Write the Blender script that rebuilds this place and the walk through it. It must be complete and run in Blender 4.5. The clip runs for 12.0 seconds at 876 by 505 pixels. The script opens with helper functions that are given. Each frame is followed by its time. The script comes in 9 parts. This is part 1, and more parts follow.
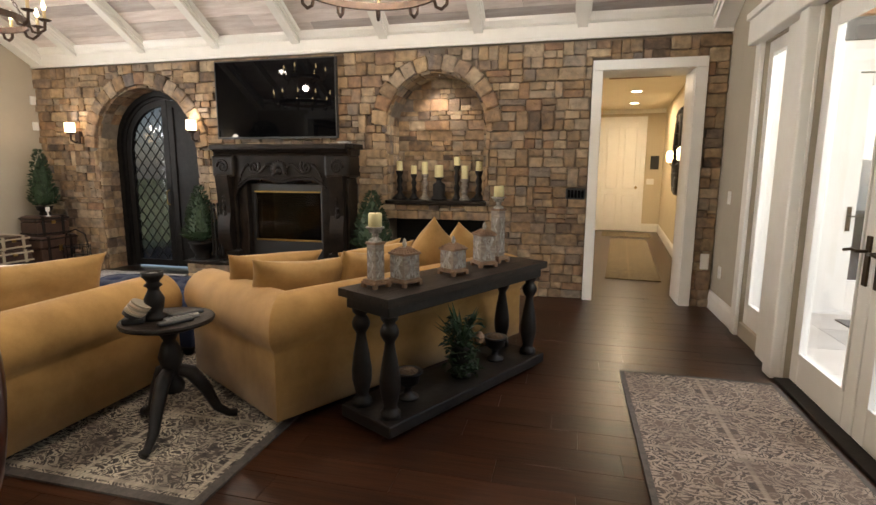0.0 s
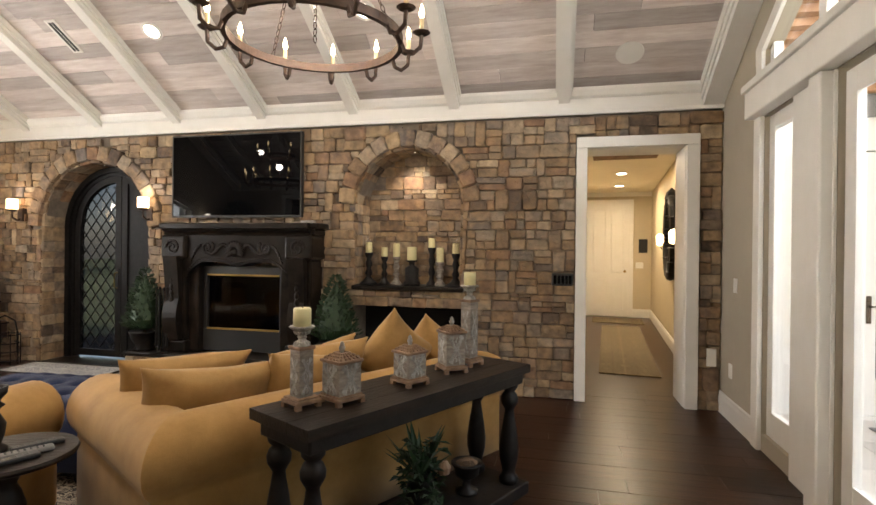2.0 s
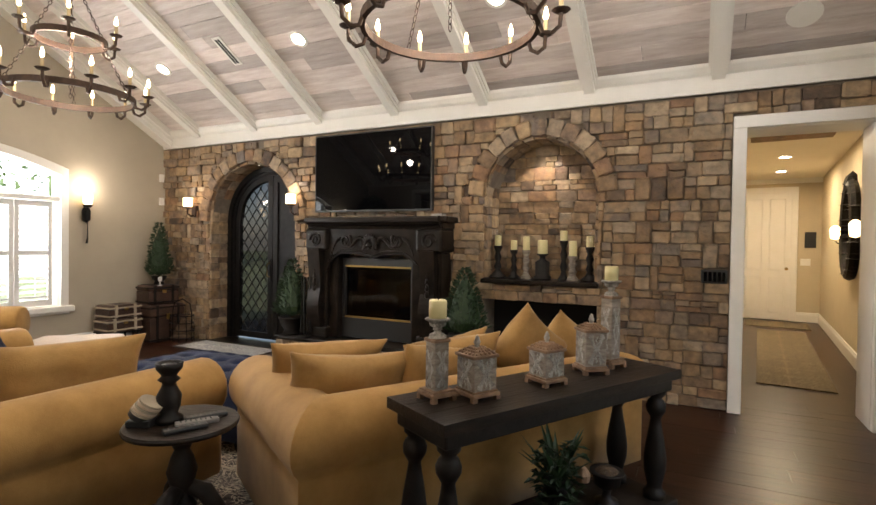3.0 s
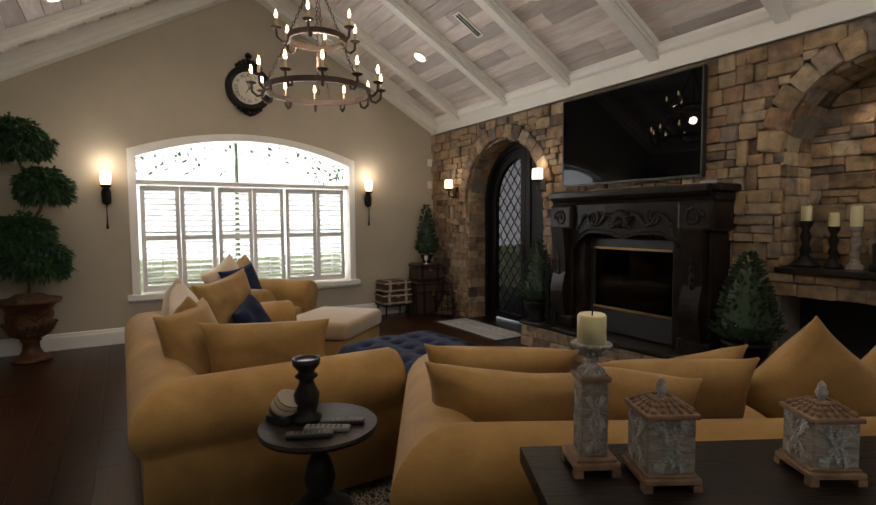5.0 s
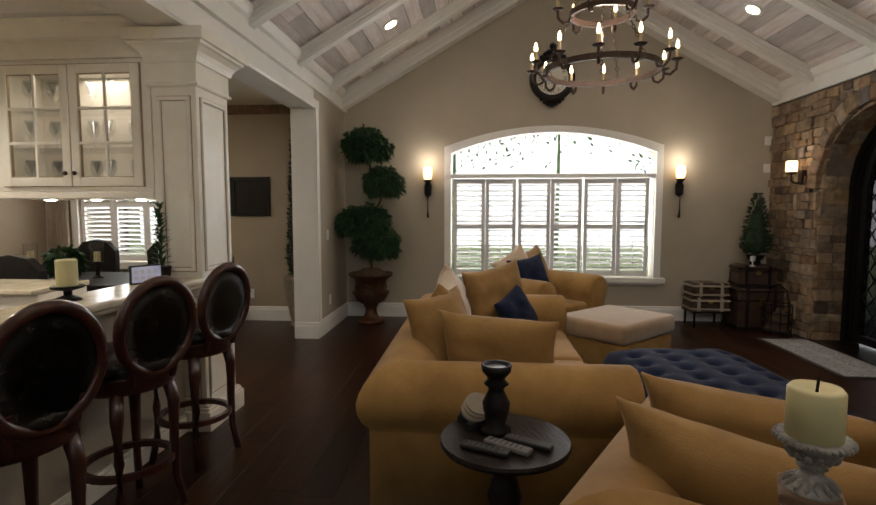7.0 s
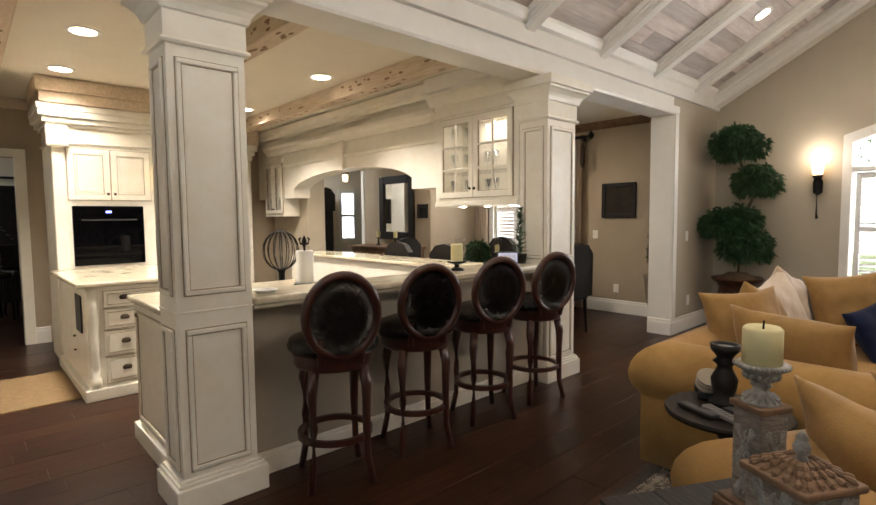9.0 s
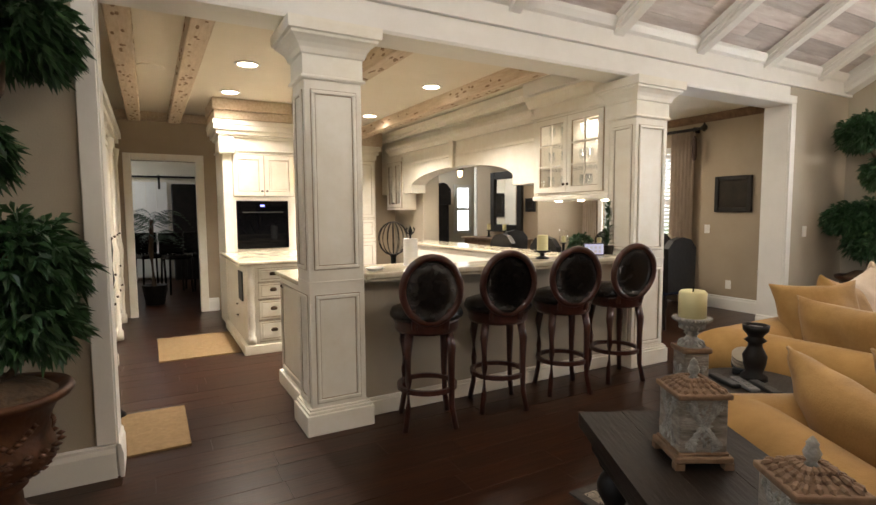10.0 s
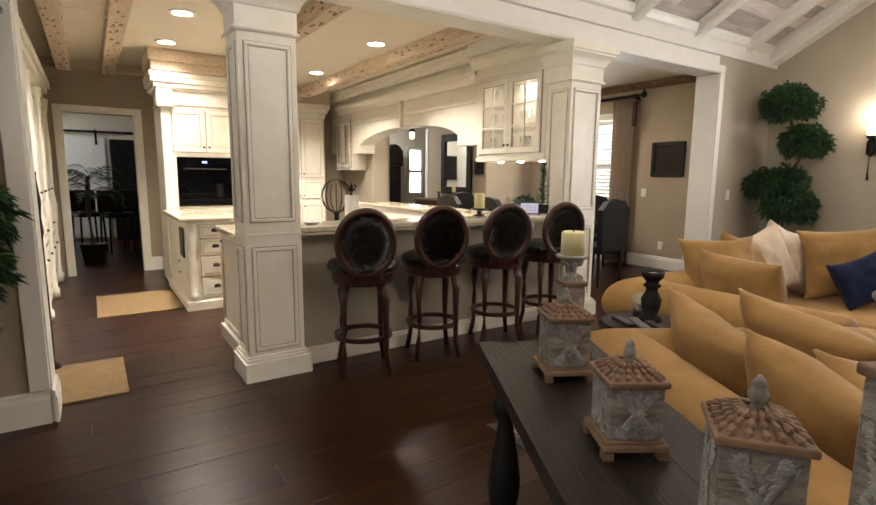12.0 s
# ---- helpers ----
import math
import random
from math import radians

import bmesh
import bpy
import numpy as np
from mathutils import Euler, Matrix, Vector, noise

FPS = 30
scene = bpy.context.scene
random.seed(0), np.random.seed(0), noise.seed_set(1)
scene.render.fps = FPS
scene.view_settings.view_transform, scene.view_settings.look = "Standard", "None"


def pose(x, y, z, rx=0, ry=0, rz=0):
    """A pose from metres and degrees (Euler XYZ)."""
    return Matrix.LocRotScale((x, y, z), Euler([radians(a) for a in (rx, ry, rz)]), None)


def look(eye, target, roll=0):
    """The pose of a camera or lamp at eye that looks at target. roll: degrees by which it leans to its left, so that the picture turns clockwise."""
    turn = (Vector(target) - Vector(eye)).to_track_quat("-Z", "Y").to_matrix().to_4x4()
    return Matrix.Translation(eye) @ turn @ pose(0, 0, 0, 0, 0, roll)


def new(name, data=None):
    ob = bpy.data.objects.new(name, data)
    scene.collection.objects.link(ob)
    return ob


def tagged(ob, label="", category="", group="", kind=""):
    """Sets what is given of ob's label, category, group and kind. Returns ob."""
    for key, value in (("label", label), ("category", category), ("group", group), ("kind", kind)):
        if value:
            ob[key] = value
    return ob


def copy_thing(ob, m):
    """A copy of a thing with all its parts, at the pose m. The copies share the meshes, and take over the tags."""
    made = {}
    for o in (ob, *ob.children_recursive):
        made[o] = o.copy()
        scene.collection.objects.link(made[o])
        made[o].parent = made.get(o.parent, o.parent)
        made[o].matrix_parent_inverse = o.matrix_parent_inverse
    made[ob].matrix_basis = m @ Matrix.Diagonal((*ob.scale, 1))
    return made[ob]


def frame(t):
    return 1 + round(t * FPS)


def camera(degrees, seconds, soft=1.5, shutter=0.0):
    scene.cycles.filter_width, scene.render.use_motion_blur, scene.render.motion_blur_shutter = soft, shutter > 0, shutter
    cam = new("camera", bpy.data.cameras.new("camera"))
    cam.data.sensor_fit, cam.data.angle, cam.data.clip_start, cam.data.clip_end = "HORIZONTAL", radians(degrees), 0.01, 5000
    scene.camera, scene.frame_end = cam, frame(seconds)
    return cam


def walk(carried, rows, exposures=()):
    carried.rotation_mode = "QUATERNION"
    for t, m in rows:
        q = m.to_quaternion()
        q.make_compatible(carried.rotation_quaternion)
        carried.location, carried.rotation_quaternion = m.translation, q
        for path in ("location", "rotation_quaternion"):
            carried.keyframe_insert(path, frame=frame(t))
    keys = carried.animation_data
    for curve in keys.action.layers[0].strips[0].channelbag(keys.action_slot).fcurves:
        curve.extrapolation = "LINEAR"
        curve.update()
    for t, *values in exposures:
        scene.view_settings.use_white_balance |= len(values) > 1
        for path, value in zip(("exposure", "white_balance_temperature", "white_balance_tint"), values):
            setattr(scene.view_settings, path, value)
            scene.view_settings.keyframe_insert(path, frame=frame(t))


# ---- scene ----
cam = camera(80.34, 12.0)
PATH = [
    (0, (0.020, 0.052, 1.402), (-0.458, 1.968, 1.085), 0.27),
    (0.5, (0.039, 0.303, 1.424), (-0.296, 2.267, 1.248), 0.51),
    (1, (0.067, 0.531, 1.414), (-0.233, 2.507, 1.352), 0.44),
    (1.5, (0.102, 0.692, 1.419), (-0.211, 2.668, 1.408), 0.30),
    (2, (0.036, 0.703, 1.408), (-0.410, 2.653, 1.403), 0.63),
    (2.5, (0.012, 0.721, 1.413), (-0.674, 2.600, 1.395), 0.82),
    (3, (-0.042, 0.774, 1.397), (-0.936, 2.563, 1.363), 0.84),
    (3.2, (-0.074, 0.783, 1.430), (-1.026, 2.542, 1.379), 0.57),
    (5, (-0.060, 1.630, 1.412), (-1.765, 2.669, 1.286), -0.4),
    (5.5, (-0.130, 1.800, 1.425), (-1.980, 2.547, 1.276), -0.1),
    (6, (-0.215, 1.980, 1.425), (-2.173, 2.367, 1.281), -0.2),
    (6.5, (-0.224, 2.115, 1.430), (-2.212, 2.271, 1.278), -0.3),
    (7, (-0.205, 2.155, 1.423), (-2.193, 2.003, 1.263), 0.0),
    (7.5, (-0.070, 2.265, 1.430), (-2.007, 1.797, 1.270), 0.0),
    (9.3, (0.258, 3.107, 1.394), (-0.991, 1.552, 1.253), -0.39),
    (9.5, (0.300, 3.205, 1.414), (-0.902, 1.612, 1.267), -0.24),
    (10, (0.330, 3.541, 1.393), (-0.637, 1.798, 1.236), -0.38),
    (10.5, (0.369, 3.846, 1.368), (-0.543, 2.075, 1.190), -0.34),
    (11, (0.380, 3.997, 1.353), (-0.525, 2.231, 1.110), -0.11),
    (11.5, (0.324, 3.939, 1.352), (-0.569, 2.171, 1.078), -0.08),
    (12, (0.271, 3.748, 1.338), (-0.825, 2.101, 1.047), 0.51),
]
EXPO = [(0.0, 0.90), (3.2, 0.72), (5.0, -0.42), (7.7, -0.58), (9.3, 0.40), (12.0, 0.52)]
walk(cam, [(t, look(eye, target, roll)) for t, eye, target, roll in PATH], EXPO)

# ---------- world, sun and large lights ----------
world = bpy.data.worlds.new("sky")
scene.world = world
world.use_nodes = True
sky = world.node_tree.nodes.new("ShaderNodeTexSky")
sky.sky_type = 'NISHITA'
sky.sun_disc = False
sky.sun_elevation = radians(43)
sky.sun_rotation = radians(143)
back = world.node_tree.nodes["Background"]
back.inputs["Strength"].default_value = 0.15
world.node_tree.links.new(sky.outputs[0], back.inputs[0])


def lamp(name, kind, m, energy, colour=(1, 1, 1), size=0.1, size_y=0.0, angle=0.0, spread=0.0):
    d = bpy.data.lights.new(name, kind)
    d.energy = energy
    d.color = colour
    if kind == 'AREA':
        d.size = size
        if size_y:
            d.shape = 'RECTANGLE'
            d.size_y = size_y
        if spread:
            d.spread = radians(spread)
    elif kind in ('POINT', 'SPOT'):
        d.shadow_soft_size = size
        if kind == 'SPOT':
            d.spot_size = radians(angle)
            d.spot_blend = 0.6
    elif kind == 'SUN':
        d.angle = radians(angle)
    ob = new(name, d)
    ob.matrix_world = m
    return ob


WARM = (1.0, 0.87, 0.73)
DAY = (0.96, 0.98, 1.0)
lamp("sun", 'SUN', look((9, -12, 14), (0, 0, 0)), 4.5, (1.0, 0.95, 0.87), angle=0.6)
lamp("window_daylight", 'AREA', look((-7.35, 3.1, 1.5), (0, 3.1, 1.5)), 140, DAY, 2.6, 1.7)
# added lamp, unseen under the porch ceiling, in place of skylight through the doors
lamp("porch_sky_fill", 'AREA', look((2.9, 3.05, 3.35), (-2.2, 3.05, 0.5)), 108, DAY, 3.2, 0.9)
lamp("dining_window_daylight", 'AREA', look((-6.9, -2.42, 1.5), (0, -2.42, 1.2)), 60, DAY, 1.3, 1.6)

# ---------- materials ----------
def mat(name, base=(0.5, 0.5, 0.5), rough=0.5, metal=0.0, spread=None, scale=8.0, bump=0.0, bump_scale=40.0, sheen=0.0, coat=0.0, per='', emit=None, power=0.0, stretch=None, detail=6.0, world_map=False, spec=0.5):
    """A procedural surface: two colours mixed by noise, fine relief, and optional variation from piece to piece."""
    m = bpy.data.materials.new(name)
    m.use_nodes = True
    n, l = m.node_tree.nodes, m.node_tree.links
    b = n["Principled BSDF"]
    b.inputs["Base Color"].default_value = (*base, 1)
    b.inputs["Roughness"].default_value = rough
    b.inputs["Metallic"].default_value = metal
    b.inputs["Specular IOR Level"].default_value = spec
    b.inputs["Sheen Weight"].default_value = sheen
    b.inputs["Coat Weight"].default_value = coat
    tc = n.new("ShaderNodeTexCoord")
    mp = n.new("ShaderNodeMapping")
    if world_map:
        l.new(n.new("ShaderNodeNewGeometry").outputs["Position"], mp.inputs["Vector"])
    else:
        l.new(tc.outputs["Object"], mp.inputs["Vector"])
    if stretch:
        mp.inputs["Scale"].default_value = stretch
    if spread:
        no = n.new("ShaderNodeTexNoise")
        no.inputs["Scale"].default_value = scale
        no.inputs["Detail"].default_value = detail
        no.inputs["Roughness"].default_value = 0.65
        l.new(mp.outputs[0], no.inputs["Vector"])
        ramp = n.new("ShaderNodeValToRGB")
        ramp.color_ramp.elements[0].position = 0.3
        ramp.color_ramp.elements[1].position = 0.72
        ramp.color_ramp.elements[0].color = (*base, 1)
        ramp.color_ramp.elements[1].color = (*spread, 1)
        l.new(no.outputs[0], ramp.inputs[0])
        last = ramp.outputs[0]
        if per:
            if per == 'object':
                src_ = n.new("ShaderNodeObjectInfo").outputs["Random"]
            else:
                src_ = n.new("ShaderNodeNewGeometry").outputs["Random Per Island"]
            hsv = n.new("ShaderNodeHueSaturation")
            mr = n.new("ShaderNodeMapRange")
            mr.inputs[3].default_value, mr.inputs[4].default_value = 0.72, 1.28
            l.new(src_, mr.inputs[0])
            l.new(mr.outputs[0], hsv.inputs["Value"])
            l.new(last, hsv.inputs["Color"])
            last = hsv.outputs[0]
        l.new(last, b.inputs["Base Color"])
    if bump:
        nb = n.new("ShaderNodeTexNoise")
        nb.inputs["Scale"].default_value = bump_scale
        nb.inputs["Detail"].default_value = 5
        l.new(mp.outputs[0], nb.inputs["Vector"])
        bp = n.new("ShaderNodeBump")
        bp.inputs["Strength"].default_value = bump
        bp.inputs["Distance"].default_value = 0.01
        l.new(nb.outputs[0], bp.inputs["Height"])
        l.new(bp.outputs[0], b.inputs["Normal"])
    if emit:
        b.inputs["Emission Color"].default_value = (*emit, 1)
        b.inputs["Emission Strength"].default_value = power
    return m


def stone_mat(name, source):
    """Ledge stone: each piece takes its own tone from grey-brown, tan, rust and blue-grey."""
    m = bpy.data.materials.new(name)
    m.use_nodes = True
    n, l = m.node_tree.nodes, m.node_tree.links
    b = n["Principled BSDF"]
    b.inputs["Roughness"].default_value = 0.85
    tc = n.new("ShaderNodeNewGeometry")
    if source == 'object':
        rnd = n.new("ShaderNodeObjectInfo").outputs["Random"]
    else:
        rnd = n.new("ShaderNodeNewGeometry").outputs["Random Per Island"]
    ramp = n.new("ShaderNodeValToRGB")
    tones = [(0.0, (0.062, 0.044, 0.034)), (0.13, (0.19, 0.125, 0.072)), (0.28, (0.27, 0.185, 0.105)), (0.40, (0.15, 0.115, 0.088)), (0.52, (0.33, 0.235, 0.135)), (0.64, (0.205, 0.115, 0.062)), (0.76, (0.23, 0.185, 0.14)), (0.90, (0.40, 0.30, 0.19)), (1.0, (0.125, 0.105, 0.095))]
    cr = ramp.color_ramp
    cr.elements[0].position, cr.elements[0].color = tones[0][0], (*tones[0][1], 1)
    cr.elements[1].position, cr.elements[1].color = tones[-1][0], (*tones[-1][1], 1)
    for p, c in tones[1:-1]:
        e = cr.elements.new(p)
        e.color = (*c, 1)
    l.new(rnd, ramp.inputs[0])
    no = n.new("ShaderNodeTexNoise")
    no.inputs["Scale"].default_value = 14
    no.inputs["Detail"].default_value = 8
    l.new(tc.outputs["Position"], no.inputs["Vector"])
    mr = n.new("ShaderNodeMapRange")
    mr.inputs[1].default_value, mr.inputs[2].default_value = 0.3, 0.7
    mr.inputs[3].default_value, mr.inputs[4].default_value = 0.6, 1.35
    l.new(no.outputs[0], mr.inputs[0])
    stain = n.new("ShaderNodeTexNoise")
    stain.inputs["Scale"].default_value = 7
    stain.inputs["Detail"].default_value = 6
    l.new(tc.outputs["Position"], stain.inputs["Vector"])
    cover = n.new("ShaderNodeMapRange")
    cover.inputs[1].default_value, cover.inputs[2].default_value = 0.48, 0.72
    cover.inputs[4].default_value = 0.55
    l.new(stain.outputs[0], cover.inputs[0])
    rust = n.new("ShaderNodeMix")
    rust.data_type = 'RGBA'
    l.new(cover.outputs[0], rust.inputs[0])
    l.new(ramp.outputs[0], rust.inputs[6])
    rust.inputs[7].default_value = (0.26, 0.155, 0.07, 1)
    hsv = n.new("ShaderNodeHueSaturation")
    l.new(mr.outputs[0], hsv.inputs["Value"])
    l.new(rust.outputs[2], hsv.inputs["Color"])
    l.new(hsv.outputs[0], b.inputs["Base Color"])
    nb = n.new("ShaderNodeTexNoise")
    nb.inputs["Scale"].default_value = 26
    nb.inputs["Detail"].default_value = 8
    l.new(tc.outputs["Position"], nb.inputs["Vector"])
    bp = n.new("ShaderNodeBump")
    bp.inputs["Strength"].default_value = 0.8
    bp.inputs["Distance"].default_value = 0.015
    l.new(nb.outputs[0], bp.inputs["Height"])
    l.new(bp.outputs[0], b.inputs["Normal"])
    return m


def wood_mat(name, a, c, rough, per='', along=0, coat=0.0, bump=0.15, scale=3.0, spec=0.5):
    """Grain drawn out along one axis (0 x, 1 y, 2 z)."""
    st = [14.0, 14.0, 14.0]
    st[along] = 1.0
    m = mat(name, a, rough, spread=c, scale=scale, bump=bump, bump_scale=6.0, per=per, coat=coat, stretch=tuple(st), world_map=True, spec=spec)
    return m


def rug_mat(name, dark, light, tint, cell=0.3):
    """A worn Persian pattern: mirrored leafy motifs in repeats, a grid of bands, and faded patches."""
    m = bpy.data.materials.new(name)
    m.use_nodes = True
    n, l = m.node_tree.nodes, m.node_tree.links
    b = n["Principled BSDF"]
    b.inputs["Roughness"].default_value = 0.95
    tc = n.new("ShaderNodeTexCoord")
    sep = n.new("ShaderNodeSeparateXYZ")
    l.new(tc.outputs["Object"], sep.inputs[0])
    com = n.new("ShaderNodeCombineXYZ")
    folded = []
    for k in (0, 1):
        pp = n.new("ShaderNodeMath")
        pp.operation = 'PINGPONG'
        pp.inputs[1].default_value = cell
        l.new(sep.outputs[k], pp.inputs[0])
        l.new(pp.outputs[0], com.inputs[k])
        folded.append(pp)
    motif = n.new("ShaderNodeTexNoise")
    motif.inputs["Scale"].default_value = 11.0
    motif.inputs["Detail"].default_value = 2.5
    motif.inputs["Distortion"].default_value = 1.6
    l.new(com.outputs[0], motif.inputs["Vector"])
    r1 = n.new("ShaderNodeValToRGB")
    cr = r1.color_ramp
    cr.elements[0].position, cr.elements[0].color = 0.36, (*dark, 1)
    cr.elements[1].position, cr.elements[1].color = 0.66, (*dark, 1)
    for p, c in ((0.385, light), (0.43, light), (0.445, tint), (0.475, dark), (0.505, dark), (0.52, light), (0.565, light), (0.585, tint), (0.63, tint)):
        e = cr.elements.new(p)
        e.color = (*c, 1)
    l.new(motif.outputs[0], r1.inputs[0])
    line = n.new("ShaderNodeMath")
    line.operation = 'MINIMUM'
    l.new(folded[0].outputs[0], line.inputs[0])
    l.new(folded[1].outputs[0], line.inputs[1])
    band = n.new("ShaderNodeValToRGB")
    band.color_ramp.elements[0].position, band.color_ramp.elements[0].color = 0.010, (0.75, 0.75, 0.75, 1)
    band.color_ramp.elements[1].position, band.color_ramp.elements[1].color = 0.016, (0, 0, 0, 1)
    l.new(line.outputs[0], band.inputs[0])
    mx = n.new("ShaderNodeMix")
    mx.data_type = 'RGBA'
    l.new(band.outputs[0], mx.inputs[0])
    l.new(r1.outputs[0], mx.inputs[6])
    mx.inputs[7].default_value = (*light, 1)
    fade = n.new("ShaderNodeTexNoise")
    fade.inputs["Scale"].default_value = 3.4
    fade.inputs["Detail"].default_value = 9
    fade.inputs["Roughness"].default_value = 0.7
    l.new(tc.outputs["Object"], fade.inputs["Vector"])
    mr = n.new("ShaderNodeMapRange")
    mr.inputs[1].default_value, mr.inputs[2].default_value = 0.44, 0.66
    mr.inputs[4].default_value = 0.85
    l.new(fade.outputs[0], mr.inputs[0])
    mx2 = n.new("ShaderNodeMix")
    mx2.data_type = 'RGBA'
    l.new(mr.outputs[0], mx2.inputs[0])
    l.new(mx.outputs[2], mx2.inputs[6])
    mx2.inputs[7].default_value = (*tint, 1)
    l.new(mx2.outputs[2], b.inputs["Base Color"])
    nb = n.new("ShaderNodeTexNoise")
    nb.inputs["Scale"].default_value = 180
    l.new(tc.outputs["Object"], nb.inputs["Vector"])
    bp = n.new("ShaderNodeBump")
    bp.inputs["Strength"].default_value = 0.4
    bp.inputs["Distance"].default_value = 0.004
    l.new(nb.outputs[0], bp.inputs["Height"])
    l.new(bp.outputs[0], b.inputs["Normal"])
    return m


def glass_mat(name, rough=0.0, tint=(1, 1, 1)):
    m = bpy.data.materials.new(name)
    m.use_nodes = True
    n, l = m.node_tree.nodes, m.node_tree.links
    n.remove(n["Principled BSDF"])
    tr = n.new("ShaderNodeBsdfTransparent")
    tr.inputs[0].default_value = (*tint, 1)
    gl = n.new("ShaderNodeBsdfGlossy")
    gl.inputs["Roughness"].default_value = rough
    lw = n.new("ShaderNodeLayerWeight")
    pw = n.new("ShaderNodeMath")
    pw.operation = 'POWER'
    pw.inputs[1].default_value = 4.5
    l.new(lw.outputs["Facing"], pw.inputs[0])
    fr = n.new("ShaderNodeMath")
    fr.operation = 'MULTIPLY_ADD'
    fr.inputs[1].default_value = 0.7
    fr.inputs[2].default_value = 0.03
    l.new(pw.outputs[0], fr.inputs[0])
    mx = n.new("ShaderNodeMixShader")
    l.new(fr.outputs[0], mx.inputs[0])
    l.new(tr.outputs[0], mx.inputs[1])
    l.new(gl.outputs[0], mx.inputs[2])
    l.new(mx.outputs[0], n["Material Output"].inputs[0])
    return m


def glow_mat(name, colour, power):
    return mat(name, (0.8, 0.8, 0.8), 0.5, emit=colour, power=power)


M_STONE = stone_mat("ledge_stone", 'object')
M_STONE_J = stone_mat("ledge_stone_joined", 'island')
M_MORTAR = mat("mortar", (0.13, 0.105, 0.08), 0.95, spread=(0.21, 0.17, 0.13), scale=12, bump=0.5, bump_scale=60)
M_WALL = mat("beige_wall_paint", (0.40, 0.35, 0.27), 0.8, spread=(0.44, 0.385, 0.30), scale=2.5, bump=0.12, bump_scale=120)
M_TAN = mat("tan_wall_paint", (0.36, 0.29, 0.205), 0.8, spread=(0.40, 0.325, 0.235), scale=2.5, bump=0.12, bump_scale=120)
M_CREAMWALL = mat("cream_wall_paint", (0.52, 0.44, 0.30), 0.8, spread=(0.56, 0.48, 0.34), scale=2.0, bump=0.1, bump_scale=120)
M_WHITE = mat("white_trim_paint", (0.74, 0.72, 0.67), 0.4, spread=(0.79, 0.77, 0.73), scale=5, bump=0.06, bump_scale=30)
M_CEIL = mat("plaster_ceiling", (0.75, 0.69, 0.57), 0.85, spread=(0.79, 0.73, 0.62), scale=3, bump=0.1, bump_scale=80)
M_PLANK = mat("whitewashed_planks", (0.49, 0.415, 0.385), 0.6, spread=(0.70, 0.645, 0.615), scale=2.2, bump=0.25, bump_scale=10, per='island', stretch=(1.2, 9.0, 9.0))
M_GLAZE = mat("glazed_cream_paint", (0.74, 0.69, 0.58), 0.42, spread=(0.81, 0.78, 0.70), scale=6, bump=0.08, bump_scale=25)
M_GLAZELINE = mat("brown_glaze", (0.27, 0.19, 0.11), 0.5, spread=(0.40, 0.31, 0.20), scale=30)
M_FLOOR = wood_mat("dark_walnut_plank", (0.014, 0.0055, 0.0029), (0.046, 0.0175, 0.0085), 0.30, per='object', along=0, coat=0.0, bump=0.10, scale=2.0, spec=0.19)
M_FLOOR_J = wood_mat("dark_walnut_plank_joined", (0.014, 0.0055, 0.0029), (0.046, 0.0175, 0.0085), 0.30, per='island', along=0, coat=0.0, bump=0.10, scale=2.0, spec=0.19)
M_SUB = mat("subfloor", (0.012, 0.008, 0.006), 0.8)
M_VELVET = mat("gold_velvet", (0.228, 0.117, 0.024), 0.8, spread=(0.44, 0.255, 0.076), scale=2.6, bump=0.12, bump_scale=170, sheen=0.1, detail=9)
M_VELVET_P = mat("gold_velvet_pillow", (0.226, 0.118, 0.028), 0.8, spread=(0.38, 0.222, 0.068), scale=5, bump=0.14, bump_scale=150, sheen=0.1, detail=9)
M_CREAMV = mat("cream_velvet", (0.50, 0.38, 0.26), 0.85, spread=(0.58, 0.46, 0.33), scale=5, bump=0.25, bump_scale=200, sheen=0.5)
# gold-tan velvet, paled in its colour for the sky's sheen on the cushion
M_PALEDV = mat("sky_paled_velvet", (0.34, 0.22, 0.115), 0.85, spread=(0.43, 0.295, 0.17), scale=5, bump=0.12, bump_scale=160, sheen=0.6)
M_NAVY = mat("navy_velvet", (0.004, 0.008, 0.028), 0.85, spec=0.2, spread=(0.009, 0.017, 0.052), scale=7, bump=0.2, bump_scale=160, sheen=0.06)
M_BLACKWOOD = mat("black_painted_wood", (0.006, 0.005, 0.0048), 0.5, spread=(0.016, 0.013, 0.011), spec=0.22, scale=9, bump=0.22, bump_scale=24)
M_BLACKTOP = mat("distressed_black_top", (0.005, 0.0038, 0.003), 0.42, spread=(0.022, 0.014, 0.0095), spec=0.2, scale=5, bump=0.25, bump_scale=14, stretch=(1, 6, 6))
M_CARVED = mat("carved_white_washed_wood", (0.10, 0.078, 0.06), 0.8, spread=(0.36, 0.315, 0.265), scale=14, bump=0.6, bump_scale=45, stretch=(1, 1, 3.5))
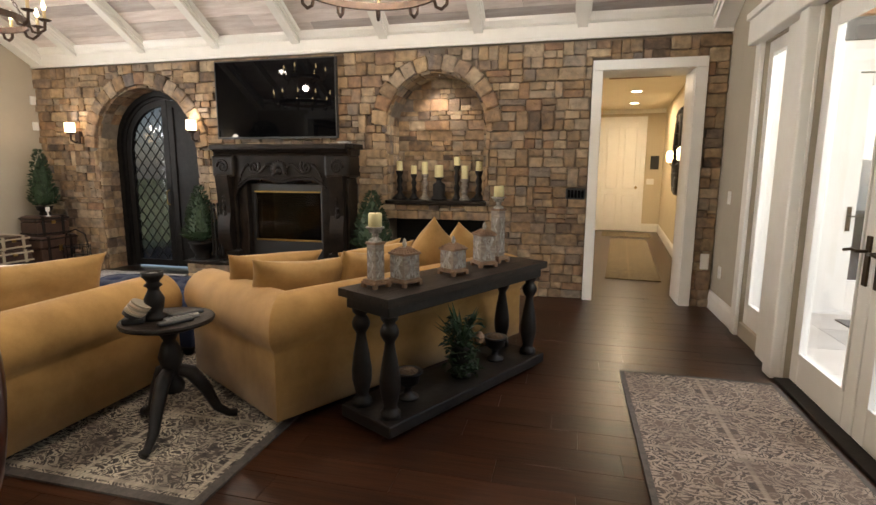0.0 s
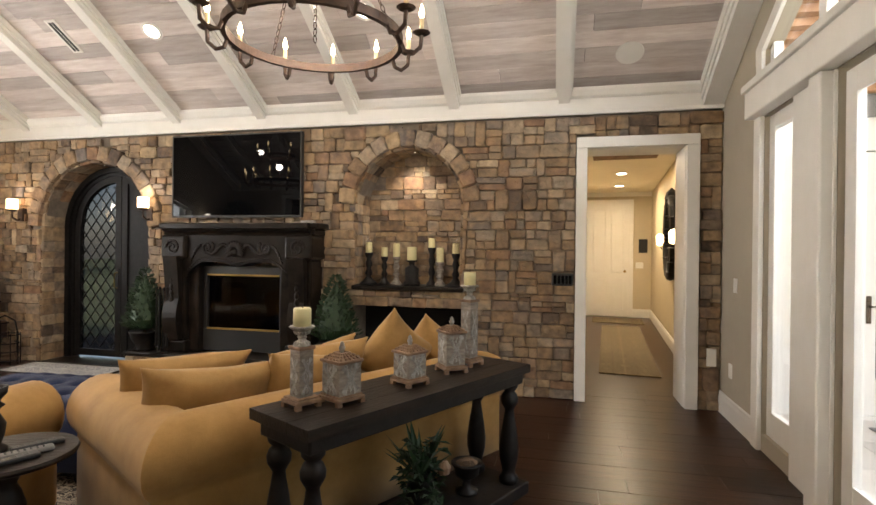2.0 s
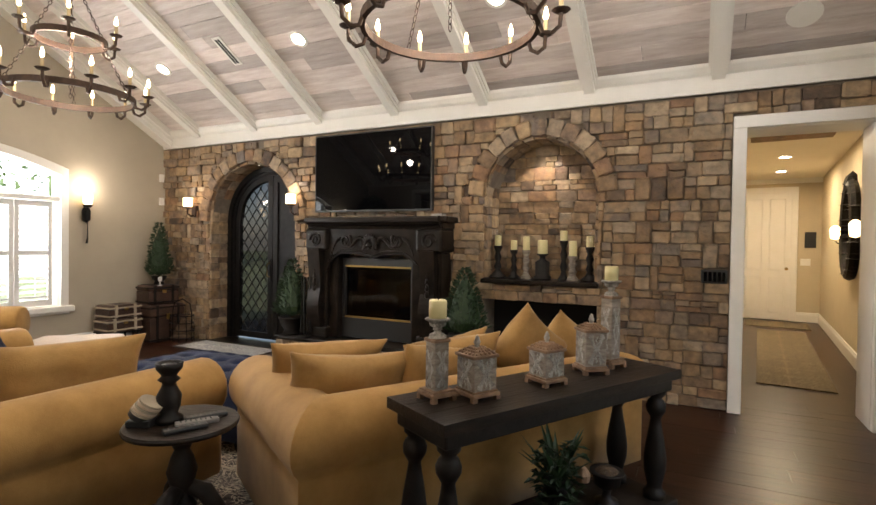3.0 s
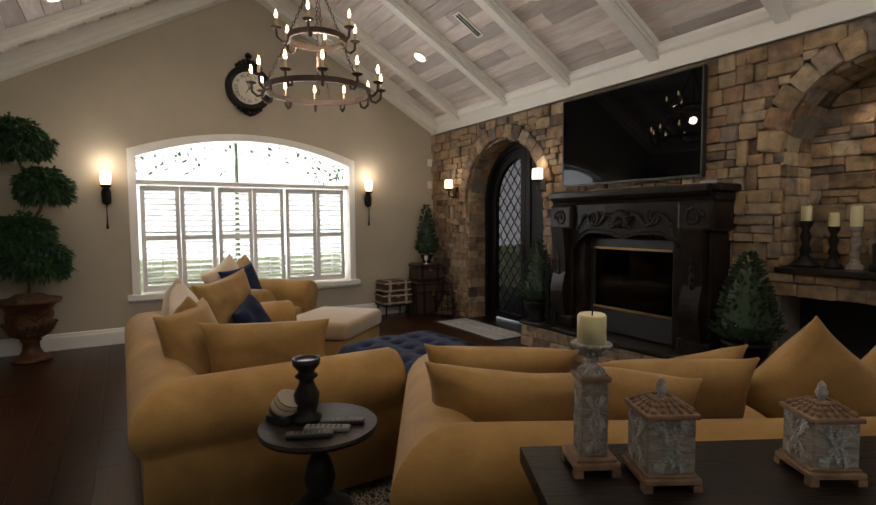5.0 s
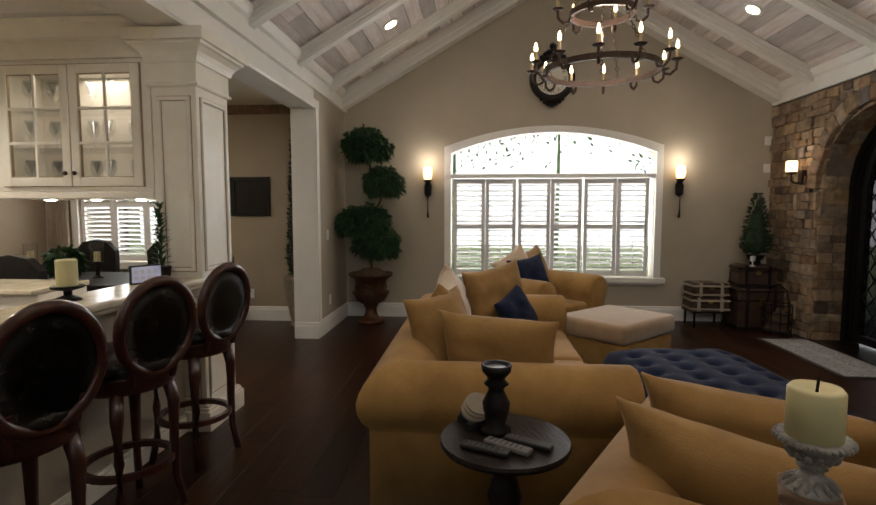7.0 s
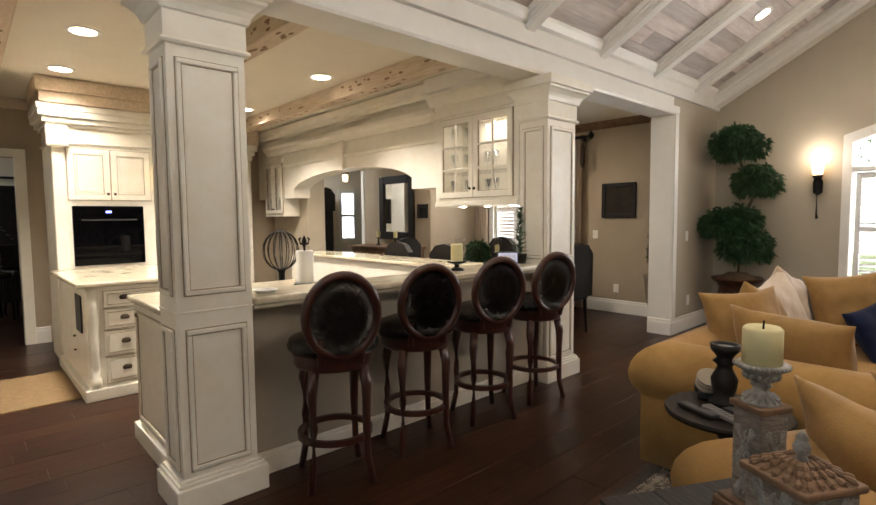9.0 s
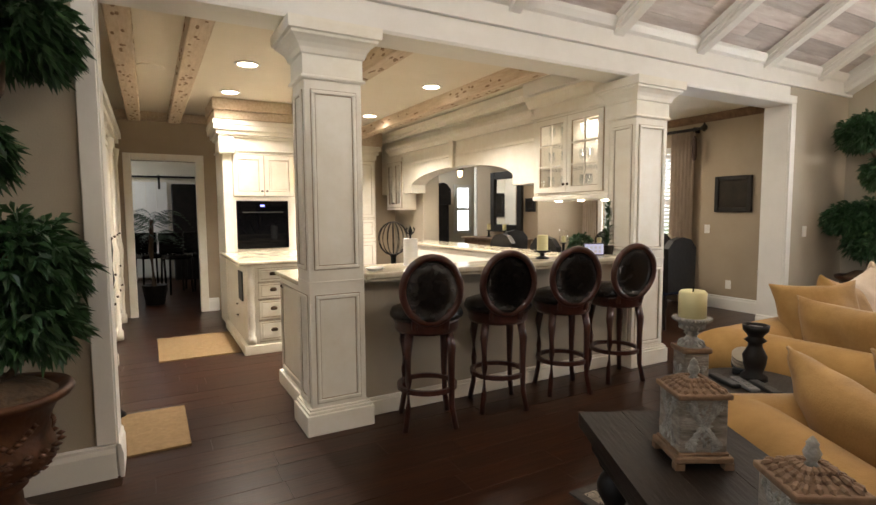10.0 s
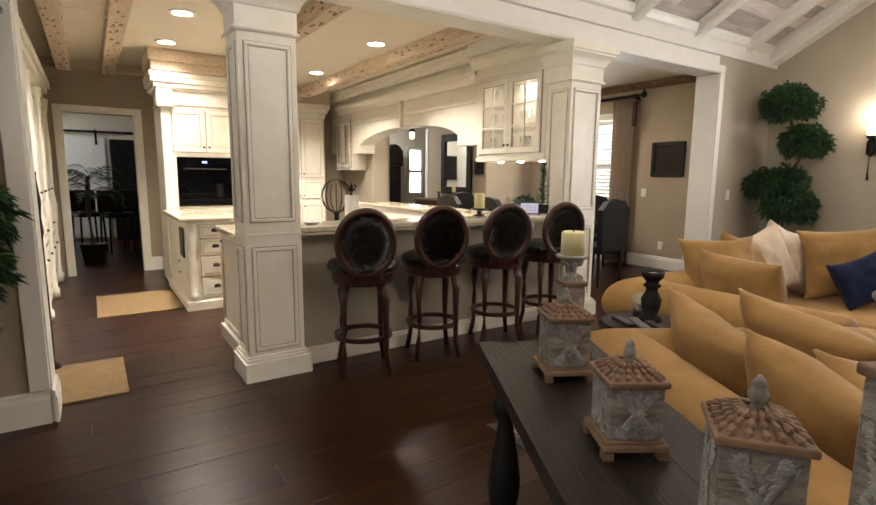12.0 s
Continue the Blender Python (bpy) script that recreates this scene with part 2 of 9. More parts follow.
M_PLAQUE = mat("silvered_plaque", (0.13, 0.12, 0.105), 0.6, metal=0.2, spread=(0.50, 0.48, 0.44), scale=26, bump=0.6, bump_scale=60)
M_RAWWOOD = mat("limed_oak_trim", (0.10, 0.052, 0.026), 0.7, spread=(0.27, 0.165, 0.095), scale=12, bump=0.4, bump_scale=40)
M_WAX = mat("ivory_candle_wax", (0.60, 0.54, 0.27), 0.5, spread=(0.68, 0.61, 0.34), scale=6)
M_IRON = mat("rusted_iron", (0.035, 0.022, 0.016), 0.6, metal=0.5, spread=(0.085, 0.048, 0.03), scale=18, bump=0.3, bump_scale=60)
M_DARKIRON = mat("black_iron", (0.007, 0.0065, 0.0065), 0.5, metal=0.3, spec=0.2, spread=(0.018, 0.016, 0.015), scale=20, bump=0.2, bump_scale=50)
M_SLEEVE = mat("candle_sleeve", (0.52, 0.40, 0.22), 0.6)
M_BULB = glow_mat("flame_bulb_glow", (1.0, 0.72, 0.36), 14)
M_SHADE = glow_mat("alabaster_shade_glow", (1.0, 0.66, 0.32), 5.0)
M_CAN = glow_mat("downlight_glow", (1.0, 0.86, 0.66), 22)
M_STEM = glass_mat("stemware_glass", 0.02, (0.93, 0.95, 0.95))
M_MARBLE = mat("black_marble", (0.0035, 0.0028, 0.0025), 0.3, spec=0.16, spread=(0.026, 0.019, 0.014), scale=7, bump=0.15, bump_scale=30, detail=12)
M_SCREEN = mat("television_glass", (0.002, 0.002, 0.0025), 0.015, spec=0.14)
M_BLACK = mat("black_plastic", (0.012, 0.012, 0.012), 0.45)
M_DULLBLACK = mat("dull_black", (0.004, 0.004, 0.004), 0.9)
M_GLASS = glass_mat("clear_glass")
M_SMOKE = glass_mat("smoked_glass", 0.02, (0.30, 0.29, 0.30))
M_MIRROR = mat("mirror_silver", (0.82, 0.82, 0.80), 0.02, metal=1.0)
M_BRASS = mat("brass", (0.45, 0.30, 0.10), 0.3, metal=1.0)
M_BRONZE = mat("oil_rubbed_bronze", (0.05, 0.034, 0.022), 0.35, metal=0.8, spread=(0.09, 0.06, 0.035), scale=15)
M_GRANITE = mat("cream_granite", (0.47, 0.40, 0.27), 0.14, spread=(0.66, 0.60, 0.47), scale=10, detail=10)
M_CHERRY = mat("dark_cherry_wood", (0.028, 0.0085, 0.0065), 0.3, spread=(0.062, 0.018, 0.011), scale=8, bump=0.08, bump_scale=20, coat=0.3, stretch=(4, 4, 1))
M_LEATHER = mat("black_leather", (0.0035, 0.003, 0.003), 0.26, spec=0.34, spread=(0.016, 0.014, 0.013), scale=20, bump=0.25, bump_scale=110)
M_URN = mat("copper_bronze_urn", (0.035, 0.015, 0.008), 0.5, metal=0.5, spread=(0.14, 0.058, 0.026), scale=9, bump=0.4, bump_scale=26)
M_STONEURN = mat("weathered_stone_urn", (0.20, 0.16, 0.115), 0.9, spread=(0.34, 0.28, 0.20), scale=12, bump=0.5, bump_scale=40)
M_LEAF = mat("silk_leaf", (0.014, 0.044, 0.014), 0.5, spread=(0.036, 0.095, 0.028), scale=40, per='island')
M_NEEDLE = mat("evergreen_needle", (0.008, 0.022, 0.007), 0.65, spread=(0.022, 0.048, 0.015), scale=40, per='island')
M_TRUNK = mat("bark", (0.07, 0.042, 0.025), 0.9, spread=(0.13, 0.085, 0.052), scale=14, bump=0.6, bump_scale=30)
M_MOSS = mat("brown_moss", (0.05, 0.03, 0.017), 0.95, spread=(0.12, 0.075, 0.04), scale=30, bump=0.9, bump_scale=60)
M_RUSTIC = mat("pecky_cypress_beam", (0.50, 0.385, 0.265), 0.75, spread=(0.68, 0.56, 0.43), scale=5, bump=0.5, bump_scale=20, stretch=(8, 1, 8))
M_PIT = mat("beam_pits", (0.19, 0.115, 0.065), 0.9, spread=(0.33, 0.22, 0.135), scale=20)
M_JUTE = mat("jute_mat", (0.20, 0.125, 0.055), 0.95, spread=(0.28, 0.185, 0.09), scale=30, bump=0.7, bump_scale=160)
M_DRAPE = mat("taupe_silk_drape", (0.48, 0.385, 0.29), 0.6, spread=(0.60, 0.50, 0.40), scale=6, bump=0.1, bump_scale=60, stretch=(5, 5, 1))
M_TILE = mat("travertine_tile", (0.56, 0.53, 0.47), 0.45, spread=(0.68, 0.65, 0.60), scale=3, per='object', bump=0.1, bump_scale=30)
M_SHUTTER = mat("shutter_paint", (0.72, 0.71, 0.69), 0.45)
M_STEEL = mat("stainless_steel", (0.5, 0.5, 0.5), 0.3, metal=1.0)
M_TRUNKCASE = mat("brown_leather_trunk", (0.03, 0.014, 0.009), 0.5, spread=(0.065, 0.031, 0.018), scale=9, bump=0.3, bump_scale=60)
M_STRAP = mat("cream_strap", (0.30, 0.25, 0.18), 0.7, spread=(0.38, 0.33, 0.25), scale=14)
M_PORCHCEIL = wood_mat("porch_cedar_boards", (0.33, 0.16, 0.07), (0.46, 0.25, 0.12), 0.6, per='island', along=0)
M_GREYMAT = mat("grey_doormat", (0.13, 0.125, 0.12), 0.95, spread=(0.20, 0.19, 0.18), scale=60)
M_PAPER = mat("white_paper", (0.75, 0.75, 0.74), 0.9)
M_FACE = mat("aged_clock_face", (0.62, 0.57, 0.46), 0.7, spread=(0.70, 0.66, 0.56), scale=9)
M_RUG = rug_mat("charcoal_cream_rug", (0.02, 0.017, 0.016), (0.40, 0.35, 0.27), (0.075, 0.06, 0.05), 0.31)
M_RUG2 = rug_mat("grey_brown_rug", (0.042, 0.033, 0.03), (0.27, 0.215, 0.17), (0.115, 0.082, 0.062), 0.26)
M_RUG3 = rug_mat("gold_grey_rug", (0.075, 0.055, 0.034), (0.25, 0.20, 0.125), (0.14, 0.105, 0.062), 0.22)
M_RUG4 = rug_mat("pale_blue_rug", (0.17, 0.18, 0.20), (0.50, 0.50, 0.48), (0.32, 0.32, 0.32), 0.22)
M_BORDER = mat("rug_border", (0.045, 0.038, 0.035), 0.95, spread=(0.09, 0.078, 0.066), scale=40)
M_SHRUB = mat("far_foliage", (0.10, 0.16, 0.06), 0.8, spread=(0.22, 0.30, 0.14), scale=3)
M_LAWN = mat("lawn", (0.16, 0.20, 0.08), 0.95, spread=(0.26, 0.30, 0.15), scale=2)

# ---------- helpers ----------
def link(name, bm, material, smooth=False):
    me = bpy.data.meshes.new(name)
    bmesh.ops.recalc_face_normals(bm, faces=bm.faces)
    bm.to_mesh(me)
    bm.free()
    for m in (material if isinstance(material, (list, tuple)) else [material]):
        me.materials.append(m)
    if smooth:
        for p in me.polygons:
            p.use_smooth = True
    return new(name, me)


def part(name, bm, material, parent, label="", smooth=False):
    ob = link(name, bm, material, smooth)
    ob.parent = parent
    if label:
        tagged(ob, label)
    return ob


def solo(name, bm, material, label, category, m=None, smooth=False, group="", kind=""):
    ob = link(name, bm, material, smooth)
    if m is not None:
        ob.matrix_basis = m
    return tagged(ob, label, category, group, kind)


def thing(name, label, category, m=None, group="", kind=""):
    ob = new(name)
    ob.empty_display_size = 0.1
    if m is not None:
        ob.matrix_basis = m
    return tagged(ob, label, category, group, kind)


def box(x0, y0, z0, x1, y1, z1, bevel=0.0, bm=None, seg=2):
    own = bmesh.new()
    bmesh.ops.create_cube(own, size=1.0)
    for v in own.verts:
        v.co = Vector((x0 + (v.co.x + 0.5) * (x1 - x0), y0 + (v.co.y + 0.5) * (y1 - y0), z0 + (v.co.z + 0.5) * (z1 - z0)))
    if bevel:
        bmesh.ops.bevel(own, geom=own.edges[:], offset=bevel, segments=seg, affect='EDGES', profile=0.5)
    if bm is None:
        return own
    return join(bm, own)


def join(bm, other, m=None):
    if m is not None:
        other.transform(m)
    me = bpy.data.meshes.new("tmp")
    other.to_mesh(me)
    other.free()
    bm.from_mesh(me)
    bpy.data.meshes.remove(me)
    return bm


def lathe(profile, seg=24, bm=None, at=(0, 0, 0), squash=1.0):
    bm = bm or bmesh.new()
    rings = []
    for r, z in profile:
        if r < 1e-5:
            rings.append([bm.verts.new((at[0], at[1], at[2] + z))])
        else:
            rings.append([bm.verts.new((at[0] + r * math.cos(2 * math.pi * i / seg), at[1] + squash * r * math.sin(2 * math.pi * i / seg), at[2] + z)) for i in range(seg)])
    for a, b in zip(rings, rings[1:]):
        if len(a) == 1 and len(b) == 1:
            continue
        for i in range(seg):
            j = (i + 1) % seg
            if len(a) == 1:
                bm.faces.new((a[0], b[i], b[j]))
            elif len(b) == 1:
                bm.faces.new((a[i], b[0], a[j]))
            else:
                bm.faces.new((a[i], b[i], b[j], a[j]))
    a, b = rings[-1], rings[0]
    if len(a) > 1 and len(b) > 1 and profile[0] != profile[-1]:
        for i in range(seg):
            j = (i + 1) % seg
            bm.faces.new((a[i], b[i], b[j], a[j]))
    return bm


def tube(points, r, seg=8, bm=None, closed=False, taper=None):
    bm = bm or bmesh.new()
    pts = [Vector(p) for p in points]
    n = len(pts)
    rings = []
    up = Vector((0, 0, 1))
    for i, p in enumerate(pts):
        a = pts[(i - 1) % n] if (closed or i > 0) else p
        b = pts[(i + 1) % n] if (closed or i < n - 1) else p
        d = (b - a).normalized()
        side = d.cross(up)
        if side.length < 1e-3:
            side = d.cross(Vector((1, 0, 0)))
        side.normalize()
        nrm = side.cross(d)
        rr = r if taper is None else r * taper[i]
        rings.append([bm.verts.new(p + (side * math.cos(2 * math.pi * k / seg) + nrm * math.sin(2 * math.pi * k / seg)) * rr) for k in range(seg)])
    for i in range(n if closed else n - 1):
        a, b = rings[i], rings[(i + 1) % n]
        for k in range(seg):
            j = (k + 1) % seg
            bm.faces.new((a[k], a[j], b[j], b[k]))
    if not closed:
        bm.faces.new(rings[0])
        bm.faces.new(rings[-1])
    return bm


def prism(outline, depth, axis='y', bm=None):
    """A flat outline, given as pairs, drawn out by depth along an axis. The pairs are (x, z) for y, (y, z) for x, (x, y) for z."""
    bm = bm or bmesh.new()
    def put(p, d):
        if axis == 'y':
            return (p[0], d, p[1])
        if axis == 'x':
            return (d, p[0], p[1])
        return (p[0], p[1], d)
    a = [bm.verts.new(put(p, depth[0])) for p in outline]
    b = [bm.verts.new(put(p, depth[1])) for p in outline]
    bm.faces.new(a)
    bm.faces.new(b)
    n = len(outline)
    for i in range(n):
        j = (i + 1) % n
        bm.faces.new((a[i], a[j], b[j], b[i]))
    return bm


def moulding(profile, p0, p1, out, bm=None):
    """A trim: profile pairs (outwards, up) swept straight from p0 to p1."""
    bm = bm or bmesh.new()
    p0, p1, out = Vector(p0), Vector(p1), Vector(out).normalized()
    a = [bm.verts.new(p0 + out * u + Vector((0, 0, v))) for u, v in profile]
    b = [bm.verts.new(p1 + out * u + Vector((0, 0, v))) for u, v in profile]
    bm.faces.new(a)
    bm.faces.new(b)
    n = len(profile)
    for i in range(n):
        j = (i + 1) % n
        bm.faces.new((a[i], a[j], b[j], b[i]))
    return bm


def strip_wall(axis, level, thick, cuts, spans, bm=None):
    """A wall of vertical strips. axis 'x': it runs along x at y = level. spans(u) gives the (z0, z1) pairs of solid wall at u."""
    bm = bm or bmesh.new()
    for u0, u1 in zip(cuts, cuts[1:]):
        e = (u1 - u0) * 1e-3
        for (a0, a1), (b0, b1) in zip(spans(u0 + e), spans(u1 - e)):
            if max(a1 - a0, b1 - b0) < 1e-4:
                continue
            if axis == 'x':
                prism([(u0, a0), (u1, b0), (u1, b1), (u0, a1)], (level, level + thick), 'y', bm)
            else:
                prism([(u0, a0), (u1, b0), (u1, b1), (u0, a1)], (level, level + thick), 'x', bm)
    return bm


def cuts_of(*marks, step=0.12, arcs=()):
    out = set(marks)
    for a, b in arcs:
        k = max(8, int((b - a) / step))
        for i in range(k + 1):
            out.add(a + (b - a) * i / k)
    return sorted(out)


def cushion(w, h, t, bm=None, pinch=0.12, n=22, seed=0):
    """A stuffed pillow with drawn-out corners, in x-z, t thick along y, standing on its lower edge."""
    bm = bm or bmesh.new()
    rnd = random.Random(seed)
    ph = [rnd.uniform(0, 6.28) for _ in range(4)]
    sides = []
    for s in (-1, 1):
        grid = []
        for i in range(n + 1):
            row = []
            u = -1 + 2 * i / n
            for j in range(n + 1):
                v = -1 + 2 * j / n
                edge = max(0.0, (1 - u * u)) ** 0.45 * max(0.0, (1 - v * v)) ** 0.45
                px = u * (1 - pinch * (1 - v * v) * abs(u) ** 3)
                pz = v * (1 - pinch * (1 - u * u) * abs(v) ** 3)
                wr = 0.07 * math.sin(5 * u + ph[0] + 3 * v) * edge + 0.04 * math.sin(9 * v + ph[1]) * edge + 0.10 * math.sin(16 * (u * s - v) + ph[3]) * (u * v) ** 2 * edge + 0.16 * noise.noise(Vector((u * 2.3 + seed, v * 2.3, s * 3.1)))
                y = s * (0.5 * t * edge * (1 + wr) + 0.006) + 0.02 * math.sin(2 * u + ph[2])
                row.append(bm.verts.new((px * w / 2, y, h / 2 + pz * h / 2)))
            grid.append(row)
        for i in range(n):
            for j in range(n):
                bm.faces.new((grid[i][j], grid[i + 1][j], grid[i + 1][j + 1], grid[i][j + 1]))
        sides.append(grid)
    a, b = sides
    ring = [(i, 0) for i in range(n)] + [(n, j) for j in range(n)] + [(n - i, n) for i in range(n)] + [(0, n - j) for j in range(n)]
    for k in range(len(ring)):
        p, q_ = ring[k], ring[(k + 1) % len(ring)]
        bm.faces.new((a[p[0]][p[1]], a[q_[0]][q_[1]], b[q_[0]][q_[1]], b[p[0]][p[1]]))
    return bm


def soft_box(x0, y0, z0, x1, y1, z1, r=0.06, bm=None):
    return box(x0, y0, z0, x1, y1, z1, min(r, (x1 - x0) / 2.2, (y1 - y0) / 2.2, (z1 - z0) / 2.2), bm, 4)


# ---------- the room's measures ----------
W, E, N, S = -7.088, 1.485, 5.831, 0.383
RIDGE = (N + S) / 2
EAVE, PITCH = 2.95, 0.57
FB = 2.72
STONE_TOP = 2.70
HEAD = 2.51


def roof(y):
    return EAVE + PITCH * (RIDGE - S - abs(y - RIDGE))


# ---------- outer ground and sky side ----------
solo("ground", box(-60, -60, -0.35, 60, 60, -0.12), M_LAWN, "sunlit lawn around the house", "ground", kind="structure")

# floor slab under everything indoors
solo("subfloor", box(W - 0.1, -10.2, -0.10, E + 0.1, 13.2, -0.022), M_SUB, "dark floor base under the planks", "floor", kind="structure")

# west wall with the arched window
WY0, WY1, WZ0 = 1.80, 4.42, 0.56
def win_top(y):
    u = (y - (WY0 + WY1) / 2) / ((WY1 - WY0) / 2)
    return 2.17 + 0.26 * (1 - u * u)
def west_spans(y):
    if WY0 < y < WY1:
        return [(-0.1, WZ0), (win_top(y), roof(y) + 0.05)]
    return [(-0.1, 0.5), (0.5, roof(y) + 0.05)]
solo("wall_west", strip_wall('y', W - 0.18, 0.18, cuts_of(S - 0.3, WY0, WY1, RIDGE, N + 0.4, arcs=[(WY0, WY1)]), west_spans), M_WALL, "beige painted gable wall around an arched window", "wall", kind="structure")

# south wall: corner pieces beside the wide kitchen opening
OPX0, OPX1 = -5.805, 0.535
bm = bmesh.new()
box(W, S - 0.26, -0.1, OPX0, S, 2.72, bm=bm)
box(OPX1, S - 0.26, -0.1, E + 0.16, S, 2.72, bm=bm)
solo("wall_south", bm, M_WALL, "beige painted wall pieces beside the kitchen opening", "wall", kind="structure")
bm = box(W, S - 0.26, 2.72, E + 0.16, S, 2.99)
solo("wall_south_head", bm, M_WHITE, "white painted beam under the ceiling", "wall", kind="structure")
bm = box(OPX0, S - 0.262, HEAD + 0.02, OPX1, S - 0.002, 2.718)
moulding([(0, 0), (0.02, 0), (0.03, 0.02), (0.03, 0.09), (0.0, 0.10)], (OPX0 - 0.08, S, HEAD + 0.015), (OPX1 + 0.09, S, HEAD + 0.015), (0, 1, 0), bm)
solo("header", bm, M_WHITE, "white header over the kitchen opening", "header", kind="structure")
bm = bmesh.new()
for x0, x1 in ((OPX0 - 0.085, OPX0 + 0.005), (OPX1 - 0.005, OPX1 + 0.085)):
    box(x0, S + 0.001, 0.19, x1, S + 0.024, HEAD + 0.02, 0.004, bm)
box(OPX0 - 0.005, S - 0.262, 0.0, OPX0 + 0.012, S + 0.001, HEAD + 0.02, bm=bm)
box(OPX1 - 0.012, S - 0.262, 0.0, OPX1 + 0.005, S + 0.001, HEAD + 0.02, bm=bm)
solo("trim_opening", bm, M_WHITE, "white casing of the kitchen opening", "trim", kind="structure")

# east wall with french doors, sidelights and a transom
DY0, DY1 = 2.24, 3.86
SIDES = ((4.33, 4.86), (1.22, 1.75))
def east_spans(y):
    low = (-0.1, 0.12)
    for a, b in SIDES:
        if a < y < b:
            return [low, (2.40, 2.66), (max(2.66, min(3.25, roof(y) - 0.62)), roof(y) + 0.05)]
    if DY0 < y < DY1:
        return [(-0.1, 0.0), (2.40, 2.66), (roof(y) - 0.62, roof(y) + 0.05)]
    if 1.75 <= y <= DY0 or DY1 <= y <= 4.33:
        return [(-0.1, 2.40), (2.40, 2.66), (roof(y) - 0.62, roof(y) + 0.05)]
    return [(-0.1, 1.0), (1.0, 2.66), (2.66, roof(y) + 0.05)]
solo("wall_east", strip_wall('y', E, 0.1, cuts_of(S - 0.26, 1.22, 1.75, DY0, RIDGE, DY1, 4.33, 4.86, N + 0.4), east_spans), M_WALL, "beige painted gable wall around french doors", "wall", kind="structure")

# north wall core behind the stone, with the arched entry, niche, wood store, firebox and hall doorway cut through
AX, AR, ASP = -5.35, 0.78, 1.66
NX0, NX1, NSP = -2.03, -0.885, 1.90
NC, NR = (NX0 + NX1) / 2, (NX1 - NX0) / 2
HX0, HX1, HTOP = 0.30, 1.19, 2.41
FX0, FX1 = -3.72, -2.74
def north_spans(x):
    top = EAVE + 0.05
    if AX - AR < x < AX + AR:
        return [(ASP + math.sqrt(max(0, AR * AR - (x - AX) ** 2)), top)]
    if NX0 < x < NX1:
        return [(-0.1, 0.28), (0.83, 1.0), (NSP + math.sqrt(max(0, NR * NR - (x - NC) ** 2)), top)]
    if HX0 < x < HX1:
        return [(HTOP, top)]
    if FX0 < x < FX1:
        return [(-0.1, 0.36), (1.15, top)]
    return [(-0.1, top)]
solo("wall_north", strip_wall('x', N + 0.03, 0.36, cuts_of(W - 0.18, AX - AR, AX + AR, FX0, FX1, NX0, NX1, HX0, HX1, E + 0.2, arcs=[(AX - AR, AX + AR), (NX0, NX1)], ), north_spans), M_MORTAR, "mortared masonry wall with arched door and niche", "wall", kind="structure")
solo("wall_north_back", box(NX0 - 0.15, N + 0.40, 0.1, NX1 + 0.15, N + 0.50, 2.7), M_MORTAR, "mortar behind the candle niche", "wall", kind="structure")
# near-black sheet closing the recess at the back
solo("woodstore_lining", box(NX0 - 0.02, N + 0.33, 0.2, NX1 + 0.02, N + 0.385, 0.9), M_DULLBLACK, "dull black back of the wood store", "wall", kind="structure")

# ceiling: board slopes, ridge, frieze boards and rafters in white
bm = bmesh.new()
rnd = random.Random(4)
for side in (-1, 1):
    y = N if side > 0 else S
    run = RIDGE - S
    k = 19
    for i in range(k):
        a, b = i / k, (i + 1) / k
        ya, yb = y - side * run * a, y - side * run * (b - 0.0025)
        cutsx = [W]
        while cutsx[-1] < E:
            cutsx.append(min(E, cutsx[-1] + rnd.uniform(1.6, 3.6)))
        for x0, x1 in zip(cutsx, cutsx[1:]):
            za, zb = roof(ya), roof(yb)
            vs = [bm.verts.new(p) for p in ((x0 + 0.002, ya, za), (x1 - 0.002, ya, za), (x1 - 0.002, yb, zb), (x0 + 0.002, yb, zb))]
            ws = [bm.verts.new((v.co.x, v.co.y, v.co.z + 0.02)) for v in vs]
            bm.faces.new(vs)
            bm.faces.new(ws)
            for q_ in range(4):
                r_ = (q_ + 1) % 4
                bm.faces.new((vs[q_], vs[r_], ws[r_], ws[q_]))
solo("ceiling", bm, M_PLANK, "whitewashed board ceiling on two slopes", "ceiling", kind="structure")
bm = prism([(S - 0.4, roof(S) - 0.2), (RIDGE, roof(RIDGE) + 0.018), (N + 0.5, roof(N) - 0.25), (N + 0.5, roof(N) + 0.2), (RIDGE, roof(RIDGE) + 0.3), (S - 0.4, roof(S) + 0.2)], (W - 0.3, E + 0.3), 'x')
for v in bm.verts:
    if abs(v.co.y - RIDGE) > 0.1 and v.co.z < 3.0:
        v.co.z += 0.22 - PITCH * 0.4 + 0.2
solo("roof_deck", bm, M_SUB, "dark roof deck above the boards", "roof", kind="structure")

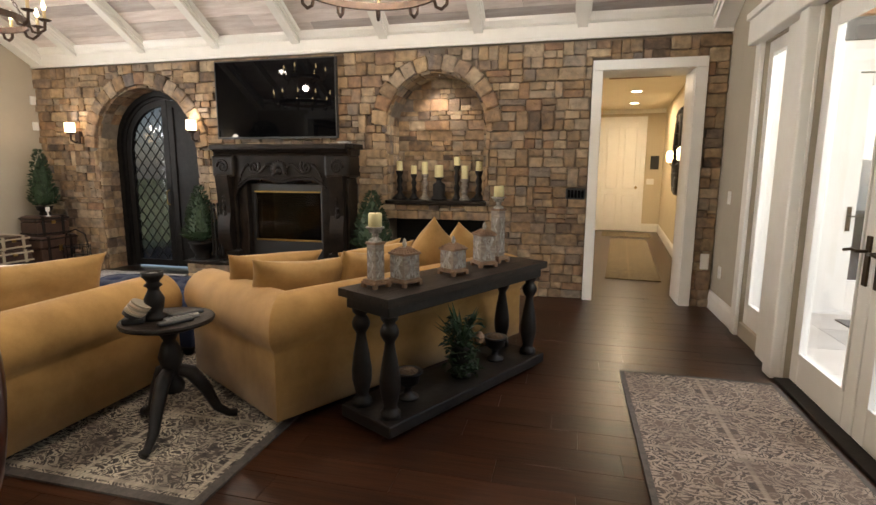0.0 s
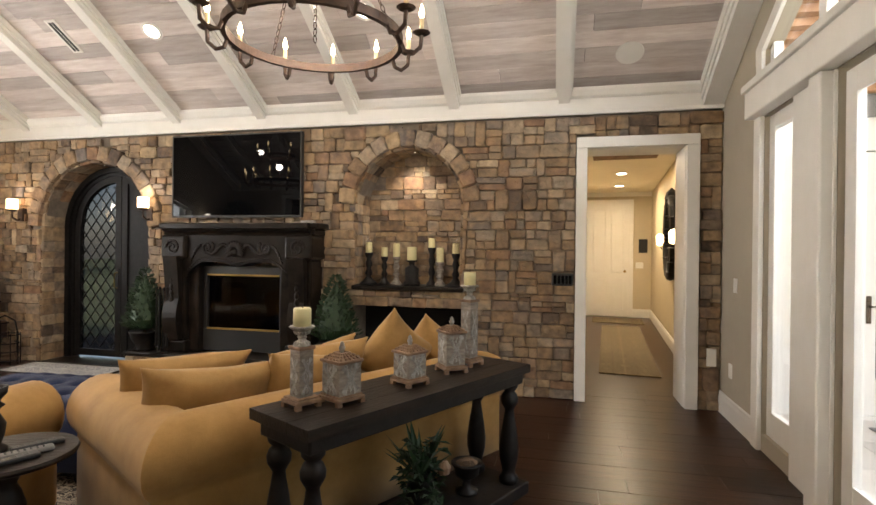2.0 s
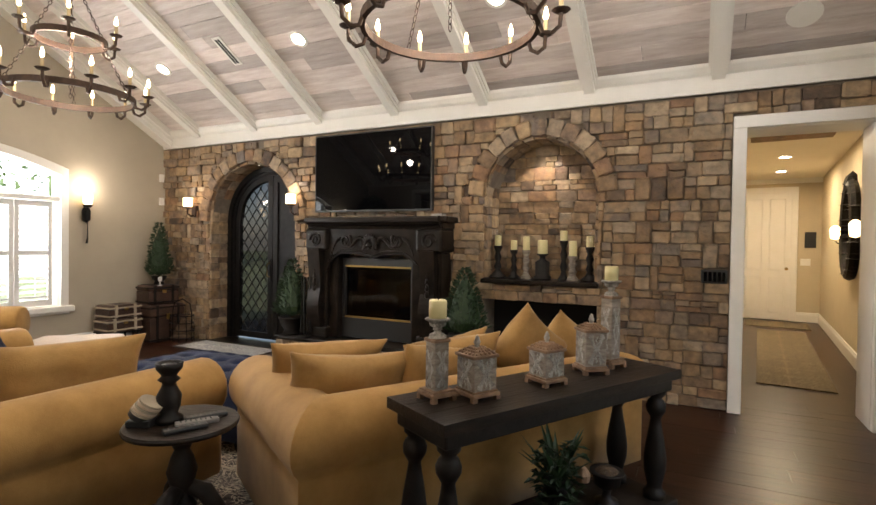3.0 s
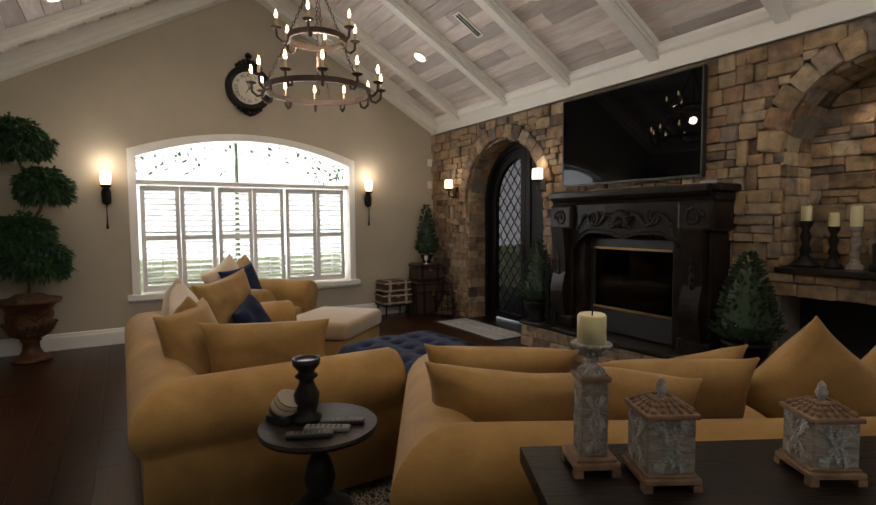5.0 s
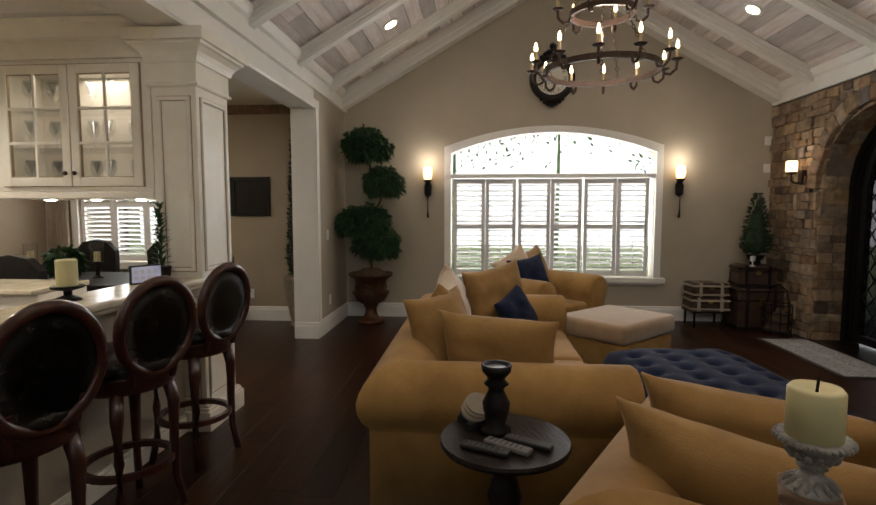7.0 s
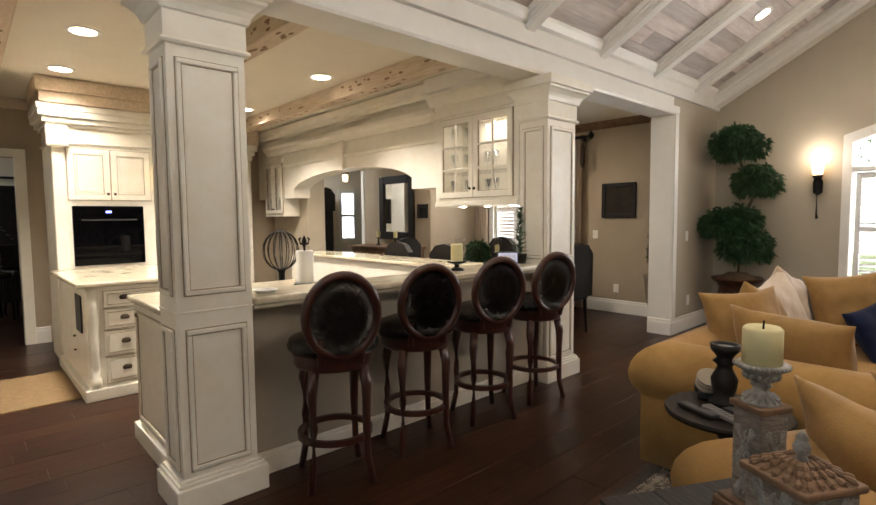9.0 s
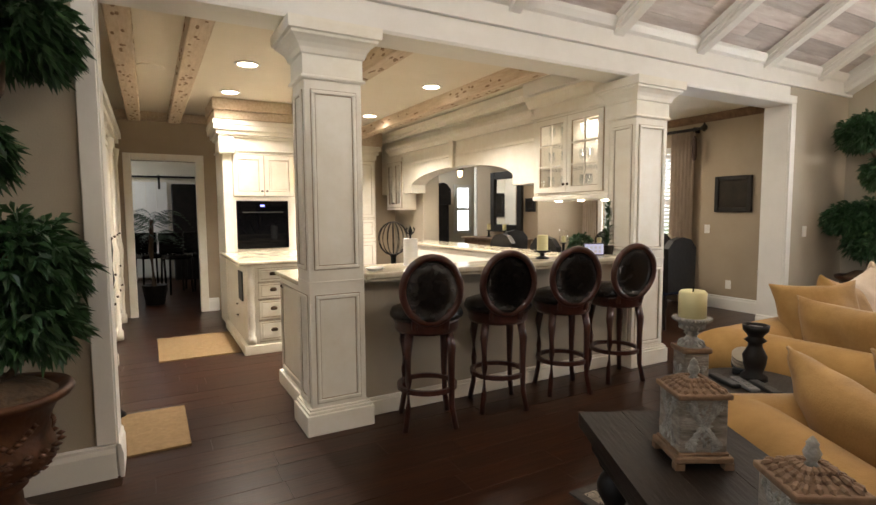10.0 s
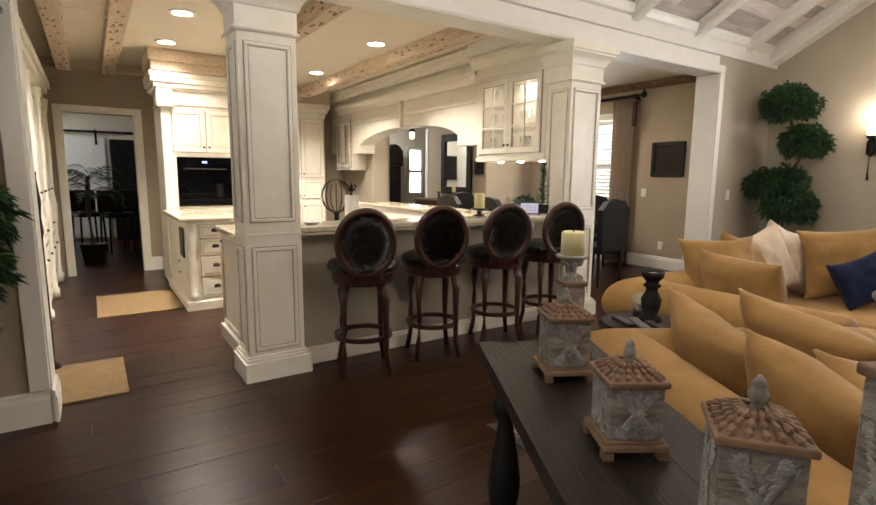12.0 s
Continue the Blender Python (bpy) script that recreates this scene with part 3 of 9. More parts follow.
RAF = [0.09 - 1.075 * k for k in range(7)]
def rafter(x, half, north, drop=0.13, name="rafter"):
    y0, y1 = (N, RIDGE) if north else (S, RIDGE)
    s = 1 if north else -1
    bm_ = bmesh.new()
    for w, d0, d1 in ((half, 0.0, drop), (half + 0.03, 0.0, drop * 0.45), (half + 0.016, drop * 0.45, drop * 0.7)):
        for (ya, yb) in ((y0 - s * 0.02, y1),):
            za, zb = roof(ya), roof(yb)
            vs = [bm_.verts.new((x + sx * w, yy, zz - d)) for (yy, zz) in ((ya, za), (yb, zb)) for sx in (-1, 1) for d in (d0 - 0.004, d1)]
            for f in ((0, 1, 3, 2), (4, 6, 7, 5), (0, 4, 5, 1), (2, 3, 7, 6), (1, 5, 7, 3), (0, 2, 6, 4)):
                bm_.faces.new([vs[i] for i in f])
    return solo(name, bm_, M_WHITE, "white painted rafter with moulded edges under the boards", "rafter", kind="structure", group="rafters")
for x in RAF:
    rafter(x, 0.05, True)
    rafter(x, 0.05, False)
for x in (W + 0.09, E - 0.09):
    rafter(x, 0.085, True, 0.22, "rake_trim")
    rafter(x, 0.085, False, 0.22, "rake_trim")
bm = box(W, RIDGE - 0.09, roof(RIDGE) - 0.24, E, RIDGE + 0.09, roof(RIDGE) - 0.02, 0.008)
solo("ridge_beam", bm, M_WHITE, "white ridge beam", "beam", kind="structure")
for nm, yy, s in (("trim_frieze_north", N, -1), ("trim_frieze_south", S, 1)):
    bm = moulding([(0, 0), (0.035, 0), (0.035, 0.03), (0.022, 0.035), (0.022, 0.15), (0.05, 0.17), (0.075, 0.215), (0.08, 0.245), (0.0, 0.245)], (W, yy, FB), (E, yy, FB), (0, s, 0))
    solo(nm, bm, M_WHITE, "white moulded frieze under the ceiling boards", "trim", kind="structure")

# baseboards
BASE = [(0, 0), (0.02, 0), (0.02, 0.135), (0.012, 0.16), (0.012, 0.175), (0.0, 0.185)]
def base(name, p0, p1, out, m=None):
    solo(name, moulding(BASE, p0, p1, out), m or M_WHITE, "tall white moulded baseboard", "baseboard", kind="structure")
base("baseboard", (W, S, 0), (W, N, 0), (1, 0, 0))
base("baseboard", (W, S, 0), (OPX0, S, 0), (0, 1, 0))
base("baseboard", (OPX1, S, 0), (E, S, 0), (0, 1, 0))
base("baseboard", (E, S, 0), (E, 1.12, 0), (-1, 0, 0))
base("baseboard", (E, 4.97, 0), (E, N, 0), (-1, 0, 0))
base("baseboard", (OPX1 - 0.012, S + 0.02, 0), (OPX1 - 0.012, S - 0.26, 0), (-1, 0, 0))
base("baseboard", (OPX0 + 0.012, S - 0.26, 0), (OPX0 + 0.012, S + 0.02, 0), (1, 0, 0))

# casing of the hall doorway
bm = bmesh.new()
for x0, x1 in ((HX0 - 0.09, HX0 + 0.01), (HX1 - 0.01, HX1 + 0.10)):
    box(x0, N - 0.045, 0, x1, N + 0.02, HTOP - 0.01, 0.006, bm)
box(HX0 - 0.09, N - 0.047, HTOP - 0.01, HX1 + 0.10, N + 0.02, HTOP + 0.09, 0.006, bm)
box(HX0 - 0.003, N + 0.02, 0, HX0 + 0.012, N + 0.42, HTOP, bm=bm)
box(HX1 - 0.012, N + 0.02, 0, HX1 + 0.003, N + 0.42, HTOP, bm=bm)
box(HX0, N + 0.02, HTOP - 0.012, HX1, N + 0.42, HTOP + 0.003, bm=bm)
solo("trim_hall_doorway", bm, M_WHITE, "white casing of the hall doorway", "trim", kind="structure")

# ---------- west window ----------
win = thing("window_1", "arched white window with louvred plantation shutters", "window", kind="structure")
bm = bmesh.new()
steps = 30
def arch_out(grow, z0):
    pts = [(WY0 - grow, z0)]
    for i in range(steps + 1):
        y = WY0 + (WY1 - WY0) * i / steps
        pts.append((y + grow * (2 * i / steps - 1), win_top(y) + grow))
    pts.append((WY1 + grow, z0))
    return pts
inner, outer = arch_out(0.0, WZ0), arch_out(0.085, WZ0)
for x0, x1, io, oo in ((W, W + 0.03, inner, outer),):
    for (a, b), (c, d) in zip(zip(inner, inner[1:]), zip(outer, outer[1:])):
        prism([a, b, d, c], (x0, x1), 'x', bm)
part("window_frame", bm, M_WHITE, win)
part("window_sill", box(W - 0.02, WY0 - 0.14, WZ0 - 0.075, W + 0.075, WY1 + 0.14, WZ0 + 0.0, 0.012), M_WHITE, win)
part("apron", box(W, WY0 - 0.1, WZ0 - 0.10, W + 0.022, WY1 + 0.1, WZ0 - 0.077, 0.005), M_WHITE, win)
part("transom_bar", box(W - 0.13, WY0, 1.85, W + 0.0, WY1, 1.905, 0.005), M_WHITE, win)
part("pane", strip_wall('y', W - 0.115, 0.006, cuts_of(WY0, WY1, arcs=[(WY0, WY1)]), lambda y: [(1.9, win_top(y))]), M_GLASS, win).visible_shadow = False
for k in range(3):
    a = WY0 + 0.02 + (WY1 - WY0 - 0.04) * k / 3
    b = WY0 + 0.02 + (WY1 - WY0 - 0.04) * (k + 1) / 3
    part("pane", box(W - 0.15, a, WZ0, W - 0.144, b, 1.85), M_GLASS, win).visible_shadow = False
pw = (WY1 - WY0 - 0.06) / 6
for k in range(6):
    y0 = WY0 + 0.03 + pw * k
    y1 = y0 + pw - 0.006 - (0.02 if k % 2 else 0.0)
    bm = bmesh.new()
    box(W - 0.085, y0, WZ0 + 0.01, W - 0.05, y0 + 0.05, 1.845, 0.003, bm)
    box(W - 0.085, y1 - 0.05, WZ0 + 0.01, W - 0.05, y1, 1.845, 0.003, bm)
    for z0, z1 in ((WZ0 + 0.01, WZ0 + 0.085), (1.185, 1.245), (1.775, 1.845)):
        box(W - 0.084, y0 + 0.05, z0, W - 0.051, y1 - 0.05, z1, bm=bm)
    sh = part("shutter", bm, M_SHUTTER, win, "white louvred shutter panel")
    lou = bmesh.new()
    join(lou, box(-0.032, 0, -0.005, 0.032, y1 - y0 - 0.1, 0.005, 0.003))
    me = bpy.data.meshes.new("louvre")
    lou.transform(Matrix.Rotation(radians(-28), 4, 'Y'))
    lou.to_mesh(me)
    lou.free()
    me.materials.append(M_SHUTTER)
    for z0, z1 in ((WZ0 + 0.085, 1.185), (1.245, 1.775)):
        m_ = int((z1 - z0) / 0.062)
        for i in range(m_):
            lv = new("louvre", me)
            lv.parent = sh
            lv.location = (W - 0.067, y0 + 0.05, z0 + (z1 - z0) * (i + 0.5) / m_)
    part("tilt_rod", box(W - 0.028, (y0 + y1) / 2 - 0.005, WZ0 + 0.12, W - 0.018, (y0 + y1) / 2 + 0.005, 1.15), M_SHUTTER, sh)

# trees and shrubs outside the west window
def shrub(x, y, h, seed, n=520):
    bm_ = bmesh.new()
    r_ = random.Random(seed)
    tube([(0, 0, -0.2), (0.05, 0.02, h * 0.35), (0, 0.05, h * 0.7)], 0.09, 6, bm_, taper=[1, 0.7, 0.3])
    for _ in range(n):
        a, e_, rr = r_.uniform(0, 6.28), r_.uniform(-0.5, 1.5), h * 0.36 * r_.random() ** 0.4
        c = Vector((math.cos(a) * math.cos(e_) * rr, math.sin(a) * math.cos(e_) * rr, h * 0.62 + math.sin(e_) * rr))
        s_ = r_.uniform(0.05, 0.11)
        d1 = Vector((r_.uniform(-1, 1), r_.uniform(-1, 1), r_.uniform(-1, 1))).normalized() * s_
        d2 = d1.cross(Vector((r_.uniform(-1, 1), r_.uniform(-1, 1), r_.uniform(-1, 1)))).normalized() * s_ * 0.6
        vs = [bm_.verts.new(c + p) for p in (-d1, d2 * 0.8, d1, -d2 * 0.8)]
        bm_.faces.new(vs)
    return solo("tree", bm_, M_SHRUB, "sunlit leafy garden tree outside the window", "tree", pose(x, y, -0.1), group="garden trees")
for i, (x, y, h) in enumerate(((-14, 1.5, 5.5), (-16, 4.5, 6.5), (-13.5, 7.5, 5), (-17, -1, 6))):
    shrub(x, y, h, 30 + i)
solo("backdrop", box(-24.2, -14, -2, -24, 22, 14), glow_mat("hazy_daylight", (0.93, 0.97, 1.0), 1.5), "bright hazy sky beyond the garden trees", "backdrop", kind="structure")

# ---------- east french doors, sidelights, transom ----------
def french_leaf(name, y0, y1, handle_y, label):
    d = thing(name, label, "door", kind="structure")
    bm_ = bmesh.new()
    x0, x1 = E + 0.03, E + 0.075
    box(x0, y0, 0.02, x1, y0 + 0.11, 2.38, 0.006, bm_)
    box(x0, y1 - 0.11, 0.02, x1, y1, 2.38, 0.006, bm_)
    box(x0, y0 + 0.11, 0.02, x1, y1 - 0.11, 0.22, 0.006, bm_)
    box(x0, y0 + 0.11, 2.26, x1, y1 - 0.11, 2.38, 0.006, bm_)
    part("door_frame", bm_, M_WHITE, d)
    bm_ = bmesh.new()
    for a in (y0 + 0.11, y1 - 0.125):
        box(x0 - 0.008, a, 0.22, x0 + 0.006, a + 0.015, 2.26, bm=bm_)
    for z in (0.22, 2.245):
        box(x0 - 0.007, y0 + 0.125, z, x0 + 0.006, y1 - 0.125, z + 0.015, bm=bm_)
    part("glazing_bead", bm_, M_WHITE, d)
    part("pane", box(x0 + 0.018, y0 + 0.11, 0.22, x0 + 0.024, y1 - 0.11, 2.26), M_GLASS, d).visible_shadow = False
    h = part("escutcheon", box(x0 - 0.012, handle_y - 0.022, 0.82, x0, handle_y + 0.022, 1.08, 0.005), M_BRONZE, d, "oil-rubbed bronze lock plate")
    s_ = -1 if handle_y > (y0 + y1) / 2 else 1
    part("lever", tube([(x0 - 0.01, handle_y, 1.0), (x0 - 0.06, handle_y, 1.0), (x0 - 0.065, handle_y + s_ * 0.04, 1.005), (x0 - 0.06, handle_y + s_ * 0.12, 0.99)], 0.009, 8), M_BRONZE, h)
    return d
french_leaf("door_1", 3.055, DY1 - 0.005, 3.105, "white glazed french door, closed, with bronze lever")
french_leaf("door_2", DY0 + 0.005, 3.045, 2.995, "white glazed french door, closed, with bronze lever")
for k, (a, b) in enumerate(SIDES):
    sl = thing(f"window_{k + 2}", "tall narrow white sidelight beside the french doors", "window", kind="structure")
    bm = bmesh.new()
    for u0, u1 in ((a, a + 0.09), (b - 0.09, b)):
        box(E + 0.03, u0, 0.12, E + 0.08, u1, 2.40, 0.005, bm)
    box(E + 0.03, a + 0.09, 0.12, E + 0.08, b - 0.09, 0.30, 0.005, bm)
    box(E + 0.03, a + 0.09, 2.30, E + 0.08, b - 0.09, 2.40, 0.005, bm)
    part("window_frame", bm, M_WHITE, sl)
    part("pane", box(E + 0.05, a + 0.09, 0.30, E + 0.056, b - 0.09, 2.30), M_GLASS, sl).visible_shadow = False
bm = bmesh.new()
for y0, y1, p0, p1 in ((DY1, 4.36, DY1 + 0.01, DY1 + 0.15), (1.72, DY0, DY0 - 0.15, DY0 - 0.01)):
    box(E - 0.085, p0, 0.0, E - 0.001, p1, 2.40, 0.012, bm)
    box(E - 0.02, y0, 0.0, E - 0.0015, y1, 2.40, 0.004, bm)
for y0, y1 in ((4.86, 4.98), (1.10, 1.22)):
    box(E - 0.035, y0, 0.0, E - 0.001, y1, 2.66, 0.006, bm)
solo("trim_post", bm, M_WHITE, "white projecting posts beside the french doors", "trim", kind="structure")
bm = box(E - 0.10, 1.10, 2.405, E - 0.001, 4.98, 2.60, 0.01)
box(E - 0.12, 1.08, 2.60, E - 0.0015, 5.0, 2.655, 0.008, bm)
solo("trim_transom_bar", bm, M_WHITE, "white transom beam over the french doors", "trim", kind="structure")
casing = strip_wall('y', E - 0.028, 0.0265, [1.225, RIDGE, 4.975], lambda y: [(roof(y) - 0.63, roof(y) - 0.52)])
box(E - 0.026, 4.862, 2.658, E - 0.0015, 4.972, roof(4.972) - 0.56, 0.0, casing)
box(E - 0.026, 1.228, 2.658, E - 0.0015, 1.338, roof(1.338) - 0.60, 0.0, casing)
solo("trim_transom_casing", casing, M_WHITE, "white sloping casing round the transom window", "trim", kind="structure")
tr = thing("window_4", "white transom window under the gable slope", "window", kind="structure")
bm = bmesh.new()
for y in (1.24, 1.98, RIDGE - 0.05, 4.07, 4.80):
    box(E + 0.03, y, 2.66, E + 0.09, y + 0.09, max(2.9, roof(y + 0.04) - 0.6), 0.004, bm)
part("window_frame", bm, M_WHITE, tr)
part("pane", strip_wall('y', E + 0.06, 0.006, [1.22, RIDGE, 4.86], lambda y: [(2.66, roof(y) - 0.55)]), M_GLASS, tr).visible_shadow = False
solo("door_sill", box(E - 0.06, DY0, -0.02, E + 0.2, DY1, 0.018, 0.004), M_BLACKWOOD, "dark wooden sill under the french doors", "sill", kind="structure")

PYN = 5.90
# porch outside: tiled floor, cedar ceiling, white wing opposite
porch = thing("porch_floor", "pale travertine porch paving", "floor", kind="structure")
part("bed", box(E + 0.1, -3.0, -0.118, 6.6, 9.0, -0.032), M_MORTAR, porch)
bm = bmesh.new()
for k in range(-1, 30):
    box(E + 0.2 + k * 0.1, -3, 4.15 - k * 0.042, E + 0.297 + k * 0.1, 5.9, 4.22 - k * 0.042, bm=bm)
for k in range(15):
    box(E + 0.2, PYN - 0.097 - k * 0.1, 2.81 + k * 0.06, 4.5, PYN - k * 0.1, 2.87 + k * 0.06, bm=bm)
solo("porch_ceiling", bm, M_PORCHCEIL, "cedar board porch ceiling", "ceiling", kind="structure")
def wing_spans(x):
    if 2.62 < x < 4.2:
        return [(-0.1, 0.02), (2.32, 4.3)]
    return [(-0.1, 1.0), (1.0, 4.3)]
wing = thing("wall_porch", "white-painted house wing across the porch", "wall", kind="structure")
part("wall", strip_wall('x', PYN, 0.15, [E + 0.2, 2.62, 4.2, 6.6], wing_spans), M_WHITE, wing)
bm = box(E + 0.2, PYN - 0.03, 2.60, 4.6, PYN - 0.001, 2.80, 0.006)
part("frieze_board", bm, M_GREYMAT, wing, "blue-grey board under the porch ceiling")
for k, (a, b, hx) in enumerate(((2.63, 3.40, 2.68), (3.41, 4.19, 4.14))):
    wd = thing(f"door_{k + 3}", "white glazed door across the porch with bronze lever", "door", kind="structure")
    bm = bmesh.new()
    box(a, PYN + 0.03, 0.02, a + 0.11, PYN + 0.08, 2.31, 0.005, bm)
    box(b - 0.11, PYN + 0.03, 0.02, b, PYN + 0.08, 2.31, 0.005, bm)
    box(a + 0.11, PYN + 0.03, 0.02, b - 0.11, PYN + 0.08, 0.33, 0.005, bm)
    box(a + 0.11, PYN + 0.03, 2.20, b - 0.11, PYN + 0.08, 2.31, 0.005, bm)
    part("door_frame", bm, M_WHITE, wd)
    part("pane", box(a + 0.11, PYN + 0.05, 0.33, b - 0.11, PYN + 0.056, 2.20), M_GLASS, wd).visible_shadow = False
    e_ = part("escutcheon", box(hx - 0.02, PYN + 0.018, 0.82, hx + 0.02, PYN + 0.03, 1.06, 0.004), M_BRONZE, wd)
    part("lever", tube([(hx, PYN + 0.02, 0.97), (hx, PYN - 0.03, 0.97), (hx + (0.1 if k == 0 else -0.1), PYN - 0.03, 0.97)], 0.009, 7), M_BRONZE, e_)
solo("wall_wing_inside", box(E + 0.2, 8.4, -0.1, 6.6, 8.5, 3.1), M_WHITE, "pale wall inside the house wing", "wall", kind="structure")
solo("wing_cabinet", box(2.9, 7.6, -0.03, 4.4, 8.2, 0.88, 0.01), M_TRUNKCASE, "dark low cabinet inside the wing across the porch", "cabinet")
solo("doormat", box(2.55, 5.05, -0.0115, 3.35, 5.65, 0.002, 0.004), M_GREYMAT, "grey doormat on the porch tiles", "mat")

# ---------- hall beyond the stone wall, slightly turned ----------
HALL = pose(0.76, N + 0.4, 0, 0, 0, -5.1)
def hallm(dx=0, dy=0, dz=0, rz=0):
    return HALL @ pose(dx, dy, dz, 0, 0, rz)
bm = box(-0.95, 0.0, 0, -0.83, 6.8, 2.75)
solo("wall_hall_west", bm, M_CREAMWALL, "cream painted hall wall", "wall", HALL, kind="structure")
solo("wall_hall_east", box(0.70, -0.02, 0, 0.82, 6.8, 2.75), M_CREAMWALL, "cream painted hall wall with oval mirror", "wall", HALL, kind="structure")
solo("wall_hall_end", box(-0.95, 6.6, 0, 0.9, 6.72, 2.75), M_CREAMWALL, "cream painted wall at the end of the hall", "wall", HALL, kind="structure")
solo("ceiling_hall", box(-1.2, -0.05, 2.75, 1.1, 6.9, 2.83), M_CEIL, "cream plaster hall ceiling", "ceiling", HALL, kind="structure")
bm = moulding([(0, 0), (0.07, 0.07), (0.08, 0.09), (0, 0.09)], (-0.83, 6.58, 2.655), (0.7, 6.58, 2.655), (0, -1, 0))
solo("trim_hall_crown", bm, M_WHITE, "white crown moulding", "trim", HALL, kind="structure")
solo("floor_hall", box(-1.2, -0.2, -0.02, 1.2, 7.0, -0.004), M_FLOOR_J, "dark walnut hall floor", "floor", HALL, kind="structure")
for a, b, o in (((0.70, 0, 0), (0.70, 6.6, 0), (-1, 0, 0)), ((-0.83, 0, 0), (-0.83, 6.6, 0), (1, 0, 0)), ((0.33, 6.6, 0), (0.7, 6.6, 0), (0, -1, 0))):
    solo("baseboard", moulding(BASE, a, b, o), M_WHITE, "tall white moulded baseboard", "baseboard", HALL, kind="structure")
hd = thing("door_3", "closed white six-panel hall door with brass knob", "door", HALL, kind="structure")
part("door_leaf", box(-0.60, 6.56, 0.01, 0.23, 6.595, 2.48, 0.004), M_WHITE, hd)
for x0, x1 in ((-0.51, -0.25), (-0.13, 0.13)):
    for z0, z1 in ((0.14, 0.84), (0.98, 2.36)):
        bm = box(x0, 6.545, z0, x1, 6.562, z1, 0.012)
        part("panel", bm, M_WHITE, hd)
bm = box(0.23, 6.555, 0, 0.33, 6.6, 2.48, 0.004)
box(-0.70, 6.555, 0, -0.60, 6.6, 2.48, 0.004, bm)
box(-0.70, 6.555, 2.48, 0.33, 6.6, 2.59, 0.004, bm)
part("casing", bm, M_WHITE, hd)
part("knob", lathe([(0.0, 0.0), (0.03, 0.01), (0.03, 0.04), (0.0, 0.06)], 12, at=(0.16, 6.53, 0.98)), M_BRASS, hd)
solo("hall_runner_rug", box(-0.30, 0.80, -0.003, 0.38, 5.0, 0.008), M_RUG3, "faded gold and grey hall runner on dark boards", "rug", HALL)
solo("hall_door_rug", box(-0.5, 5.45, -0.003, 0.5, 6.3, 0.008), M_RUG3, "faded gold rug before the hall door", "rug", HALL)
solo("ceiling_vent", box(-0.42, 1.8, 2.73, 0.42, 2.2, 2.752, 0.004), M_RAWWOOD, "brown return-air grille in the hall ceiling", "vent", HALL)
for y in (1.15, 3.7, 5.4):
    can = thing("downlight", "lit recessed ceiling light with white ring", "ceiling light", hallm(0.0, y, 2.75), group="hall downlights")
    part("trim_ring", lathe([(0.075, -0.006), (0.10, -0.006), (0.10, 0.0), (0.075, 0.0)], 20), M_WHITE, can)
    part("lens", lathe([(0.0, -0.003), (0.075, -0.003)], 20), M_CAN, can)
lamp("hall_light", 'AREA', hallm(0.0, 2.6, 2.70), 19, (1.0, 0.79, 0.52), 0.3)
lamp("hall_light", 'AREA', hallm(0.0, 4.8, 2.70), 27, (1.0, 0.79, 0.52), 0.3)
mir = thing("oval_mirror", "ornate dark-framed oval mirror on the hall wall", "mirror", hallm(0.66, 2.62, 1.64))
bm = bmesh.new()
for i in range(48):
    a = 2 * math.pi * i / 48
    c = Vector((0, math.cos(a) * 0.42, math.sin(a) * 0.56))
    lathe([(0.0, -0.03), (0.062 + 0.018 * (i % 3), -0.01), (0.055, 0.02), (0.0, 0.045)], 7, bm, c)
lathe([(0.0, -0.06), (0.10, -0.02), (0.07, 0.08), (0.0, 0.15)], 8, bm, (0, 0, 0.58))
tube([(-0.01, math.cos(2 * math.pi * i / 48) * 0.42, math.sin(2 * math.pi * i / 48) * 0.56) for i in range(48)], 0.066, 8, bm, closed=True)
part("carved_frame", bm, M_DARKIRON, mir)
bm = lathe([(0.0, 0.0), (0.54, 0.0), (0.54, 0.015), (0.0, 0.015)], 36, squash=0.74)
bm.transform(Matrix.Rotation(radians(-90), 4, 'Y') @ Matrix.Rotation(0, 4, 'Z'))
part("mirror_glass", bm, M_MIRROR, mir)
for y in (1.75, 3.5):
    sc = thing("hall_sconce", "lit lantern wall sconce in dark iron", "sconce", hallm(0.68, y, 1.62), group="hall sconces")
    part("backplate", box(-0.01, -0.05, -0.16, 0.02, 0.05, 0.16, 0.01), M_DARKIRON, sc)
    part("shade", lathe([(0.0, -0.09), (0.05, -0.07), (0.06, 0.06), (0.03, 0.10), (0.0, 0.11)], 10, at=(-0.09, 0, 0)), M_SHADE, sc)
    part("arm", tube([(0, 0, -0.12), (-0.06, 0, -0.14), (-0.09, 0, -0.09)], 0.01, 6), M_DARKIRON, sc)
solo("hall_picture", box(0.44, 6.575, 1.42, 0.62, 6.598, 1.72, 0.004), M_BLACK, "small black-framed panel on the hall's end wall", "picture", HALL)
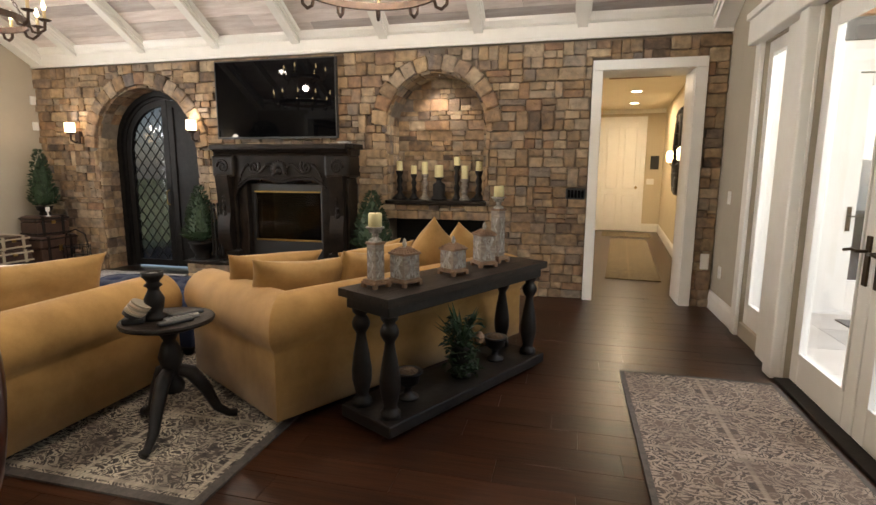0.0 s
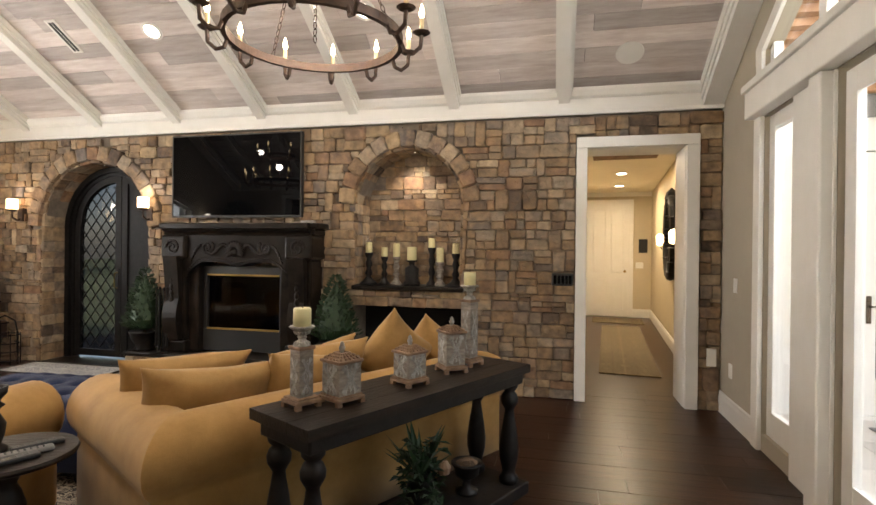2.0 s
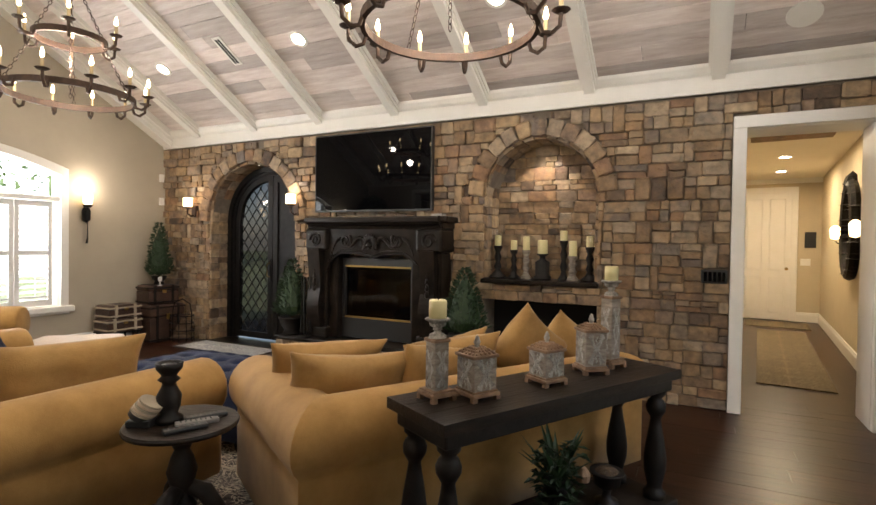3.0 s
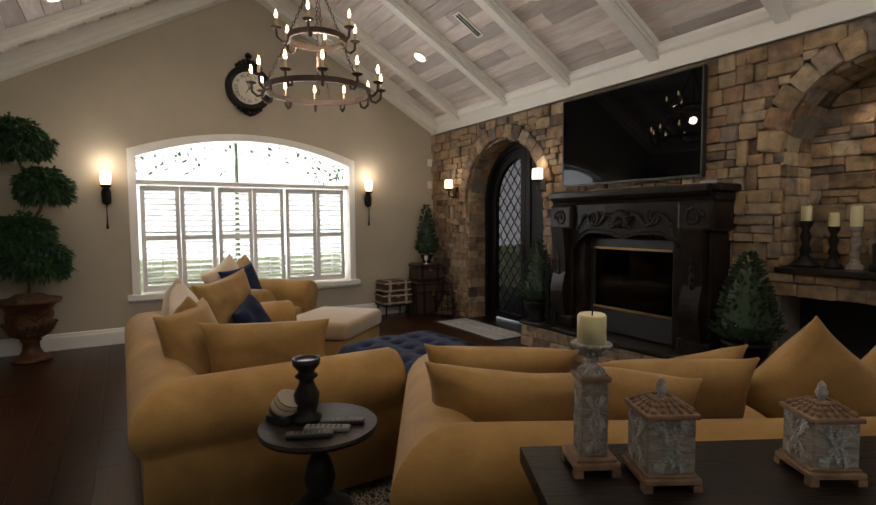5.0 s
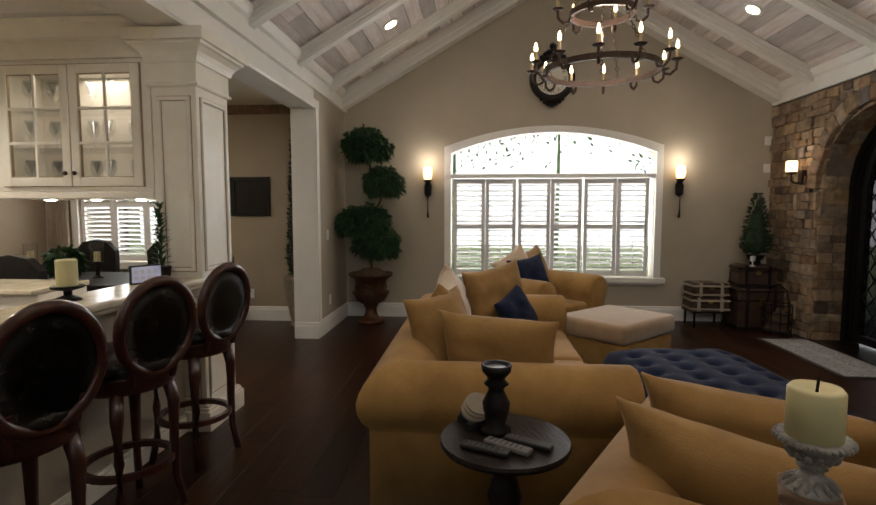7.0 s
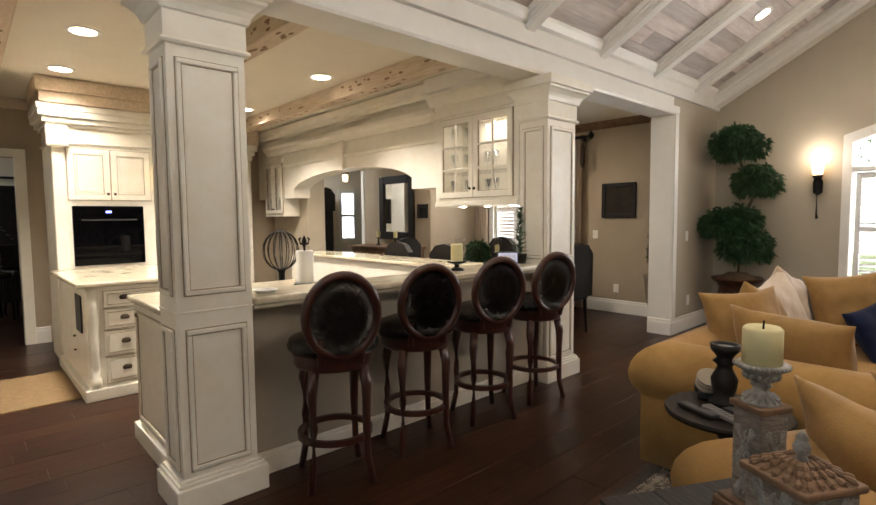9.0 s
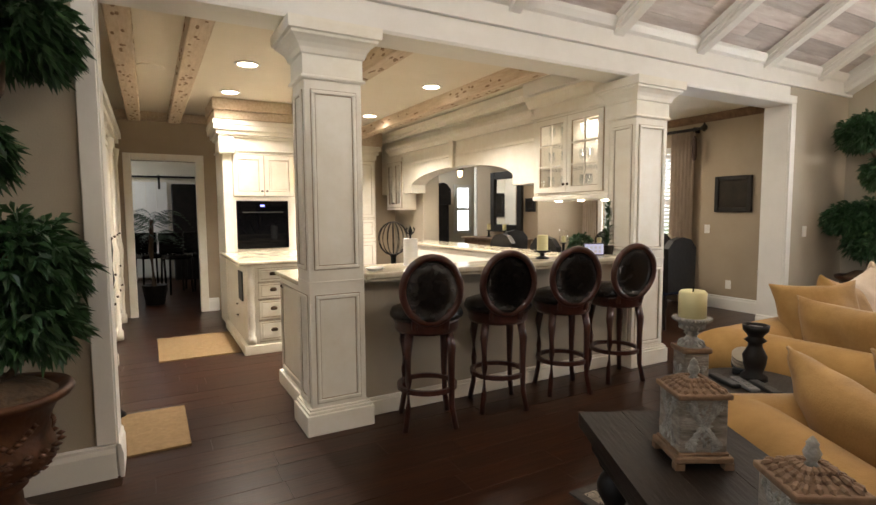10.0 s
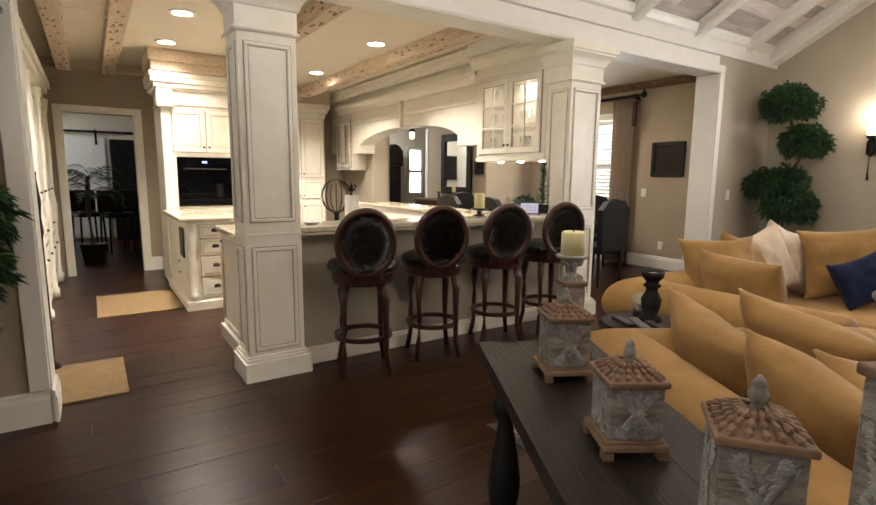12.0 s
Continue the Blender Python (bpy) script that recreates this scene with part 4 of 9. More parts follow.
solo("switch_plate", box(0.38, 6.585, 1.08, 0.54, 6.599, 1.21, 0.003), M_WHITE, "white double switch plate", "switch", HALL)

# ---------- kitchen, dining room and the room past it ----------
KZ = 2.74
XK = -3.6
def wall(name, x0, y0, x1, y1, z1=KZ, m=None, label="tan painted wall"):
    return solo(name, box(x0, y0, -0.02, x1, y1, z1), m or M_TAN, label, "wall", kind="structure")
solo("ceiling_kitchen", box(W - 0.2, -5.6, KZ, E + 0.16, S - 0.27, KZ + 0.1), M_CEIL, "cream plaster ceiling of kitchen and dining room", "ceiling", kind="structure")
wall("wall_kitchen_south_1", 0.52, -4.57, E + 0.1, -4.45)
wall("wall_kitchen_south_2", -0.50, -4.57, -0.27, -4.45)
solo("wall_kitchen_south_head", box(-0.27, -4.57, 2.10, 0.52, -4.45, KZ), M_TAN, "tan wall over the passage", "wall", kind="structure")
wall("wall_kitchen_jog", -0.62, -5.4, -0.50, -4.45)
wall("wall_kitchen_back", -4.6, -5.42, -0.50, -5.3)
wall("wall_kitchen_east", E + 0.0, -4.57, E + 0.12, S - 0.26)
wall("wall_dining_mirror", -5.72, -5.47, -5.6, -3.55)
wall("wall_dining_return", -6.8, -3.67, -5.72, -3.55)
wall("wall_foyer", -8.2, -7.4, -3.4, -7.28, m=M_CEIL, label="pale foyer wall")
wall("wall_foyer_side", -3.5, -7.4, -3.38, -5.42, m=M_CEIL, label="pale foyer wall")
wall("wall_foyer_west", -8.3, -7.4, -8.2, -3.55)
wall("wall_foyer_north", -8.3, -3.67, -6.8, -3.55)
wall("wall_kitchen_pier", -3.95, -5.30, -3.665, -4.15, m=M_WALL, label="taupe wall pier beside the pass-through")
solo("trim_foyer_opening", box(-5.725, -5.56, 0, -5.585, -5.472, 2.3, 0.006), M_WHITE, "white casing at the foyer opening", "trim", kind="structure")
solo("ceiling_foyer", box(-8.3, -7.6, KZ + 0.002, -3.3, -3.56, KZ + 0.12), M_CEIL, "plaster foyer ceiling", "ceiling", kind="structure")
W2 = -6.70
DWY0, DWY1 = -3.1, -1.74
def w2_spans(y):
    if DWY0 < y < DWY1:
        return [(-0.02, 0.75), (2.25, KZ)]
    return [(-0.02, 1.0), (1.0, KZ)]
solo("wall_dining_west", strip_wall('y', W2 - 0.15, 0.15, [-3.6, DWY0, DWY1, S - 0.26], w2_spans), M_TAN, "tan painted dining wall with a shuttered window", "wall", kind="structure")
base("baseboard", (W2, S - 0.26, 0), (W2, -3.55, 0), (1, 0, 0))
base("baseboard", (-5.6, -3.55, 0), (-5.6, -5.46, 0), (1, 0, 0))
base("baseboard", (-0.27, -4.45, 0), (-0.5, -4.45, 0), (0, 1, 0))
bm = moulding([(0, 0), (0.02, 0), (0.08, 0.08), (0.10, 0.10), (0, 0.10)], (W2, -3.55, KZ - 0.10), (W2, S - 0.26, KZ - 0.10), (1, 0, 0))
solo("trim_dining_crown", bm, M_RAWWOOD, "limed oak crown moulding", "trim", kind="structure")
bm = bmesh.new()
for x0, x1 in ((-0.365, -0.265), (0.515, 0.605)):
    box(x0, -4.45, 0, x1, -4.425, 2.19, 0.006, bm)
box(-0.265, -4.45, 2.10, 0.515, -4.426, 2.19, 0.006, bm)
box(-0.272, -4.57, 0, -0.262, -4.45, 2.1, bm=bm)
box(0.512, -4.57, 0, 0.522, -4.45, 2.1, bm=bm)
solo("trim_passage", bm, M_GLAZE, "cream casing of the passage", "trim", kind="structure")

# dining window with shutters and drapes
dw = thing("window_5", "white shuttered dining window, bright outside", "window", kind="structure")
bm = bmesh.new()
for a, b in ((DWY0 - 0.09, DWY0), (DWY1, DWY1 + 0.09)):
    box(W2, a, 0.66, W2 + 0.03, b, 2.34, 0.005, bm)
box(W2, DWY0, 2.25, W2 + 0.03, DWY1, 2.34, 0.005, bm)
box(W2, DWY0 - 0.12, 0.66, W2 + 0.06, DWY1 + 0.12, 0.75, 0.008, bm)
part("window_frame", bm, M_WHITE, dw)
part("pane", box(W2 - 0.12, DWY0, 0.75, W2 - 0.114, DWY1, 2.25), M_GLASS, dw).visible_shadow = False
for k in range(3):
    a = DWY0 + (DWY1 - DWY0) * k / 3
    b = a + (DWY1 - DWY0) / 3 - 0.005
    bm = bmesh.new()
    for u0, u1 in ((a, a + 0.045), (b - 0.045, b)):
        box(W2 - 0.07, u0, 0.76, W2 - 0.04, u1, 2.24, 0.003, bm)
    for z0, z1 in ((0.76, 0.84), (1.47, 1.53), (2.17, 2.24)):
        box(W2 - 0.069, a + 0.045, z0, W2 - 0.041, b - 0.045, z1, bm=bm)
    for i in range(22):
        z = 0.87 + i * 0.06
        join(bm, box(-0.028, a + 0.045, -0.004, 0.028, b - 0.045, 0.004), Matrix.Translation((W2 - 0.055, 0, z)) @ Matrix.Rotation(radians(-30), 4, 'Y'))
    part("shutter", bm, M_SHUTTER, dw, "white louvred shutter")

def drape(y0, y1, label):
    bm_ = bmesh.new()
    n_ = 44
    cols = []
    for i in range(n_ + 1):
        u = i / n_
        col = []
        for j in range(9):
            v = j / 8
            y = y0 + (y1 - y0) * (0.5 + (u - 0.5) * (0.82 + 0.18 * abs(v - 0.45)))
            x = W2 + 0.10 + 0.035 * math.sin(u * 2 * math.pi * 6.5 + 0.4 * math.sin(v * 3)) * (0.6 + 0.4 * v)
            col.append(bm_.verts.new((x, y, 0.02 + (2.52 - 0.02) * (1 - v))))
        cols.append(col)
    for a, b in zip(cols, cols[1:]):
        for j in range(8):
            bm_.faces.new((a[j], b[j], b[j + 1], a[j + 1]))
    geo = bmesh.ops.solidify(bm_, geom=bm_.faces[:], thickness=0.006)
    return solo("drape", bm_, M_DRAPE, label, "curtain", smooth=True, group="dining drapes")
drape(-1.70, -1.26, "taupe silk drape hanging in folds from a dark rod")
drape(-3.50, -3.14, "taupe silk drape gathered beside the dining window")
rod = thing("curtain_rod", "dark wooden curtain rod with carved finials", "curtain rod")
part("rod", tube([(W2 + 0.10, -3.5, 2.55), (W2 + 0.10, -1.18, 2.55)], 0.022, 10), M_BLACKWOOD, rod)
part("finial", lathe([(0, -0.05), (0.04, -0.02), (0.045, 0.02), (0.02, 0.05), (0, 0.08)], 10, at=(W2 + 0.10, -1.15, 2.55)), M_BLACKWOOD, rod)
part("bracket", box(W2, -1.32, 2.5, W2 + 0.11, -1.28, 2.58, 0.005), M_BLACKWOOD, rod)
part("tassel", lathe([(0, 0), (0.03, -0.05), (0.035, -0.3), (0.02, -0.36), (0, -0.36)], 8, at=(W2 + 0.16, -1.25, 2.46)), M_TRUNKCASE, rod, "brown tassel")

# ceiling beams in the kitchen
def cypress(x0, x1, y0, y1, z0, name="ceiling_beam"):
    b_ = thing(name, "pitted pecky cypress ceiling beam", "beam", kind="structure", group="kitchen beams")
    part("timber", box(x0, y0, z0, x1, y1, KZ + 0.01, 0.012), M_RUSTIC, b_)
    bm_ = bmesh.new()
    r_ = random.Random(int(abs(x0) * 100))
    long_y = (y1 - y0) > (x1 - x0)
    for _ in range(90):
        if long_y:
            y, l_ = r_.uniform(y0 + 0.1, y1 - 0.1), r_.uniform(0.02, 0.09)
            f = r_.random()
            if f < 0.45:
                x = r_.uniform(x0 + 0.03, x1 - 0.03)
                lathe([(0, -0.003), (0.012, -0.002), (0.012, 0.004), (0, 0.004)], 7, bm_, (x, y, z0), squash=l_ / 0.024)
            else:
                xx = x0 if f < 0.72 else x1
                o = lathe([(0, -0.003), (0.011, -0.002), (0.011, 0.004), (0, 0.004)], 7, squash=l_ / 0.022)
                join(bm_, o, Matrix.Translation((xx, y, r_.uniform(z0 + 0.03, KZ - 0.02))) @ Matrix.Rotation(radians(90), 4, 'Y'))
    part("pits", bm_, M_PIT, b_, "dark worm-eaten pits")
for x in (0.45, -0.02, -1.42, -2.75):
    cypress(x - 0.075, x + 0.075, -4.42 if x > -0.5 else -5.28, S - 0.27, 2.60)
bm = bmesh.new()
box(-0.50, -4.45, 2.62, E, -4.40, KZ - 0.002, 0.008, bm)
box(-3.5, -5.3, 2.62, -0.5, -5.24, KZ - 0.002, 0.008, bm)
solo("trim_kitchen_crown", bm, M_RUSTIC, "pecky cypress crown along the kitchen walls", "trim", kind="structure")
for x, y in ((-0.51, -1.52), (-0.52, -2.75), (-2.40, -1.5), (-2.44, -3.4)):
    can = thing("downlight", "lit recessed kitchen light with white ring", "ceiling light", pose(x, y, KZ), group="kitchen downlights")
    part("trim_ring", lathe([(0.085, -0.008), (0.115, -0.008), (0.115, 0.0), (0.085, 0.0)], 24), M_WHITE, can)
    part("lens", lathe([(0.0, -0.004), (0.085, -0.004)], 24), M_CAN, can)
    lamp("kitchen_light", 'AREA', pose(x, y, KZ - 0.03), 16 if y < -2.5 and x > -1 else 42, (1.0, 0.91, 0.80), 0.18, spread=128)
lamp("dining_light", 'AREA', pose(-5.0, -2.2, KZ - 0.06), 36, WARM, 0.5)
# added daylight-coloured fill for the foyer walls, with no fitting of its own
lamp("foyer_fill", 'AREA', pose(-4.6, -6.4, KZ - 0.06), 36, DAY, 0.6)
solo("ceiling_speaker", lathe([(0, -0.006), (0.11, -0.006), (0.115, 0.0), (0, 0.0)], 28, at=(0.26, -2.0, KZ)), M_CEIL, "round cream ceiling speaker", "speaker")
solo("air_vent", box(-1.06, -0.95, KZ - 0.012, -0.86, -0.7, KZ + 0.001, 0.003), M_WHITE, "small white ceiling vent", "vent")

# room past the kitchen passage
wall("wall_far_back", -1.6, -9.1, 1.6, -9.0, m=M_CEIL, label="pale wall of the far room")
wall("wall_far_side_1", -1.7, -9.1, -1.6, -4.57, m=M_CEIL, label="pale wall of the far room")
wall("wall_far_side_2", 1.5, -9.1, 1.6, -4.57, m=M_CEIL, label="pale wall of the far room")
solo("ceiling_far", box(-1.7, -9.1, KZ + 0.1, 1.6, -4.57, KZ + 0.2), M_WHITE, "white ceiling of the far room", "ceiling", kind="structure")
lamp("far_room_light", 'AREA', pose(0.9, -7.6, 2.6), 14, DAY, 1.0)
bd = thing("barn_door", "white plank barn door hanging from a black rail", "door")
for k in range(5):
    part("board", box(-0.02 + k * 0.2, -8.95, 0.05, 0.175 + k * 0.2, -8.91, 2.05, 0.004), M_WHITE, bd)
part("rail", box(-1.2, -8.93, 2.14, 1.2, -8.9, 2.18), M_DARKIRON, bd)
for x in (0.1, 0.75):
    part("hanger", box(x, -8.9, 1.9, x + 0.04, -8.885, 2.2), M_DARKIRON, bd)
solo("dark_cabinet", box(-1.2, -8.95, 0, -0.10, -8.5, 2.0, 0.01), M_BLACKWOOD, "tall dark cabinet in the far room", "cabinet")

# ---------- arched entry door ----------
ed = thing("entry_door", "arched black iron door with diamond-lattice glass, in a stone arch", "door")
def arch_pts(cx, r, sp, z0, n=24):
    return [(cx - r, z0)] + [(cx - r * math.cos(math.pi * i / n), sp + r * math.sin(math.pi * i / n)) for i in range(n + 1)] + [(cx + r, z0)]
DYB = N + 0.36
bm = bmesh.new()
o, i_ = arch_pts(AX, AR + 0.03, ASP, 0.0), arch_pts(AX, AR - 0.09, ASP, 0.0)
for (a, b), (c, d) in zip(zip(o, o[1:]), zip(i_, i_[1:])):
    prism([a, b, d, c], (DYB - 0.08, DYB + 0.06), 'y', bm)
o2 = arch_pts(AX, AR - 0.13, ASP, 0.0)
for (a, b), (c, d) in zip(zip(i_, i_[1:]), zip(o2, o2[1:])):
    prism([a, b, d, c], (DYB - 0.04, DYB + 0.05), 'y', bm)
part("door_frame", bm, M_DARKIRON, ed)
RI = AR - 0.13
def leaf_outline(x0, x1, inset):
    pts = [(x0 + inset, 0.03 + inset)]
    m_ = 12
    for k in range(m_ + 1):
        x = x0 + inset + (x1 - x0 - 2 * inset) * k / m_
        pts.append((x, ASP + math.sqrt(max(0.0, (RI - inset) ** 2 - (x - AX) ** 2))))
    pts.append((x1 - inset, 0.03 + inset))
    return pts
MID = AX + 0.06
for k, (x0, x1) in enumerate(((AX - RI, MID), (MID + 0.004, AX + RI))):
    o, i_ = leaf_outline(x0, x1, 0.003), leaf_outline(x0, x1, 0.085)
    bm = bmesh.new()
    n_ = len(o)
    for q_ in range(n_):
        r_ = (q_ + 1) % n_
        prism([o[q_], o[r_], i_[r_], i_[q_]], (DYB - 0.03, DYB + 0.03), 'y', bm)
    lf = part("leaf_frame", bm, M_DARKIRON, ed)
    if k == 0:
        part("pane", prism(i_, (DYB + 0.005, DYB + 0.011), 'y'), M_SMOKE, lf, "dark leaded glass")
        bm = bmesh.new()
        xa, xb = x0 + 0.085, x1 - 0.085
        for s_ in (-1, 1):
            for q_ in range(-8, 16):
                pts = []
                for u in range(0, 21):
                    x = xa + (xb - xa) * u / 20
                    z = 0.15 + q_ * 0.19 + s_ * (x - xa) * 1.25 + (0.0 if s_ > 0 else 0.55)
                    top = ASP + math.sqrt(max(0.0, (RI - 0.085) ** 2 - (x - AX) ** 2))
                    if 0.12 < z < top:
                        pts.append((x, DYB - 0.005, z))
                if len(pts) > 2:
                    tube([pts[0], pts[-1]], 0.008, 5, bm)
        part("lattice", bm, M_DARKIRON, lf, "iron diamond lattice")
        hz = part("handle_plate", box(x1 - 0.06, DYB - 0.045, 0.85, x1 - 0.02, DYB - 0.03, 1.15, 0.006), M_DARKIRON, lf)
        part("pull", tube([(x1 - 0.04, DYB - 0.04, 0.9), (x1 - 0.04, DYB - 0.09, 0.92), (x1 - 0.04, DYB - 0.09, 1.08), (x1 - 0.04, DYB - 0.04, 1.1)], 0.009, 8), M_BRASS, hz)
    else:
        part("panel", prism(i_, (DYB - 0.008, DYB + 0.012), 'y'), M_DARKIRON, lf, "plain black iron panel")
solo("entry_threshold", box(AX - AR, N - 0.02, -0.02, AX + AR, DYB + 0.1, 0.012, 0.004), M_MARBLE, "dark stone threshold", "sill", kind="structure")
solo("arch_spotlight", lathe([(0, -0.01), (0.03, -0.01), (0.045, 0.012), (0, 0.012)], 14, at=(AX, N + 0.14, ASP + AR - 0.012)), M_CAN, "small lit spotlight at the top of the entry arch", "spotlight")
solo("arch_spotlight", lathe([(0, -0.01), (0.03, -0.01), (0.045, 0.012), (0, 0.012)], 14, at=(NC, N + 0.16, NSP + NR - 0.012)), M_CAN, "small lit spotlight at the top of the candle niche", "spotlight")
lamp("niche_spot", 'SPOT', look((NC, N + 0.15, NSP + NR - 0.05), (NC, N + 0.34, 1.0)), 16, WARM, 0.03, angle=110)
lamp("entry_spot", 'SPOT', look((AX, N + 0.12, ASP + AR - 0.05), (AX, N + 0.2, 0.0)), 2, WARM, 0.03, angle=100)

# ---------- sconces on the stone ----------
for x in (-6.40, -4.53):
    sc = thing("stone_wall_sconce", "lit square alabaster sconce on an iron bracket", "sconce", pose(x, N - 0.03, 1.86), group="entry sconces")
    part("backplate", box(-0.04, -0.03, -0.14, 0.04, 0.03, 0.02, 0.008), M_IRON, sc)
    part("arm", tube([(0, 0, -0.10), (0, -0.06, -0.13), (0, -0.12, -0.10), (0, -0.12, -0.02)], 0.012, 7), M_IRON, sc)
    part("cup", lathe([(0, -0.035), (0.05, -0.02), (0.06, 0.0), (0, 0.0)], 12, at=(0, -0.12, 0)), M_IRON, sc)
    part("shade", box(-0.045, -0.165, 0.0, 0.045, -0.075, 0.125, 0.012), M_SHADE, sc)
    lamp("sconce_light", 'POINT', pose(x, N - 0.15, 2.08), 1.0, WARM, 0.05)

# ---------- fireplace ----------
FC = -3.26
fp = thing("fireplace_mantel", "carved black marble mantelpiece against the stone wall", "fireplace")
FY = N - 0.30
def leaf_scroll(bm_, path, r0, r1, y):
    """A rope of overlapping carved leaves along a path of (x, z), from r0 to r1 in size."""
    for k in range(len(path) - 1):
        t_ = k / (len(path) - 1)
        r_ = r0 + (r1 - r0) * t_
        (xa, za), (xb, zb) = path[k], path[k + 1]
        o_ = lathe([(0, -0.9 * r_), (0.55 * r_, -0.3 * r_), (0.42 * r_, 0.5 * r_), (0, 1.1 * r_)], 7)
        join(bm_, o_, Matrix.Translation(((xa + xb) / 2, y, (za + zb) / 2)) @ Matrix.Rotation(math.atan2(xb - xa, zb - za), 4, 'Y') @ Matrix.Diagonal((1, 0.6, 1, 1)))
def spiral(cx, cz, r, turns, s_, start=0.0, n_=20):
    return [(cx + s_ * r * (1 - 0.8 * k / n_) * math.cos(start + turns * 2 * math.pi * k / n_), cz + r * (1 - 0.8 * k / n_) * math.sin(start + turns * 2 * math.pi * k / n_)) for k in range(n_ + 1)]
for s_ in (-1, 1):
    bm = bmesh.new()
    x = FC + s_ * 0.735
    box(x - 0.15, FY, 0.285, x + 0.15, N + 0.02, 0.42, 0.02, bm)
    box(x - 0.125, FY + 0.03, 0.42, x + 0.125, N + 0.02, 1.30, 0.02, bm)
    # bowed front of the pilaster
    bow = [(0.10 + 0.05 * math.sin(math.pi * min(1.0, k / 9)) + 0.05 * (k / 18) ** 3, 0.42 + 0.9 * k / 18) for k in range(19)]
    prism([(FY + 0.06, 0.42)] + [(FY + 0.08 - u, z) for u, z in bow] + [(FY + 0.06, 1.32)], (x - 0.085, x + 0.085), 'x', bm)
    box(x - 0.155, FY - 0.02, 1.30, x + 0.155, N + 0.02, 1.555, 0.03, bm)
    part("pilaster", bm, M_MARBLE, fp)
    bm = bmesh.new()
    leaf_scroll(bm, [(x, 0.55 + 0.07 * k) for k in range(11)], 0.06, 0.035, FY - 0.03)
    leaf_scroll(bm, spiral(x, 1.42, 0.085, 1.6, s_), 0.035, 0.016, FY - 0.025)
    part("carving", bm, M_MARBLE, fp, smooth=True)
    ins = bmesh.new()
    xx = FC + s_ * 0.55
    box(xx - 0.065, FY + 0.08, 0.29, xx + 0.065, N + 0.02, 1.24, 0.015, ins)
    part("inner_jamb", ins, M_MARBLE, fp)
bm = bmesh.new()
pts = [(FC - 0.62, 1.555), (FC - 0.62, 1.10)]
for k in range(33):
    u = k / 32
    e = min(u, 1 - u)
    pts.append((FC - 0.6 + 1.2 * u, 1.10 + 0.17 * min(1.0, e / 0.16) ** 0.6 - 0.045 * math.exp(-((u - 0.5) / 0.10) ** 2)))
pts += [(FC + 0.62, 1.10), (FC + 0.62, 1.555)]
prism(pts, (FY + 0.03, N + 0.02), 'y', bm)
part("frieze", bm, M_MARBLE, fp)
bm = bmesh.new()
leaf_scroll(bm, [(FC + a, 1.135 + 0.17 * min(1.0, (0.6 - abs(a)) / 0.19) ** 0.6 - 0.045 * math.exp(-(a / 0.12) ** 2)) for a in [-0.585 + 1.17 * k / 44 for k in range(45)]], 0.024, 0.024, FY + 0.025)
part("edge_bead", bm, M_MARBLE, fp, smooth=True)
bm = bmesh.new()
for s_ in (-1, 1):
    leaf_scroll(bm, spiral(FC + s_ * 0.34, 1.42, 0.075, 1.5, s_, 2.4), 0.04, 0.018, FY + 0.02)
    leaf_scroll(bm, [(FC + s_ * (0.08 + 0.022 * k), 1.40 + 0.05 * math.sin(k * 0.5)) for k in range(13)], 0.045, 0.03, FY + 0.015)
    leaf_scroll(bm, [(FC + s_ * (0.42 + 0.018 * k), 1.44 - 0.008 * k * k * 0.5) for k in range(8)], 0.04, 0.02, FY + 0.02)
for k in range(13):
    a = math.pi * (k / 12 * 1.3 - 0.15)
    leaf_scroll(bm, [(FC + 0.03 * math.cos(a), 1.38 + 0.03 * math.sin(a)), (FC + 0.10 * math.cos(a), 1.38 + 0.11 * math.sin(a))], 0.05, 0.05, FY + 0.0)
lathe([(0, -0.05), (0.05, 0), (0, 0.05)], 12, bm, (FC, FY + 0.005, 1.37))
part("scroll_carving", bm, M_MARBLE, fp, smooth=True)
bm = moulding([(0, 0), (0.04, 0.0), (0.055, 0.03), (0.09, 0.05), (0.10, 0.07), (0.12, 0.075), (0.12, 0.115), (0.105, 0.13), (0, 0.13)], (FC - 0.86, FY + 0.06, 1.55), (FC + 0.86, FY + 0.06, 1.55), (0, -1, 0))
box(FC - 0.94, FY + 0.0, 1.62, FC + 0.94, N + 0.02, 1.682, 0.02, bm)
box(FC - 0.90, FY + 0.03, 1.55, FC + 0.90, N + 0.02, 1.62, 0.015, bm)
part("shelf", bm, M_MARBLE, fp)
fb = thing("firebox", "black fireplace insert with steel-edged glass doors", "firebox")
bm = bmesh.new()
X0, X1 = FC - 0.485, FC + 0.485
box(X0, N - 0.14, 0.30, X1, N - 0.08, 0.53, 0.006, bm)
box(X0, N - 0.14, 1.13, X1, N - 0.08, 1.22, 0.006, bm)
box(X0, N - 0.14, 0.53, X0 + 0.05, N - 0.08, 1.13, 0.006, bm)
box(X1 - 0.05, N - 0.14, 0.53, X1, N - 0.08, 1.13, 0.006, bm)
